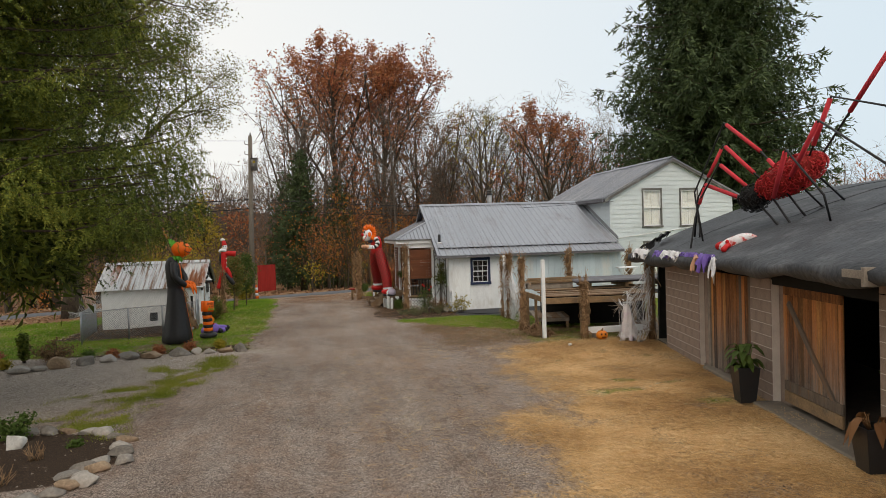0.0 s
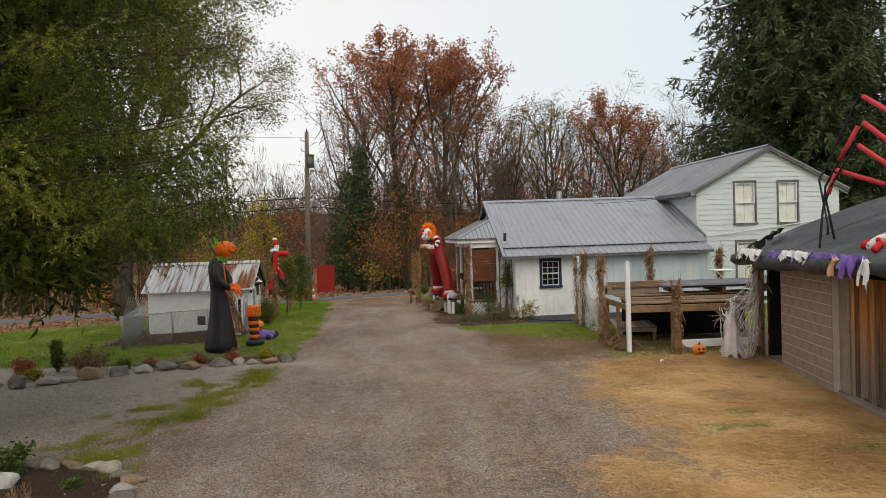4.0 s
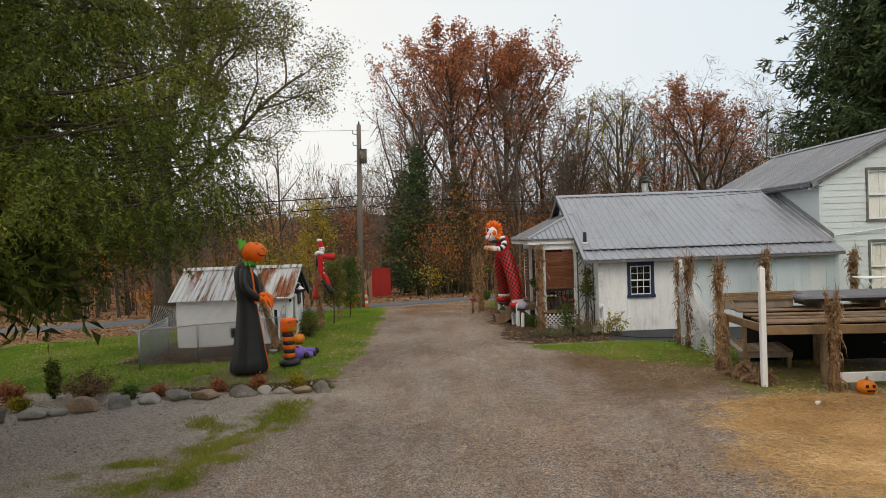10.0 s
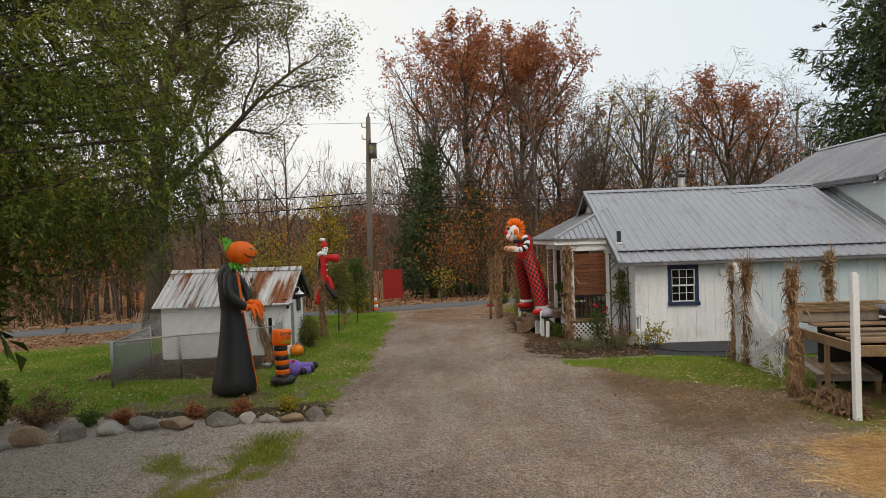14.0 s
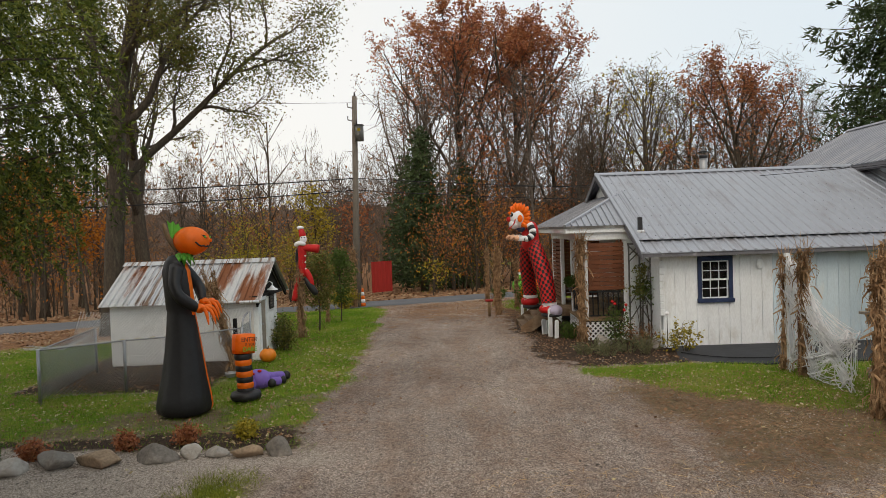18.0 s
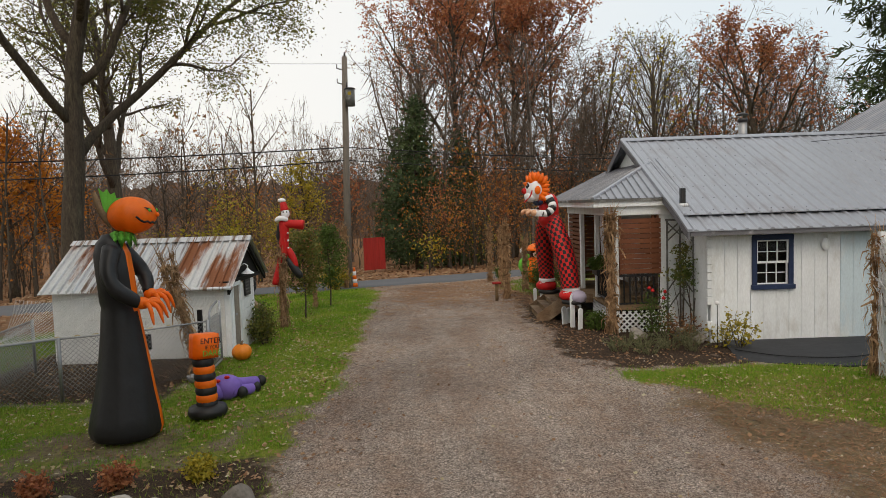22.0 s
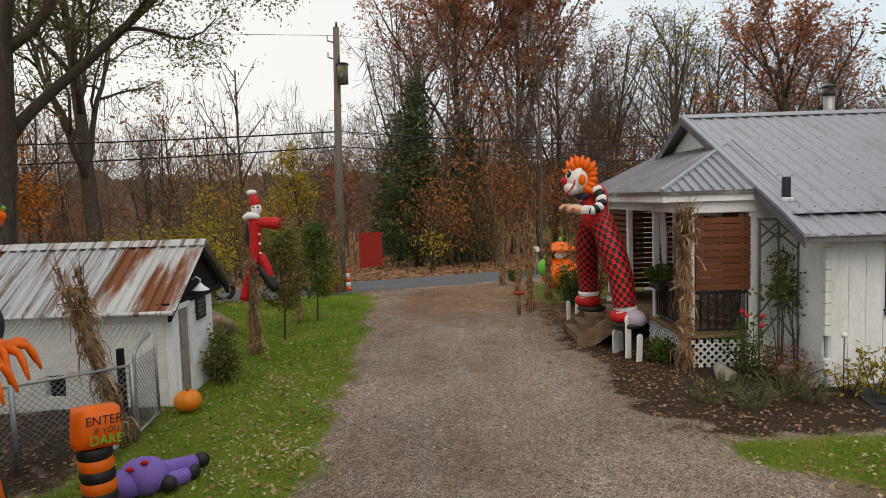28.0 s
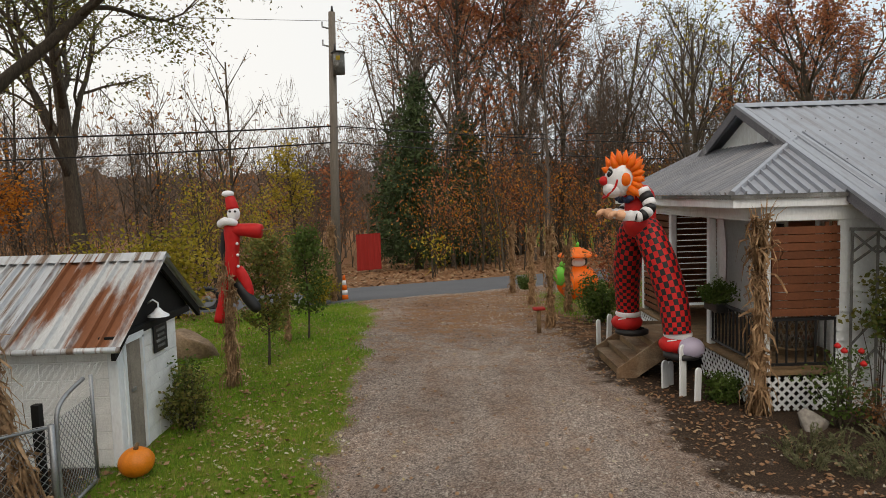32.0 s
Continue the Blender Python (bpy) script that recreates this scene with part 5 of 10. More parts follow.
while x < WX1 - 0.05:
    w_ = 0.25
    x1 = min(x + w_ - 0.007, WX1)
    for a, b in cut(-0.02, 2.26, [(1.06, 2.03)] if x1 > 5.76 and x < 6.52 else []):
        d = 0.016 + 0.006 * rngh.random()
        xa, xb = x, x1
        if a < 1.0 or b > 2.0 or not (x1 > 5.76 and x < 6.52):
            box("board", xa, xb, FY - d, FY - 0.001, a + (rngh.random() * 0.03 if a < 0.1 else 0), b, M_paleblue if x > 7.4 else M_white, wing)
    x += w_
# end wall: lap siding, and a stack of quoin blocks at the corner
lap_siding(wing, (WX0, 34.7, 0), (0, -1, 0), (-1, 0, 0), 8.4, 0.05, 2.27, 0.185, [], M_white)
lap_siding(wing, (WX0, 34.7, 0), (0, -1, 0), (-1, 0, 0), 8.4, 2.27, 4.2, 0.185, [], M_white, top=lambda z: (4.2 - max(0, (RZ - 0.1 - z)) / 0.47, 4.2 + max(0, (RZ - 0.1 - z)) / 0.47))
for i in range(12):
    z = 0.25 + i * 0.16
    if i in (1, 2):
        continue
    box("corner_block", WX0 - 0.045, WX0 + 0.055, FY - 0.05, FY + 0.02 + 0.02 * (i % 2), z, z + 0.15, M_white, wing, bevel=0.008)

sash_window("window_1", 5.74, 6.54, 1.03, 2.05, FY, M_blue, M_white, "twelve-pane window with white bars in a dark blue frame", rows=2, cols=3, curtain=False, tw=0.09)
# no room is built: a near-black sheet gives its darkness
box("room_behind", 5.2, 7.2, 27.2, 27.25, 0.6, 2.3, M_dark)["kind"] = "structure"

# roof of the wing
wing_roof = empty("roof_wing", 8.2, RY, RZ, 0, "grey ribbed metal roof of the low wing", "roof", kind="structure")
wing_roof.matrix_basis = pose(0, 0, 0)
RX0, RX1 = 4.4, 12.09
n_pan = 8
for i in range(n_pan):
    a, b = RX0 + (RX1 - RX0) * i / n_pan, RX0 + (RX1 - RX0) * (i + 1) / n_pan
    rib_panel("roof_panel", a, b, [(26.42, 2.5), (RY, RZ)], M_roofmetal, wing_roof)
    rib_panel("roof_panel", a, b, [(25.86, 2.2), (26.44, 2.46)], M_roofmetal, wing_roof)
    rib_panel("roof_panel", a, b, [(35.0, 2.3), (RY, RZ)], M_roofmetal, wing_roof)
bm = bmesh.new()
for s in (-1, 1):
    vs = [bm.verts.new(p) for p in ((RX0 - 0.02, RY, RZ + 0.055), (RX1, RY, RZ + 0.055), (RX1, RY + s * 0.17, RZ - 0.035), (RX0 - 0.02, RY + s * 0.17, RZ - 0.035))]
    bm.faces.new(vs if s < 0 else vs[::-1])
part("ridge_cap", bm, M_roofmetal, wing_roof)
box("transition_flashing", RX0, RX1, 26.36, 26.45, 2.488, 2.502, M_roofmetal, wing_roof)
box("fascia", RX0 + 0.02, RX1, 25.88, 25.92, 2.1, 2.185, M_fascia, wing_roof, "grey fascia board")
box("soffit", RX0 + 0.02, RX1, 25.92, FY - 0.03, 2.115, 2.14, M_fascia, wing_roof)


def rake(name, pts, w, t, material, parent, dx=0.0):
    """A board that follows a roof's sloping edge. pts in y, z at x = dx."""
    v, f = [], []
    for y, z in pts:
        v += [(dx, y, z), (dx + t, y, z), (dx + t, y, z - w), (dx, y, z - w)]
    for j in range(len(pts) - 1):
        for k in range(4):
            a, b = j * 4 + k, j * 4 + (k + 1) % 4
            f.append((a, b, b + 4, a + 4))
    f += [(3, 2, 1, 0), tuple(len(v) - 4 + i for i in range(4))]
    return link(name, v, f, material, parent)


rake("rake_board", [(25.86, 2.2), (26.42, 2.5), (RY, RZ + 0.02)], 0.17, 0.035, M_fascia, wing_roof, RX0 - 0.03)
rake("rake_board", [(35.0, 2.3), (RY, RZ + 0.02)], 0.17, 0.035, M_fascia, wing_roof, RX0 - 0.03)
rake("rake_flashing", [(25.85, 2.235), (26.42, 2.54), (RY, RZ + 0.045)], 0.05, 0.09, M_roofmetal, wing_roof, RX0 - 0.045)
# soffit under the overhanging rake
sv = [(RX0, 26.3, 2.36), (WX0, 26.3, 2.36), (WX0, RY, RZ - 0.08), (RX0, RY, RZ - 0.08)]
link("rake_soffit", sv, [(0, 1, 2, 3)], M_fascia, wing_roof)
# rows of roofing screws beside the ribs
scr = Mesh()
for k in range(33):
    sx_ = RX0 + 0.05 + 0.23 * k
    for j in range(8):
        u_ = 0.04 + 0.92 * j / 7
        y_, z_ = 26.42 + (RY - 26.42) * u_, 2.5 + (RZ - 2.5) * u_
        scr.tube([(sx_, y_, z_ + 0.0), (sx_, y_ - 0.005, z_ + 0.012)], [0.014, 0.008], 5)
o = scr.link("screw", M_fascia, wing_roof, "dark roofing screws")
o["kind"] = "stuff"
# vent pipe and flue
vp = empty("roof_vent", 4.62, 26.84, 2.66, 0, "black square vent pipe with white flashing on the metal roof", "vent pipe")
box("pipe", -0.05, 0.05, -0.05, 0.05, 0.05, 0.37, M_plasticblack, vp, bevel=0.01)
box("flashing", -0.1, 0.1, -0.1, 0.1, -0.03, 0.06, M_galv_clean, vp, bevel=0.03)
fl = empty("flue", 7.85, 31.3, 4.0, 0, "shiny metal stove flue with a dark cap", "chimney")
tube("pipe", [(0, 0, -0.1), (0, 0, 0.85)], 0.11, M_metal, fl, sides=14)
tube("collar", [(0, 0, 0.80), (0, 0, 0.9)], [0.13, 0.13], M_plasticblack, fl, sides=14)
tube("cap", [(0, 0, 0.97), (0, 0, 1.0), (0, 0, 1.05)], [0.16, 0.16, 0.05], M_plasticblack, fl, "dark rain cap", sides=14)
for k in range(3):
    a = 2.1 * k
    tube("strut", [(0.1 * math.cos(a), 0.1 * math.sin(a), 0.88), (0.11 * math.cos(a), 0.11 * math.sin(a), 0.98)], 0.01, M_metal, fl, sides=4)

# two-storey block
HX0, HX1, HY, HYB, HE = 12.1, 17.8, 27.2, 35.4, 4.4
GXC, GZP = (HX0 + HX1) / 2, 6.02
W2 = [(13.57, 14.43, 3.1, 4.68), (15.31, 16.13, 3.08, 4.66), (13.6, 14.4, 0.85, 2.42)]
holes = [(a - HX0, b - HX0, c, d) for a, b, c, d in W2]
core = []
xs = [HX0 + 0.02, 13.57, 13.6, 14.4, 14.43, 15.31, 16.13, HX1]
for a, b in zip(xs, xs[1:]):
    hs = [(c, d) for p, q, c, d in W2 if p < b - 1e-3 and q > a + 1e-3]
    for z0, z1 in cut(-0.1, HE, sorted(hs)):
        core.append((a, b, HY, HY + 0.15, z0, z1))
core += [(HX0, HX0 + 0.15, HY + 0.16, HYB, -0.1, HE), (HX1 - 0.15, HX1, HY + 0.16, HYB, -0.1, HE), (HX0, HX1, HYB, HYB + 0.15, -0.1, HE)]
block = wall_core("wall_house", core, M_siding, "pale blue-white lap-sided wall of the two-storey house")
for y in (HY + 0.002, HYB):
    gv = [(HX0 + 0.1, y, HE), (HX1 - 0.1, y, HE), (GXC, y, GZP - 0.12)]
    gv += [(a, y + 0.12, c) for a, _, c in gv]
    if y < 30:
        # gable in three pieces round the window heads
        pieces = [[(HX0 + 0.1, HE), (13.57, HE), (13.57, HE + (13.57 - HX0) * 0.49)], [(14.43, HE), (15.31, HE), (15.31, HE + (HX1 - 15.31) * 0.52), (GXC, GZP - 0.12), (14.43, HE + (14.43 - HX0) * 0.52)],
                  [(16.13, HE), (HX1 - 0.1, HE), (16.13, HE + (HX1 - 16.13) * 0.49)], [(13.57, 4.68), (14.43, 4.68), (14.43, HE + (14.43 - HX0) * 0.5), (13.57, HE + (13.57 - HX0) * 0.49)],
                  [(15.31, 4.66), (16.13, 4.66), (16.13, HE + (HX1 - 16.13) * 0.49), (15.31, HE + (HX1 - 15.31) * 0.5)]]
        for pc in pieces:
            tagged(prism("wall_gable", pc, y, y + 0.12, M_siding), "pale lap-sided gable", "wall", kind="structure")
    else:
        tagged(link("wall_gable", gv, [(0, 2, 1), (3, 4, 5), (0, 1, 4, 3), (1, 2, 5, 4), (2, 0, 3, 5)], M_siding), "pale lap-sided back gable", "wall", kind="structure")


def gable_top(z):
    if z < HE + 0.05:
        return 0.0, HX1 - HX0
    k = (GZP - 0.1 - z) / (GZP - 0.1 - HE) * (HX1 - HX0) / 2
    return (HX1 - HX0) / 2 - k, (HX1 - HX0) / 2 + k


lap_siding(block, (HX0, HY, 0), (1, 0, 0), (0, -1, 0), HX1 - HX0, 0.1, GZP - 0.1, 0.198, holes, M_siding, top=gable_top)
lap_siding(block, (HX0, HYB, 0), (0, -1, 0), (-1, 0, 0), HYB - HY, 0.1, HE, 0.198, [], M_siding)
box("corner_board", HX0 - 0.035, HX0 + 0.07, HY - 0.04, HY + 0.03, 0, HE, M_siding, block)
for i, (a, b, c, d) in enumerate(W2):
    sash_window("window_%d" % (i + 2), a - 0.03, b + 0.03, c - 0.03, d + 0.03, HY - 0.012, M_greytrim, M_white, "double-hung white window with bare grey wood trim and drawn curtain", rows=1, cols=1, tw=0.065)
# a single near-black sheet paints the dim rooms of the house
box("room_behind", HX0 + 0.3, HX1 - 0.3, HY + 0.9, HY + 0.95, 0.3, HE, M_dark)["kind"] = "structure"

roof2 = empty("roof_house", 0, 0, 0, 0, "grey ribbed metal gable roof of the house", "roof", kind="structure")
ov = 0.34


def slope_panel(side, y0, y1):
    """One sheet of the gable roof, its ribs running up to the ridge."""
    xe, ze = (HX0 - ov, HE - ov * 0.52 + 0.13) if side < 0 else (HX1 + ov, HE - ov * 0.52 + 0.13)
    o = rib_panel("roof_panel", y0, y1, [(0, 0), (1, 0)], M_roofdark, roof2)
    co = np.zeros(len(o.data.vertices) * 3, dtype=np.float32)
    o.data.vertices.foreach_get("co", co)
    co = co.reshape(-1, 3)
    y, s, h = co[:, 0].copy(), co[:, 1].copy(), co[:, 2].copy()
    co[:, 0] = xe + (GXC - xe) * s
    co[:, 1] = y
    co[:, 2] = ze + (GZP + 0.02 - ze) * s + h
    o.data.vertices.foreach_set("co", co.ravel())
    o.data.update()


for k in range(9):
    ya, yb = HY - 0.18 + (HYB - HY + 0.6) * k / 9, HY - 0.18 + (HYB - HY + 0.6) * (k + 1) / 9
    slope_panel(-1, ya, yb)
    slope_panel(1, ya, yb)
bm = bmesh.new()
for s in (-1, 1):
    vs = [bm.verts.new(p) for p in ((GXC, HY - 0.19, GZP + 0.08), (GXC, HYB + 0.43, GZP + 0.08), (GXC + s * 0.18, HYB + 0.43, GZP - 0.02), (GXC + s * 0.18, HY - 0.19, GZP - 0.02))]
    bm.faces.new(vs)
part("ridge_cap", bm, M_roofdark, roof2)
for s in (-1, 1):
    xe = GXC + s * ((HX1 - HX0) / 2 + ov)
    ze = HE - ov * 0.52 + 0.11
    for nm, yy, hh, tt, mm in (("rake_board", HY - 0.17, 0.17, 0.04, M_greytrim), ("rake_trim", HY - 0.19, 0.06, 0.03, M_roofdark), ("frieze_board", HY - 0.04, 0.24, 0.035, M_siding)):
        v = [(xe, yy, ze), (GXC, yy, GZP), (GXC, yy, GZP - hh), (xe, yy, ze - hh)]
        v += [(a, yy + tt, c) for a, _, c in v]
        link(nm, v, [(0, 1, 2, 3), (7, 6, 5, 4), (0, 4, 5, 1), (1, 5, 6, 2), (2, 6, 7, 3), (3, 7, 4, 0)], mm, roof2)
    v = [(xe, HY - 0.16, ze - 0.06), (GXC, HY - 0.16, GZP - 0.08), (GXC, HY, GZP - 0.08), (xe, HY, ze - 0.06)]
    link("rake_soffit", v, [(0, 1, 2, 3)], M_fascia, roof2)
    box("eave_board", min(xe, xe - s * 0.04), max(xe, xe - s * 0.04), HY - 0.17, HYB + 0.42, ze - 0.17, ze - 0.005, M_fascia, roof2)
    box("eave_soffit", min(xe, xe - s * ov), max(xe, xe - s * ov), HY - 0.15, HYB + 0.42, ze - 0.16, ze - 0.14, M_fascia, roof2)
# the wing's roof runs into the house wall: a flashing strip along the slope
link("step_flashing", [(12.06, 26.4, 2.56), (12.06, RY, RZ + 0.06), (12.06, RY, RZ + 0.2), (12.06, 26.4, 2.7), (12.09, 26.4, 2.56), (12.09, RY, RZ + 0.06), (12.09, RY, RZ + 0.2), (12.09, 26.4, 2.7)], [(0, 1, 2, 3), (0, 4, 5, 1), (3, 2, 6, 7)], M_metal, wing_roof)
# service cable that slants up across the front of the house
cab = tube("service_cable", [(12.3, 27.08, 2.62), (14.5, 27.1, 2.86), (16.9, 27.1, 3.12), (17.85, 27.1, 3.2)], 0.02, M_white)
tagged(cab, "pale service cable slanting across the house wall", "cable")

# ---- block barn ----
BARN = pose(8.75, 16.5, 0, 0, 0, -10.6)   # local x: into the barn, local y: along its front, northwards
barn = tagged(new("barn"), "low concrete-block barn with wooden doors and a black felt roof", "barn")
barn.matrix_basis = BARN
BW, BS = 13.0, -24.0
bm = bmesh.new()
H = 2.12
for a, b, z0, z1 in ((-0.2 - 2.3, -0.2, 0, H), (-5.85, -5.05, 0, H), (-14.5, -8.75, 0, H), (-24, -16.5, 0, H), (-16.5, -14.5, 1.9, H)):
    add_box(bm, 0.012, 0.2, a, b, z0 - 0.1, z1)
add_box(bm, BW - 0.2, BW, BS, 1.1, -0.1, H + 0.1)
add_box(bm, 0.2, BW - 0.2, BS, BS + 0.2, -0.1, H)
end_wall = bmesh.new()
add_box(end_wall, 0.2, BW - 0.2, 0.95, 1.1, -0.1, H)
part("wall", bm, M_mortar, barn, "mortar core of the block wall")
# the end wall is near-black so the open doorway looks unlit
part("end_wall", end_wall, M_dark, barn, "end wall in near-black, painted as the doorway's shade")
box("recessed_pier", 0.13, 0.3, -3.0, -2.5, -0.1, H, M_block, barn)
box("recessed_pier", 0.15, 0.3, -6.2, -5.85, -0.1, H, M_block, barn)
box("lintel", 0.03, 0.18, -8.75, -5.05, 2.04, 2.2, M_dark, barn, "dark wooden lintel")
# strip added to close the eave gap; the shade there is its colour
box("wall_plate", 0.035, 0.19, -14.5, -2.5, 2.19, 2.36, M_dark, barn, "near-black strip painted as the shade under the eave")
box("corner_post", -0.02, 0.09, 0.97, 1.07, -0.05, 2.2, M_woodgrey, barn, "grey weathered corner post")
box("door_header", 0.02, 0.14, -0.2, 0.9, 2.0, 2.15, M_dark, barn)
# interior: floor, shelves of stored things; near-black back and ceiling paint the indoor shade
box("floor_slab", 0.1, BW - 0.3, BS + 0.3, 0.9, -0.06, 0.02, M_concrete, barn)
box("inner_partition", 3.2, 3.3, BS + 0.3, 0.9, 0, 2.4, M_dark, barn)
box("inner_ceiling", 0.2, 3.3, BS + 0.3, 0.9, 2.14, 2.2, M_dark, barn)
box("sill_slab", -0.34, 0.12, -9.0, -5.8, -0.08, 0.03, M_concrete, barn, "worn concrete door sill", bevel=0.02)
box("sill_strip", -0.1, 0.1, -5.1, -2.95, -0.08, 0.07, M_concrete, barn, bevel=0.02)
# plank infill beside the pier
infill = empty("plank_infill", 0.06, -5.05, 0.06)
infill.parent = barn
infill["label"] = "weathered orange-brown vertical planks"
rb = random.Random(11)
y = 0.0
while y < 2.0:
    w_ = 0.1 + 0.05 * rb.random()
    w_ = min(w_, 2.02 - y)
    d = 0.012 * rb.random()
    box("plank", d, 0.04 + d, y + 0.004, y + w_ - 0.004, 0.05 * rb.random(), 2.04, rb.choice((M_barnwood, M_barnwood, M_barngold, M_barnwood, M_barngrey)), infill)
    y += w_
box("frame_board", -0.03, 0.05, 1.98, 2.1, 0, 2.05, M_woodgrey, infill)
# the sliding door, half open
door = empty("sliding_door", 0.06, -7.84, 0.12)
door.parent = barn
door["label"] = "orange-brown ledged barn door with a diagonal brace"
y = 0.02
while y < 1.6:
    w_ = min(0.12 + 0.05 * rb.random(), 1.62 - y)
    if w_ < 0.03:
        break
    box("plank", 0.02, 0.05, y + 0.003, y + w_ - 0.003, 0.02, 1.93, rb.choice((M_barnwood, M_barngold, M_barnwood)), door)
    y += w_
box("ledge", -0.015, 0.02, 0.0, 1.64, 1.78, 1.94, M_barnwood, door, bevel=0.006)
box("ledge", -0.015, 0.02, 0.0, 1.64, 0.2, 0.36, M_barngrey, door, bevel=0.006)
box("ledge", -0.016, 0.021, 0.0, 1.64, 0.0, 0.19, M_wood, door, "mossy bottom board", bevel=0.006)
for yy in (0.0, 1.58):
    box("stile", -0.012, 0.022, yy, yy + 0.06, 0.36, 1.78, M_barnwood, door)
br = box("brace", -0.014, 0.019, -0.045, 0.045, -0.98, 0.98, M_barngrey, door, "diagonal grey brace")
br.matrix_basis = pose(0, 0.82, 0.95, -44, 0, 0)
# roof: a sagging felt sheet over a swept profile, its edge rolled over the eave
prof = [(-0.44, 2.15), (-0.54, 2.23), (-0.53, 2.35), (-0.2, 2.47), (0.9, 2.93), (2.3, 3.4), (3.4, 3.72), (4.6, 3.95), (6.0, 4.14), (6.6, 4.18), (8, 3.9), (BW + 0.5, 2.3)]
v, f = [], []
ny = 130
for j in range(ny + 1):
    yy = 1.25 - (1.25 - BS + 0.4) * j / ny
    for i, (px, pz) in enumerate(prof):
        sag = 0.02 * math.sin(yy * 2.3 + i) + 0.015 * math.sin(yy * 5.1 - 2 * i)
        v.append((px + (0.03 * math.sin(yy * 3.1 + i) if i < 3 else 0), yy, pz + sag + (0.02 * max(0.0, -yy - 1.0) if i < 5 else 0) - (0.04 * abs(math.sin(yy * 1.3)) if i == 0 else 0)))
m_ = len(prof)
for j in range(ny):
    for i in range(m_ - 1):
        a = j * m_ + i
        f.append((a, a + 1, a + m_ + 1, a + m_))
o = len(v)
for j in range(ny + 1):
    for i, (px, pz) in enumerate(prof):
        p = v[j * m_ + i]
        v.append((p[0] + (0.09 if i < 3 else 0), p[1], p[2] - (0.07 if i > 2 else 0.0)))
for j in range(ny):
    for i in range(m_ - 1):
        a = o + j * m_ + i
        f.append((a + m_, a + m_ + 1, a + 1, a))
    f.append((j * m_, (j + 1) * m_, o + (j + 1) * m_, o + j * m_))
for i in range(m_ - 1):
    f.append((i + 1, i, o + i, o + i + 1))
    a, b = ny * m_ + i, o + ny * m_ + i
    f.append((a, a + 1, b + 1, b))
link("roof", v, f, M_felt, barn, "black rolled felt roof with a wrapped edge", True)
for yy in (-1.2, -3.4, -5.6, -7.9, -10):
    v = []
    tube("seam", [(prof[i][0], yy + 0.02 * i, prof[i][1] + 0.012) for i in range(3, 9)], 0.01, M_felt, barn, sides=4)
# gables close the ends
for yy in (0.95, BS):
    pr = [(-0.1, 2.1)] + [(px, pz - 0.1) for px, pz in prof[4:11]] + [(BW, 2.1)]
    prism("gable", pr, yy, yy + 0.12, M_dark, barn, "dark boarded gable")
tail = empty("rafter_end", -0.56, -9.16, 2.45)
tail.parent = barn
box("rafter", -0.03, 0.5, -0.27, -0.21, -0.14, 0.09, M_woodgrey, tail)
box("rafter", -0.02, 0.02, -0.2, 0.2, -0.05, 0.05, M_woodgrey, tail)

# ---- hen coop ----
coop = tagged(new("hen_coop"), "whitewashed block hen coop with a rusty corrugated roof", "coop")
coop.matrix_basis = pose(0, 0, 0)
CX0, CX1, CY0, CY1, CH = -7.95, -4.47, 26.27, 27.95, 1.42
bm = bmesh.new()
# front wall with a pop hole, side and back walls, end wall with the doorway
for a in ((CX0 + .012, -6.35, CY0 + .012, CY0 + 0.18, -0.1, CH), (-6.05, CX1 - .012, CY0 + .012, CY0 + 0.18, -0.1, CH), (-6.35, -6.05, CY0 + .012, CY0 + 0.18, 0.5, CH), (-6.35, -6.05, CY0 + .012, CY0 + 0.18, -0.1, 0.12),
          (CX0 + .012, CX0 + 0.18, CY0 + 0.18, CY1 - 0.18, -0.1, CH), (CX0 + .012, CX1 - .012, CY1 - 0.18, CY1 - .012, -0.1, CH), (CX1 - 0.18, CX1 - .012, 26.88, CY1 - 0.18, -0.1, CH + 0.05)):
    add_box(bm, *a)
part("wall", bm, M_block_white, coop, "mortar core")
rc = random.Random(3)
rows, bh = 7, 0.203
blockmesh = {}


def coop_block(p0, p1, fixed, z, axis_x):
    L = round(p1 - p0 - 0.008, 3)
    key = (L, axis_x)
    if key not in blockmesh:
        bm = bmesh.new()
        if axis_x:
            add_box(bm, 0, L, 0, 0.02, 0, bh - 0.008, 0.004)
        else:
            add_box(bm, 0, 0.02, 0, L, 0, bh - 0.008, 0.004)
        o = part("block", bm, M_block_white, coop)
        blockmesh[key] = o
    else:
        o = reuse(blockmesh[key], "block", Matrix(), coop)
    o.matrix_basis = pose(p0, fixed, z) if axis_x else pose(fixed, p0, z)


for r in range(rows):
    z = r * bh
    x = CX0 - (0.2 if r % 2 else 0)
    while x < CX1 - 0.02:
        for a, b in cut(max(x, CX0), min(x + 0.4, CX1), [(-6.35, -6.05)] if 0.1 < z < 0.45 else []):
            if b - a > 0.05:
                coop_block(a, b, CY0, z, True)
        x += 0.4
    yb = 26.88 - (0.2 if r % 2 else 0)
    while yb < CY1 - 0.02:
        a, b = max(yb, 26.88), min(yb + 0.4, CY1)
        if b - a > 0.05:
            coop_block(a, b, CX1 - 0.02, z, False)
        yb += 0.4
# near-black panel fills the opening, painting the dark inside the coop
box("pop_hole", -6.35, -6.05, CY0 + 0.14, CY0 + 0.16, 0.12, 0.5, M_dark, coop)
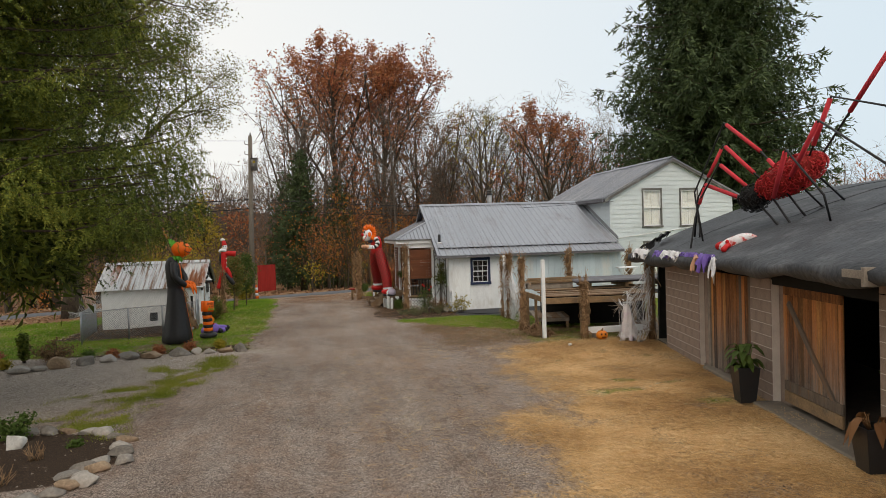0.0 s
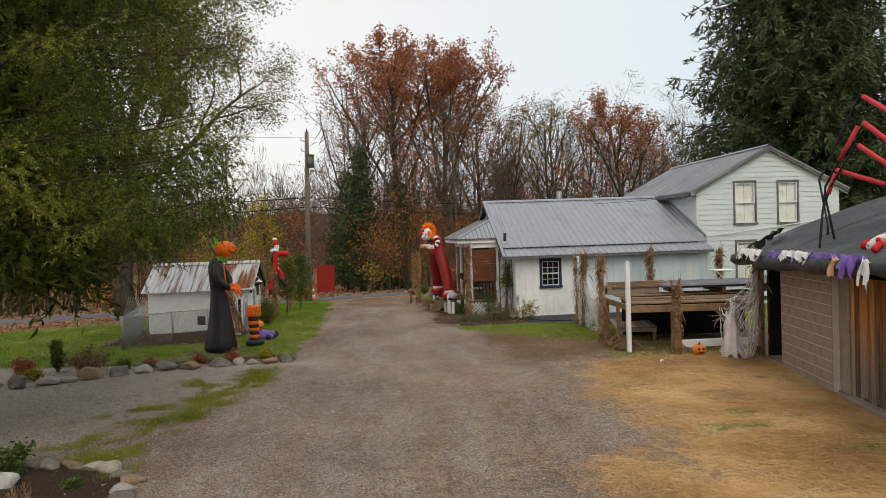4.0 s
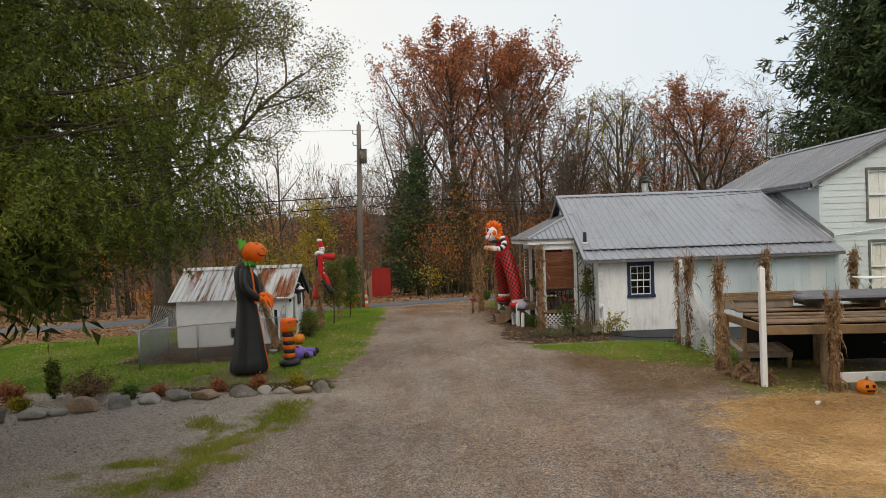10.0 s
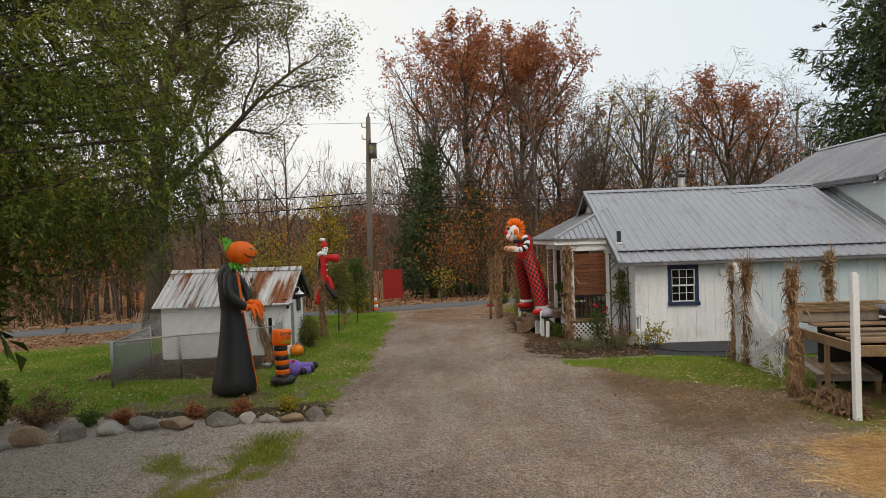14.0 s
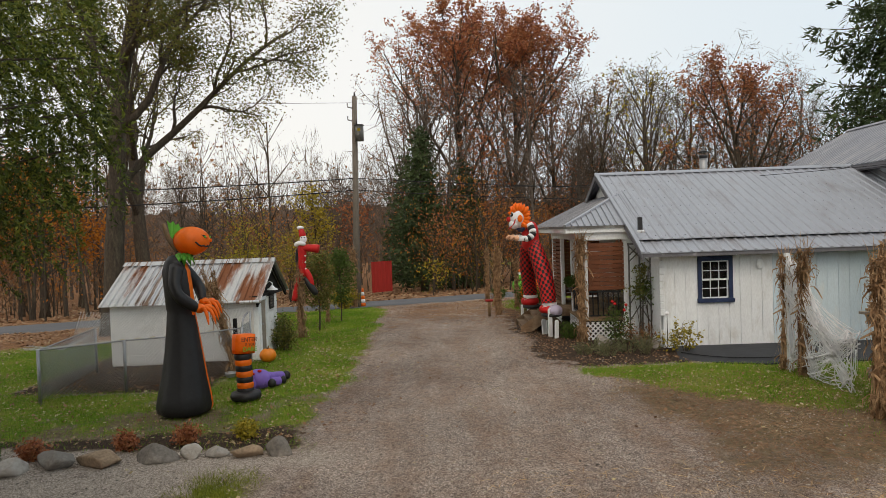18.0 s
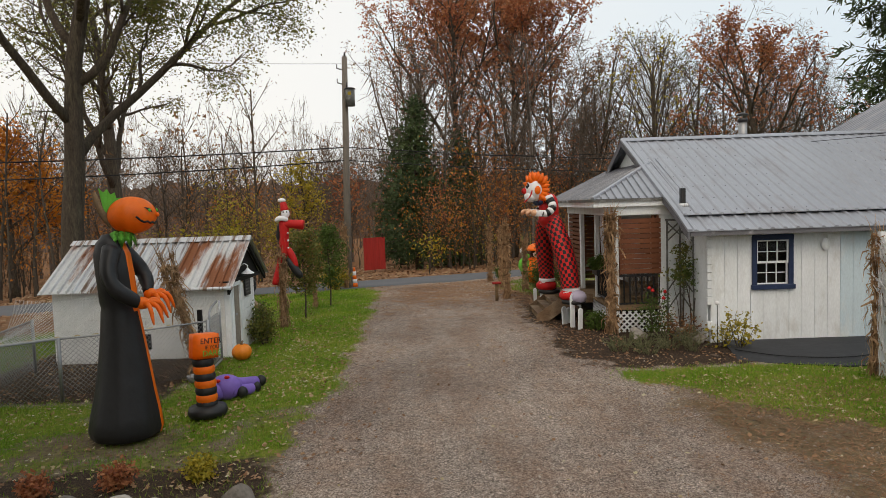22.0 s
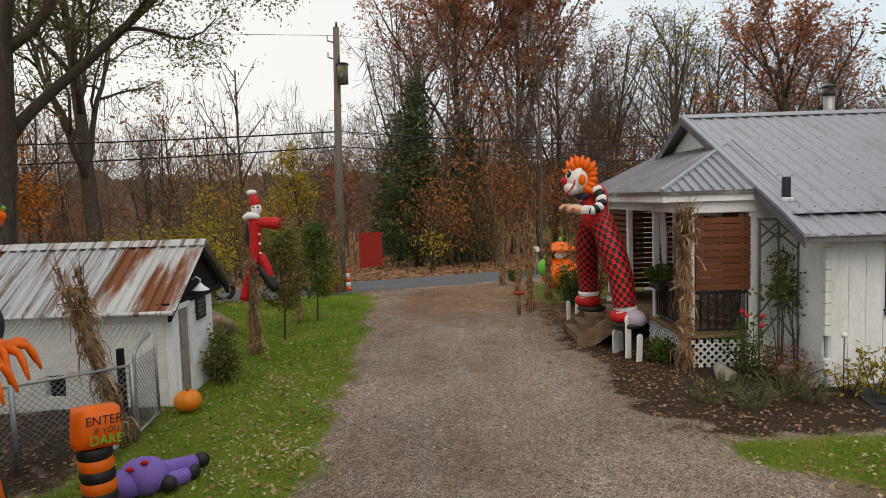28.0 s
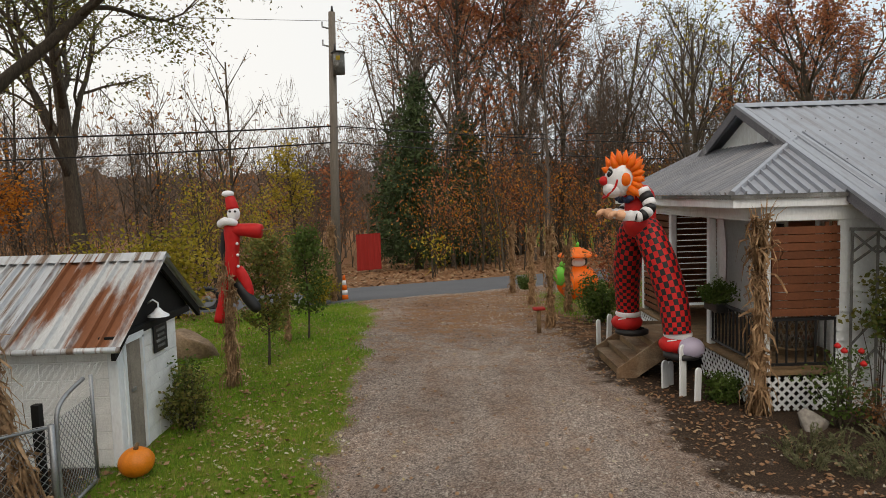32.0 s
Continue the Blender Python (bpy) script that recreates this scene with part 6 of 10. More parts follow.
box("corner_post", CX1 - 0.1, CX1 + 0.02, CY0 - 0.03, CY0 + 0.12, 0, CH, M_white, coop, "white corner post", bevel=0.01)
cd = empty("door", CX1 + 0.01, 26.43, 0.03)
cd.parent = coop
cd["label"] = "grey plank door standing shut"
for k in range(3):
    box("plank", -0.025, 0.005, k * 0.13, k * 0.13 + 0.124, 0, 1.33, M_woodgrey, cd)
box("jamb", -0.05, 0.03, -0.07, -0.01, 0, 1.36, M_white, cd)
box("jamb", -0.05, 0.03, 0.4, 0.45, 0, 1.36, M_white, cd)
box("header", -0.05, 0.03, -0.07, 0.45, 1.34, 1.42, M_white, cd)
box("latch", 0.005, 0.02, 0.1, 0.2, 0.75, 0.79, M_metal, cd)
# dark boarded gables and rafters
for xx in (CX1 - 0.14, CX0 + 0.04):
    v = [(xx, 26.15, 1.42), (xx, 28.5, 1.5), (xx, 27.47, 2.2)]
    v += [(a + 0.1, b, c) for a, b, c in v]
    link("gable", v, [(0, 2, 1), (3, 4, 5), (0, 1, 4, 3), (1, 2, 5, 4), (2, 0, 3, 5)], M_dark, coop, "near-black gable boards")
box("top_plate", CX1 - 0.16, CX1 + 0.03, 26.2, 28.4, 1.42, 1.5, M_dark, coop)
for (y0, z0, y1, z1) in ((26.12, 1.37, 27.49, 2.25), (28.72, 1.41, 27.49, 2.25)):
    v = []
    for xx in (-4.46, -4.41):
        v += [(xx, y0, z0), (xx, y1, z1), (xx, y1, z1 - 0.12), (xx, y0, z0 - 0.12)]
    link("verge_board", v, [(0, 1, 2, 3), (7, 6, 5, 4), (0, 4, 5, 1), (1, 5, 6, 2), (2, 6, 7, 3), (3, 7, 4, 0)], M_dark, coop)
npan = 6
for k in range(npan):
    a = -8.12 + (3.76) * k / npan
    b = -8.12 + (3.76) * (k + 1) / npan + 0.02
    mm = M_galv if k in (0, 4, 5) else M_galv_clean
    dz = 0.004 * (k % 2)
    rib_panel("roof_sheet", a, b, [(26.08 - 0.02 * (k % 2), 1.38 + dz), (27.49, 2.29 + dz)], mm, coop, pitch=0.155, rib=0.055, rw=0.02)
    rib_panel("roof_sheet", a, b, [(28.74, 1.43 + dz), (27.49, 2.29 + dz)], mm, coop, pitch=0.155, rib=0.055, rw=0.02)
tube("drip_roll", [(-5.5, 26.06, 1.385), (-4.34, 26.06, 1.385)], 0.035, M_galv_clean, coop, sides=8)
bm = bmesh.new()
for s in (-1, 1):
    vs = [bm.verts.new(p) for p in ((-8.14, 27.49, 2.345), (-4.34, 27.49, 2.345), (-4.34, 27.49 + s * 0.14, 2.25), (-8.14, 27.49 + s * 0.14, 2.25))]
    bm.faces.new(vs)
part("ridge_cap", bm, M_galv_clean, coop)
# sign board and lamp on the end wall
sb = empty("slate_sign", CX1 + 0.015, 27.38, 1.25, 0, "small black slate sign with pale lettering on the coop wall", "sign")
box("board", 0, 0.02, -0.2, 0.2, -0.17, 0.17, M_black, sb, bevel=0.005)
for k, (w_, zz) in enumerate(((0.26, 0.11), (0.2, 0.04), (0.28, -0.03), (0.22, -0.1))):
    box("letter_bar", 0.02, 0.023, -w_ / 2, w_ / 2, zz - 0.018, zz + 0.018, M_greytrim, sb)
bl = empty("barn_lamp", CX1 + 0.12, 27.15, 1.56, 0, "white enamel gooseneck lamp over the coop door", "lamp")
ms = Mesh()
ms.lathe((0, 0, 0), [(0.0, 0.13), (0.02, 0.125), (0.06, 0.06), (0.1, 0.03), (0.12, 0.0)], seg=18)
ms.link("shade", M_white, bl)
tube("gooseneck", [(0, 0, 0.1), (0, 0, 0.17), (-0.06, 0, 0.21), (-0.13, 0, 0.17)], 0.012, M_white, bl, sides=6)

# blocks of the barn's front piers, laid in running bond
bblk = {}


def barn_block(y0, y1, z):
    L = round(y1 - y0 - 0.006, 3)
    if L not in bblk:
        bm = bmesh.new()
        add_box(bm, 0.007, 0.02, 0, L, 0, 0.191, 0.002)
        o = part("block", bm, M_block, barn)
        bblk[L] = o
    else:
        o = reuse(bblk[L], "block", Matrix(), barn)
    o.matrix_basis = pose(0.0, y0, z)


for a, b in ((-2.5, -0.2), (-5.85, -5.05), (-12.6, -8.75)):
    for r in range(12 if b < -5 else 11):
        z = -0.08 + r * 0.203
        y = b - (0.4 if r % 2 == 0 else 0.2)
        top = b
        while top > a + 0.03:
            barn_block(max(y, a), top, z)
            top, y = y, y - 0.4

# ---- porch ----
porch = tagged(new("porch"), "covered wooden porch with lattice skirt, cedar slats and black railing", "porch")
PX0, PX1, PY0, PY1, PZ = 3.33, 4.34, 27.4, 32.5, 0.53
PXW = 4.86   # the house wall behind the porch
y = PY0 - 0.04
while y < PY1:
    box("floor_board", PX0 - 0.05, PXW if y > 27.6 else PX1, y, y + 0.135, PZ - 0.035, PZ, M_wood, porch)
    y += 0.142
box("floor_joist", PX0 + 0.04, PX0 + 0.08, PY0 + 0.04, PY1, PZ - 0.17, PZ - 0.04, M_dark, porch)
# near-black panels behind the lattice stand in for shade below the floor
box("under_porch", PX0 + 0.25, PX0 + 0.27, PY0 + 0.3, PY1, -0.05, PZ - 0.04, M_dark, porch)
box("under_porch", PX0 + 0.25, PXW, PY0 + 0.28, PY0 + 0.3, -0.05, PZ - 0.04, M_dark, porch)


def lattice(parent, at, along, length, height, material, pitch=0.125, w=0.035, lift=0.004):
    """Two crossed layers of diagonal laths in a rectangle; rounded tops are left ragged."""
    along = Vector(along)
    out = Vector((along.y, -along.x, 0))
    for layer, sg in ((0, 1), (1, -1)):
        s = -height
        while s < length + height:
            # the lath from (s, 0) to (s + sg*height, height), clipped
            pts = []
            for zz in (0.0, height):
                pts.append((s + (zz if sg > 0 else height - zz), zz))
            (a0, z0), (a1, z1) = pts
            if max(a0, a1) > 0 and min(a0, a1) < length:
                def clip(a, z, oa, oz):
                    if a < 0:
                        k = (0 - a) / (oa - a)
                        return 0.0, z + (oz - z) * k
                    if a > length:
                        k = (length - a) / (oa - a)
                        return length, z + (oz - z) * k
                    return a, z
                p, q = clip(a0, z0, a1, z1), clip(a1, z1, a0, z0)
                if math.hypot(q[0] - p[0], q[1] - p[1]) > 0.06:
                    d = Vector((q[0] - p[0], q[1] - p[1]))
                    d.normalize()
                    nrm = Vector((-d.y, d.x)) * w / 2
                    v = []
                    for dep in (layer * 0.008, layer * 0.008 + 0.007):
                        for (aa, zz), sgn in ((p, 1), (q, 1), (q, -1), (p, -1)):
                            P = Vector(at) + along * (aa + nrm.x * sgn) + Vector((0, 0, zz + nrm.y * sgn)) + out * (dep + lift)
                            v.append(P)
                    link("lath", v, [(0, 1, 2, 3), (7, 6, 5, 4), (0, 4, 5, 1), (1, 5, 6, 2), (2, 6, 7, 3), (3, 7, 4, 0)], material, parent)
            s += pitch


skirt = new("lattice_skirt")
skirt.parent = porch
skirt["label"] = "white diagonal lattice skirt"
lattice(skirt, (PX0, PY0, 0.02), (1, 0, 0), PX1 - PX0, 0.44, M_white)
lattice(skirt, (PX0, 29.3, 0.02), (0, -1, 0), 29.3 - PY0, 0.44, M_white)
lattice(skirt, (PX0, PY1, 0.02), (0, -1, 0), PY1 - 30.75, 0.44, M_white)
# a clapboarded return joins the porch front to the house corner
ret = new("return_wall")
ret.parent = porch
ret["label"] = "white clapboard return beside the slats"
box("core", PX1 + 0.01, WX0 - 0.002, 27.45, 27.58, -0.05, 2.62, M_white, ret)
z = 0.0
while z < 2.5:
    v = [(PX1, 27.425, z), (WX0 - 0.004, 27.425, z), (WX0 - 0.004, 27.443, z + 0.128), (PX1, 27.443, z + 0.128), (PX1, 27.449, z), (WX0 - 0.004, 27.449, z), (WX0 - 0.004, 27.449, z + 0.128), (PX1, 27.449, z + 0.128)]
    link("clapboard", v, [(0, 1, 2, 3), (4, 7, 6, 5), (0, 4, 5, 1), (2, 6, 7, 3), (0, 3, 7, 4), (1, 5, 6, 2)], M_white, ret)
    z += 0.13
for yy in (PY0 + 0.06, 29.15, 30.85, PY1 - 0.06):
    box("post", PX0 + 0.02, PX0 + 0.13, yy - 0.055, yy + 0.055, PZ, 2.62, M_white, porch, "white porch post", bevel=0.012)
box("beam", PX0 - 0.0, PX0 + 0.16, PY0, PY1, 2.5, 2.72, M_white, porch, bevel=0.01)
box("beam", PX0 + 0.16, WX0 - 0.03, PY0, PY0 + 0.16, 2.5, 2.72, M_white, porch, bevel=0.01)
box("porch_ceiling", PX0, WX0 - 0.03, PY0 + 0.16, PY1, 2.68, 2.72, M_woodgrey, porch)
EX, EY, EZ, SL = 2.9, 27.3, 2.86, 0.465
box("fascia", EX + 0.02, EX + 0.06, EY, PY1 + 0.4, EZ - 0.17, EZ - 0.02, M_white, porch, "white fascia")
box("fascia", EX + 0.06, 4.4, EY + 0.02, EY + 0.06, EZ - 0.17, EZ - 0.02, M_white, porch, "white fascia")
box("gutter_edge", EX - 0.02, EX + 0.02, EY - 0.01, PY1 + 0.4, EZ - 0.06, EZ - 0.005, M_greytrim, porch)
box("gutter_edge", EX + 0.02, 4.4, EY - 0.02, EY + 0.02, EZ - 0.06, EZ - 0.005, M_greytrim, porch)
box("soffit", EX + 0.06, PX0 + 0.02, EY + 0.06, PY1 + 0.4, EZ - 0.165, EZ - 0.15, M_woodgrey, porch)
box("soffit", PX0, 4.5, EY + 0.06, PY0 + 0.02, EZ - 0.165, EZ - 0.15, M_woodgrey, porch)
# hipped metal roof: sheets between ribs, cut along the hip
XT = 4.86


def roof_strip(p, q, r, s, name="roof_sheet", material=None):
    """A sheet with a rib along its p-s edge: four corners, eave p, q and top r, s."""
    p, q, r, s = map(Vector, (p, q, r, s))
    n = (q - p).cross(s - p) if (s - p).length > 1e-4 else Vector((0, 0, 1))
    n = n.normalized() * (1 if n.z > 0 else -1) if n.length else Vector((0, 0, 1))
    t = (q - p).normalized()
    v = [p, q, r, s]
    f = [(0, 1, 2, 3)]
    if (s - p).length > 0.05:
        a, b = p + t * 0.035, s + t * 0.035
        v += [p, p + n * 0.045 + t * 0.01, p + n * 0.045 + t * 0.028, a, s, s + n * 0.045 + t * 0.01, s + n * 0.045 + t * 0.028, b]
        f += [(4, 5, 9, 8), (5, 6, 10, 9), (6, 7, 11, 10), (4, 7, 6, 5)]
    link(name, v, f, material or M_roofmetal, porch)


st = 0.16
y = EY
while y < PY1 + 0.4:
    y1 = min(y + st, PY1 + 0.45)
    top0, top1 = min(XT, EX + (y - EY)), min(XT, EX + (y1 - EY))
    # west sheets take the darker metal: this slope's shade is put into colour
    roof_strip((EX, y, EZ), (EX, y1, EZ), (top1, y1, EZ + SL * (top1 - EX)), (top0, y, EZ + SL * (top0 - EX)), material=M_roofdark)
    y = y1
x = EX
while x < XT - 0.01:
    x1 = min(x + st, XT)
    t0, t1 = EY + (x - EX), EY + (x1 - EX)
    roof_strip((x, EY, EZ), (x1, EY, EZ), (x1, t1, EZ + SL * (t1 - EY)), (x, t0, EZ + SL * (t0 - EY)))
    x = x1
tube("hip_cap", [(EX, EY, EZ + 0.01), (XT - 0.25, EY + XT - EX - 0.25, EZ + SL * (XT - EX - 0.25) + 0.012)], 0.045, M_roofmetal, porch, "pale hip capping", sides=6, smooth=False)
# railings
for (ax_, ay, bx, by) in ((PX0 + 0.07, PY0 + 0.12, PX0 + 0.07, 29.2), (PX0 + 0.12, PY0 + 0.07, PX1, PY0 + 0.07), (PX0 + 0.07, 30.9, PX0 + 0.07, PY1)):
    rail = new("railing")
    rail.parent = porch
    rail["label"] = "black painted railing"
    L = math.hypot(bx - ax_, by - ay)
    ux, uy = (bx - ax_) / L, (by - ay) / L
    for zz, hh in ((PZ + 0.08, 0.05), (PZ + 0.68, 0.06)):
        tube("rail", [(ax_, ay, zz), (bx, by, zz)], hh / 2, M_black, rail, sides=4, smooth=False)
    k = int(L / 0.115)
    for i in range(k + 1):
        s = L * i / k
        tube("baluster", [(ax_ + ux * s, ay + uy * s, PZ + 0.06), (ax_ + ux * s, ay + uy * s, PZ + 0.69)], 0.016, M_black, rail, sides=4, smooth=False)
# slatted privacy panels
panel = new("slat_panel")
panel.parent = porch
panel["label"] = "stained cedar slat panel"
for i in range(11):
    z = 1.26 + i * 0.107
    sag = 0.004 * math.sin(i * 2.1)
    box("slat", PX0 + 0.15, PX1 + 0.02, PY0 + 0.02 + sag, PY0 + 0.04 + sag, z, z + 0.096, M_slat, panel)
for xx in (PX0 + 0.15, PX0 + 0.85, PX1 - 0.06):
    box("batten", xx, xx + 0.05, PY0 + 0.045, PY0 + 0.07, 1.24, 2.48, M_slat, panel)
panel2 = new("slat_panel")
panel2.parent = porch
panel2["label"] = "dark stained slat screen"
for i in range(16):
    z = 0.62 + i * 0.118
    box("slat", PX0 + 0.03, PX0 + 0.05, 30.9, PY1 - 0.1, z, z + 0.085, M_slat, panel2)
    box("slat", PX0 + 0.1, PXW, PY1 - 0.08, PY1 - 0.06, z, z + 0.1, M_slat, panel2)
# steps
steps = tagged(new("porch_steps"), "short flight of grey wooden steps up to the porch", "steps")
for yy in (29.2, 30.7):
    v = []
    for d in (0, 0.04):
        v += [(1.93, yy + d, -0.02), (2.22, yy + d, -0.02), (2.85, yy + d, 0.4), (3.3, yy + d, 0.4), (3.3, yy + d, 0.6), (2.6, yy + d, 0.6), (1.93, yy + d, 0.14)]
    n = 7
    link("stringer", v, [tuple(range(n)), tuple(range(2 * n - 1, n - 1, -1))] + [(i, i + n, (i + 1) % n + n, (i + 1) % n) for i in range(n)], M_deckwood, steps)
for i in range(4):
    x0 = 2.0 + i * 0.19
    z = 0.12 + i * 0.13
    box("tread", x0 - 0.03, x0 + 0.2 if i < 3 else 3.27, 29.25, 30.69, z, z + 0.035, M_deckwood, steps, bevel=0.006)
    box("riser", x0 + 0.0, x0 + 0.02, 29.26, 30.68, z - 0.13, z, M_wood, steps)
# things on the porch
cur = tagged(new("porch_curtain"), "white cloth curtain gathered at a porch post", "curtain")
v, f = [], []
for j in range(15):
    z = 2.48 - 1.25 * j / 14
    wd = 0.10 + 0.05 * math.sin(j * 0.35)
    for i in range(13):
        u = i / 12 - 0.5
        v.append((PX0 + 0.16 + 0.03 * math.sin(i * 2.2), 29.02 - 0.01 * j + u * 2 * wd + 0.0 * j, z))
for j in range(14):
    for i in range(12):
        a = j * 13 + i
        f.append((a, a + 1, a + 14, a + 13))
link("cloth", v, f, M_whitefab, cur, smooth=True)
tube("tie", [(PX0 + 0.1, 29.15, 2.49), (PX0 + 0.1, 28.85, 2.49)], 0.012, M_whitefab, cur, sides=5)
dr = tagged(new("house_door"), "dark brown wooden house door on the porch", "door")
dr.matrix_basis = pose(WX0 - 0.03, 28.75, PZ)
box("door_leaf", -0.03, 0.0, 0.06, 0.86, 0.02, 1.98, M_slat, dr, "dark brown leaf", bevel=0.008)
for z0, z1 in ((0.15, 0.85), (1.0, 1.85)):
    box("door_panel", -0.042, -0.028, 0.16, 0.76, z0, z1, M_slat, dr, bevel=0.006)
for a in ((-0.045, 0.0, 0.0, 0.06, 0, 2.05), (-0.045, 0.0, 0.86, 0.92, 0, 2.05), (-0.045, 0.0, 0.06, 0.86, 1.985, 2.05)):
    box("door_casing", *a, M_white, dr)
tube("door_knob", [(-0.05, 0.14, 0.95), (-0.09, 0.14, 0.95)], [0.012, 0.03], M_metal, dr, sides=8)
pq = tagged(new("framed_notice"), "framed notice board with faded lines of writing", "sign")
pq.matrix_basis = pose(WX0 - 0.035, 30.15, 1.9)
box("backing", -0.015, 0.0, -0.33, 0.33, -0.4, 0.4, M_greytrim, pq)
for a in ((-0.03, 0.0, -0.36, -0.31, -0.43, 0.43), (-0.03, 0.0, 0.31, 0.36, -0.43, 0.43), (-0.03, 0.0, -0.31, 0.31, 0.38, 0.43), (-0.03, 0.0, -0.31, 0.31, -0.43, -0.38)):
    box("rail", *a, M_black, pq)
for k in range(7):
    w_ = 0.22 - 0.03 * (k % 3)
    box("letter_bar", -0.018, -0.015, -w_, w_, 0.27 - k * 0.09 - (0.03 if k == 0 else 0.012), 0.27 - k * 0.09 + 0.012, M_fascia, pq)
# wicker tub chair: an open weave of canes
wk = tagged(new("wicker_chair"), "round wicker tub chair on the porch floor", "chair")
wk.matrix_basis = pose(4.25, 28.35, PZ)
ms = Mesh()
for i in range(26):
    a0 = 2 * math.pi * i / 26
    for sg in (-1, 1):
        ms.tube([(0.34 * (0.8 + 0.25 * k / 5) * math.cos(a0 + sg * 0.16 * k), 0.34 * (0.8 + 0.25 * k / 5) * math.sin(a0 + sg * 0.16 * k), 0.12 + 0.11 * k) for k in range(6)], 0.009, 4)
ms.link("weave", M_woodgrey, wk)
for z, r in ((0.12, 0.28), (0.4, 0.31), (0.68, 0.36)):
    tube("hoop", [(r * math.cos(2 * math.pi * k / 24), r * math.sin(2 * math.pi * k / 24), z) for k in range(25)], 0.018, M_wood, wk, sides=5)
for k in range(4):
    a = 0.8 + 1.57 * k
    tube("leg", [(0.24 * math.cos(a), 0.24 * math.sin(a), 0), (0.26 * math.cos(a), 0.26 * math.sin(a), 0.14)], 0.02, M_wood, wk, sides=6)
ms = Mesh()
ms.ball((0, 0, 0.36), (0.29, 0.29, 0.07))
ms.link("cushion", M_corn, wk)

# ---- holiday figures ----
def smooth_path(pts, n):
    """Points along a smooth curve through pts."""
    pts = [Vector(p) for p in pts]
    out = []
    m = len(pts) - 1
    for k in range(n + 1):
        t = m * k / n
        i = min(int(t), m - 1)
        u = t - i
        p0, p1, p2, p3 = pts[max(i - 1, 0)], pts[i], pts[i + 1], pts[min(i + 2, m)]
        out.append(0.5 * ((2 * p1) + (p2 - p0) * u + (2 * p0 - 5 * p1 + 4 * p2 - p3) * u * u + (3 * p1 - p0 - 3 * p2 + p3) * u ** 3))
    return out


def chequered(ms, pts, radii, around, rows, mi_a, mi_b):
    """A tube covered in alternating squares."""
    path = smooth_path(pts, rows)
    rr = [float(np.interp(k / rows, np.linspace(0, 1, len(radii)), radii)) for k in range(rows + 1)]
    base = len(ms.v)
    side = Vector((1, 0, 0))
    for i, p in enumerate(path):
        d = (path[min(i + 1, rows)] - path[max(i - 1, 0)]).normalized()
        side = (side - d * side.dot(d)).normalized()
        up = d.cross(side)
        for k in range(around):
            a = 2 * math.pi * k / around
            ms.v.append(tuple(p + (side * math.cos(a) + up * math.sin(a)) * rr[i]))
    for j in range(rows):
        for k in range(around):
            k1 = (k + 1) % around
            ms.f.append((base + j * around + k, base + j * around + k1, base + (j + 1) * around + k1, base + (j + 1) * around + k))
            ms.m.append(mi_a if (j + k) % 2 else mi_b)


def finger_glove(ms, at, toward, size, mi, spread=0.5, claw=1.0, down=0.3):
    """A stuffed glove: a palm and four long fingers."""
    at, toward = Vector(at), Vector(toward).normalized()
    ms.ball(at, (size, size, size * 0.8), mi, 10, 7)
    side = toward.cross(Vector((0, 0, 1))).normalized()
    for k in range(4):
        d = (toward + side * spread * (k - 1.5) * 0.7 + Vector((0, 0, 0.35 - 0.1 * k))).normalized()
        tip = at + d * size * 2.4 * claw + Vector((0, 0, -down * size * 2))
        ms.tube(smooth_path([at + d * size * 0.5, at + d * size * 1.7 * claw + Vector((0, 0, 0.15 * size)), tip], 6), [size * 0.36] * 3 + [size * 0.32, size * 0.3, size * 0.22, size * 0.1], 7, mi)


# tall pumpkin-headed figure on the lawn
rp = Mesh()
mats_r = [M_blackfab, M_orange, M_green, M_wood, M_black, M_leafyellow]
seg = 40
profz = [(0.0, 0.42), (0.03, 0.5), (0.12, 0.53), (0.3, 0.5), (0.6, 0.43), (1.0, 0.36), (1.4, 0.3), (1.62, 0.27), (1.68, 0.255), (1.74, 0.27), (2.1, 0.27), (2.35, 0.26), (2.5, 0.2), (2.6, 0.1), (2.62, 0.0)]
v, f, mi = [], [], []
for i, (z, r) in enumerate(profz):
    for k in range(seg):
        a = 2 * math.pi * k / seg
        rr = r * (1 + 0.03 * math.sin(9 * a) * (z < 1.6) * (1 - z / 1.7))
        v.append((rr * 0.95 * math.cos(a) + 0.06 * math.sin(z * 1.2) - 0.03 * z, rr * math.sin(a), z))
rp.add(v, [(i * seg + k, i * seg + (k + 1) % seg, (i + 1) * seg + (k + 1) % seg, (i + 1) * seg + k) for i in range(len(profz) - 1) for k in range(seg)], 0)
for i in range(len(profz) - 1):
    for k in range(seg):
        a = 2 * math.pi * (k + 0.5) / seg
        a = (a + math.pi) % (2 * math.pi) - math.pi
        wid = 0.28 if profz[i][0] < 1.6 else 0.55
        if profz[i][0] < 2.5 and abs(a + 0.42) < wid:
            rp.m[i * seg + k] = 1
HC = Vector((0.24, -0.03, 2.84))
rp.ball(HC, (0.34, 0.29, 0.24), 1, 40, 16, squash=lambda p, th, ph: 1 - 0.035 * (1 - abs(math.cos(4.5 * ph))) ** 2)
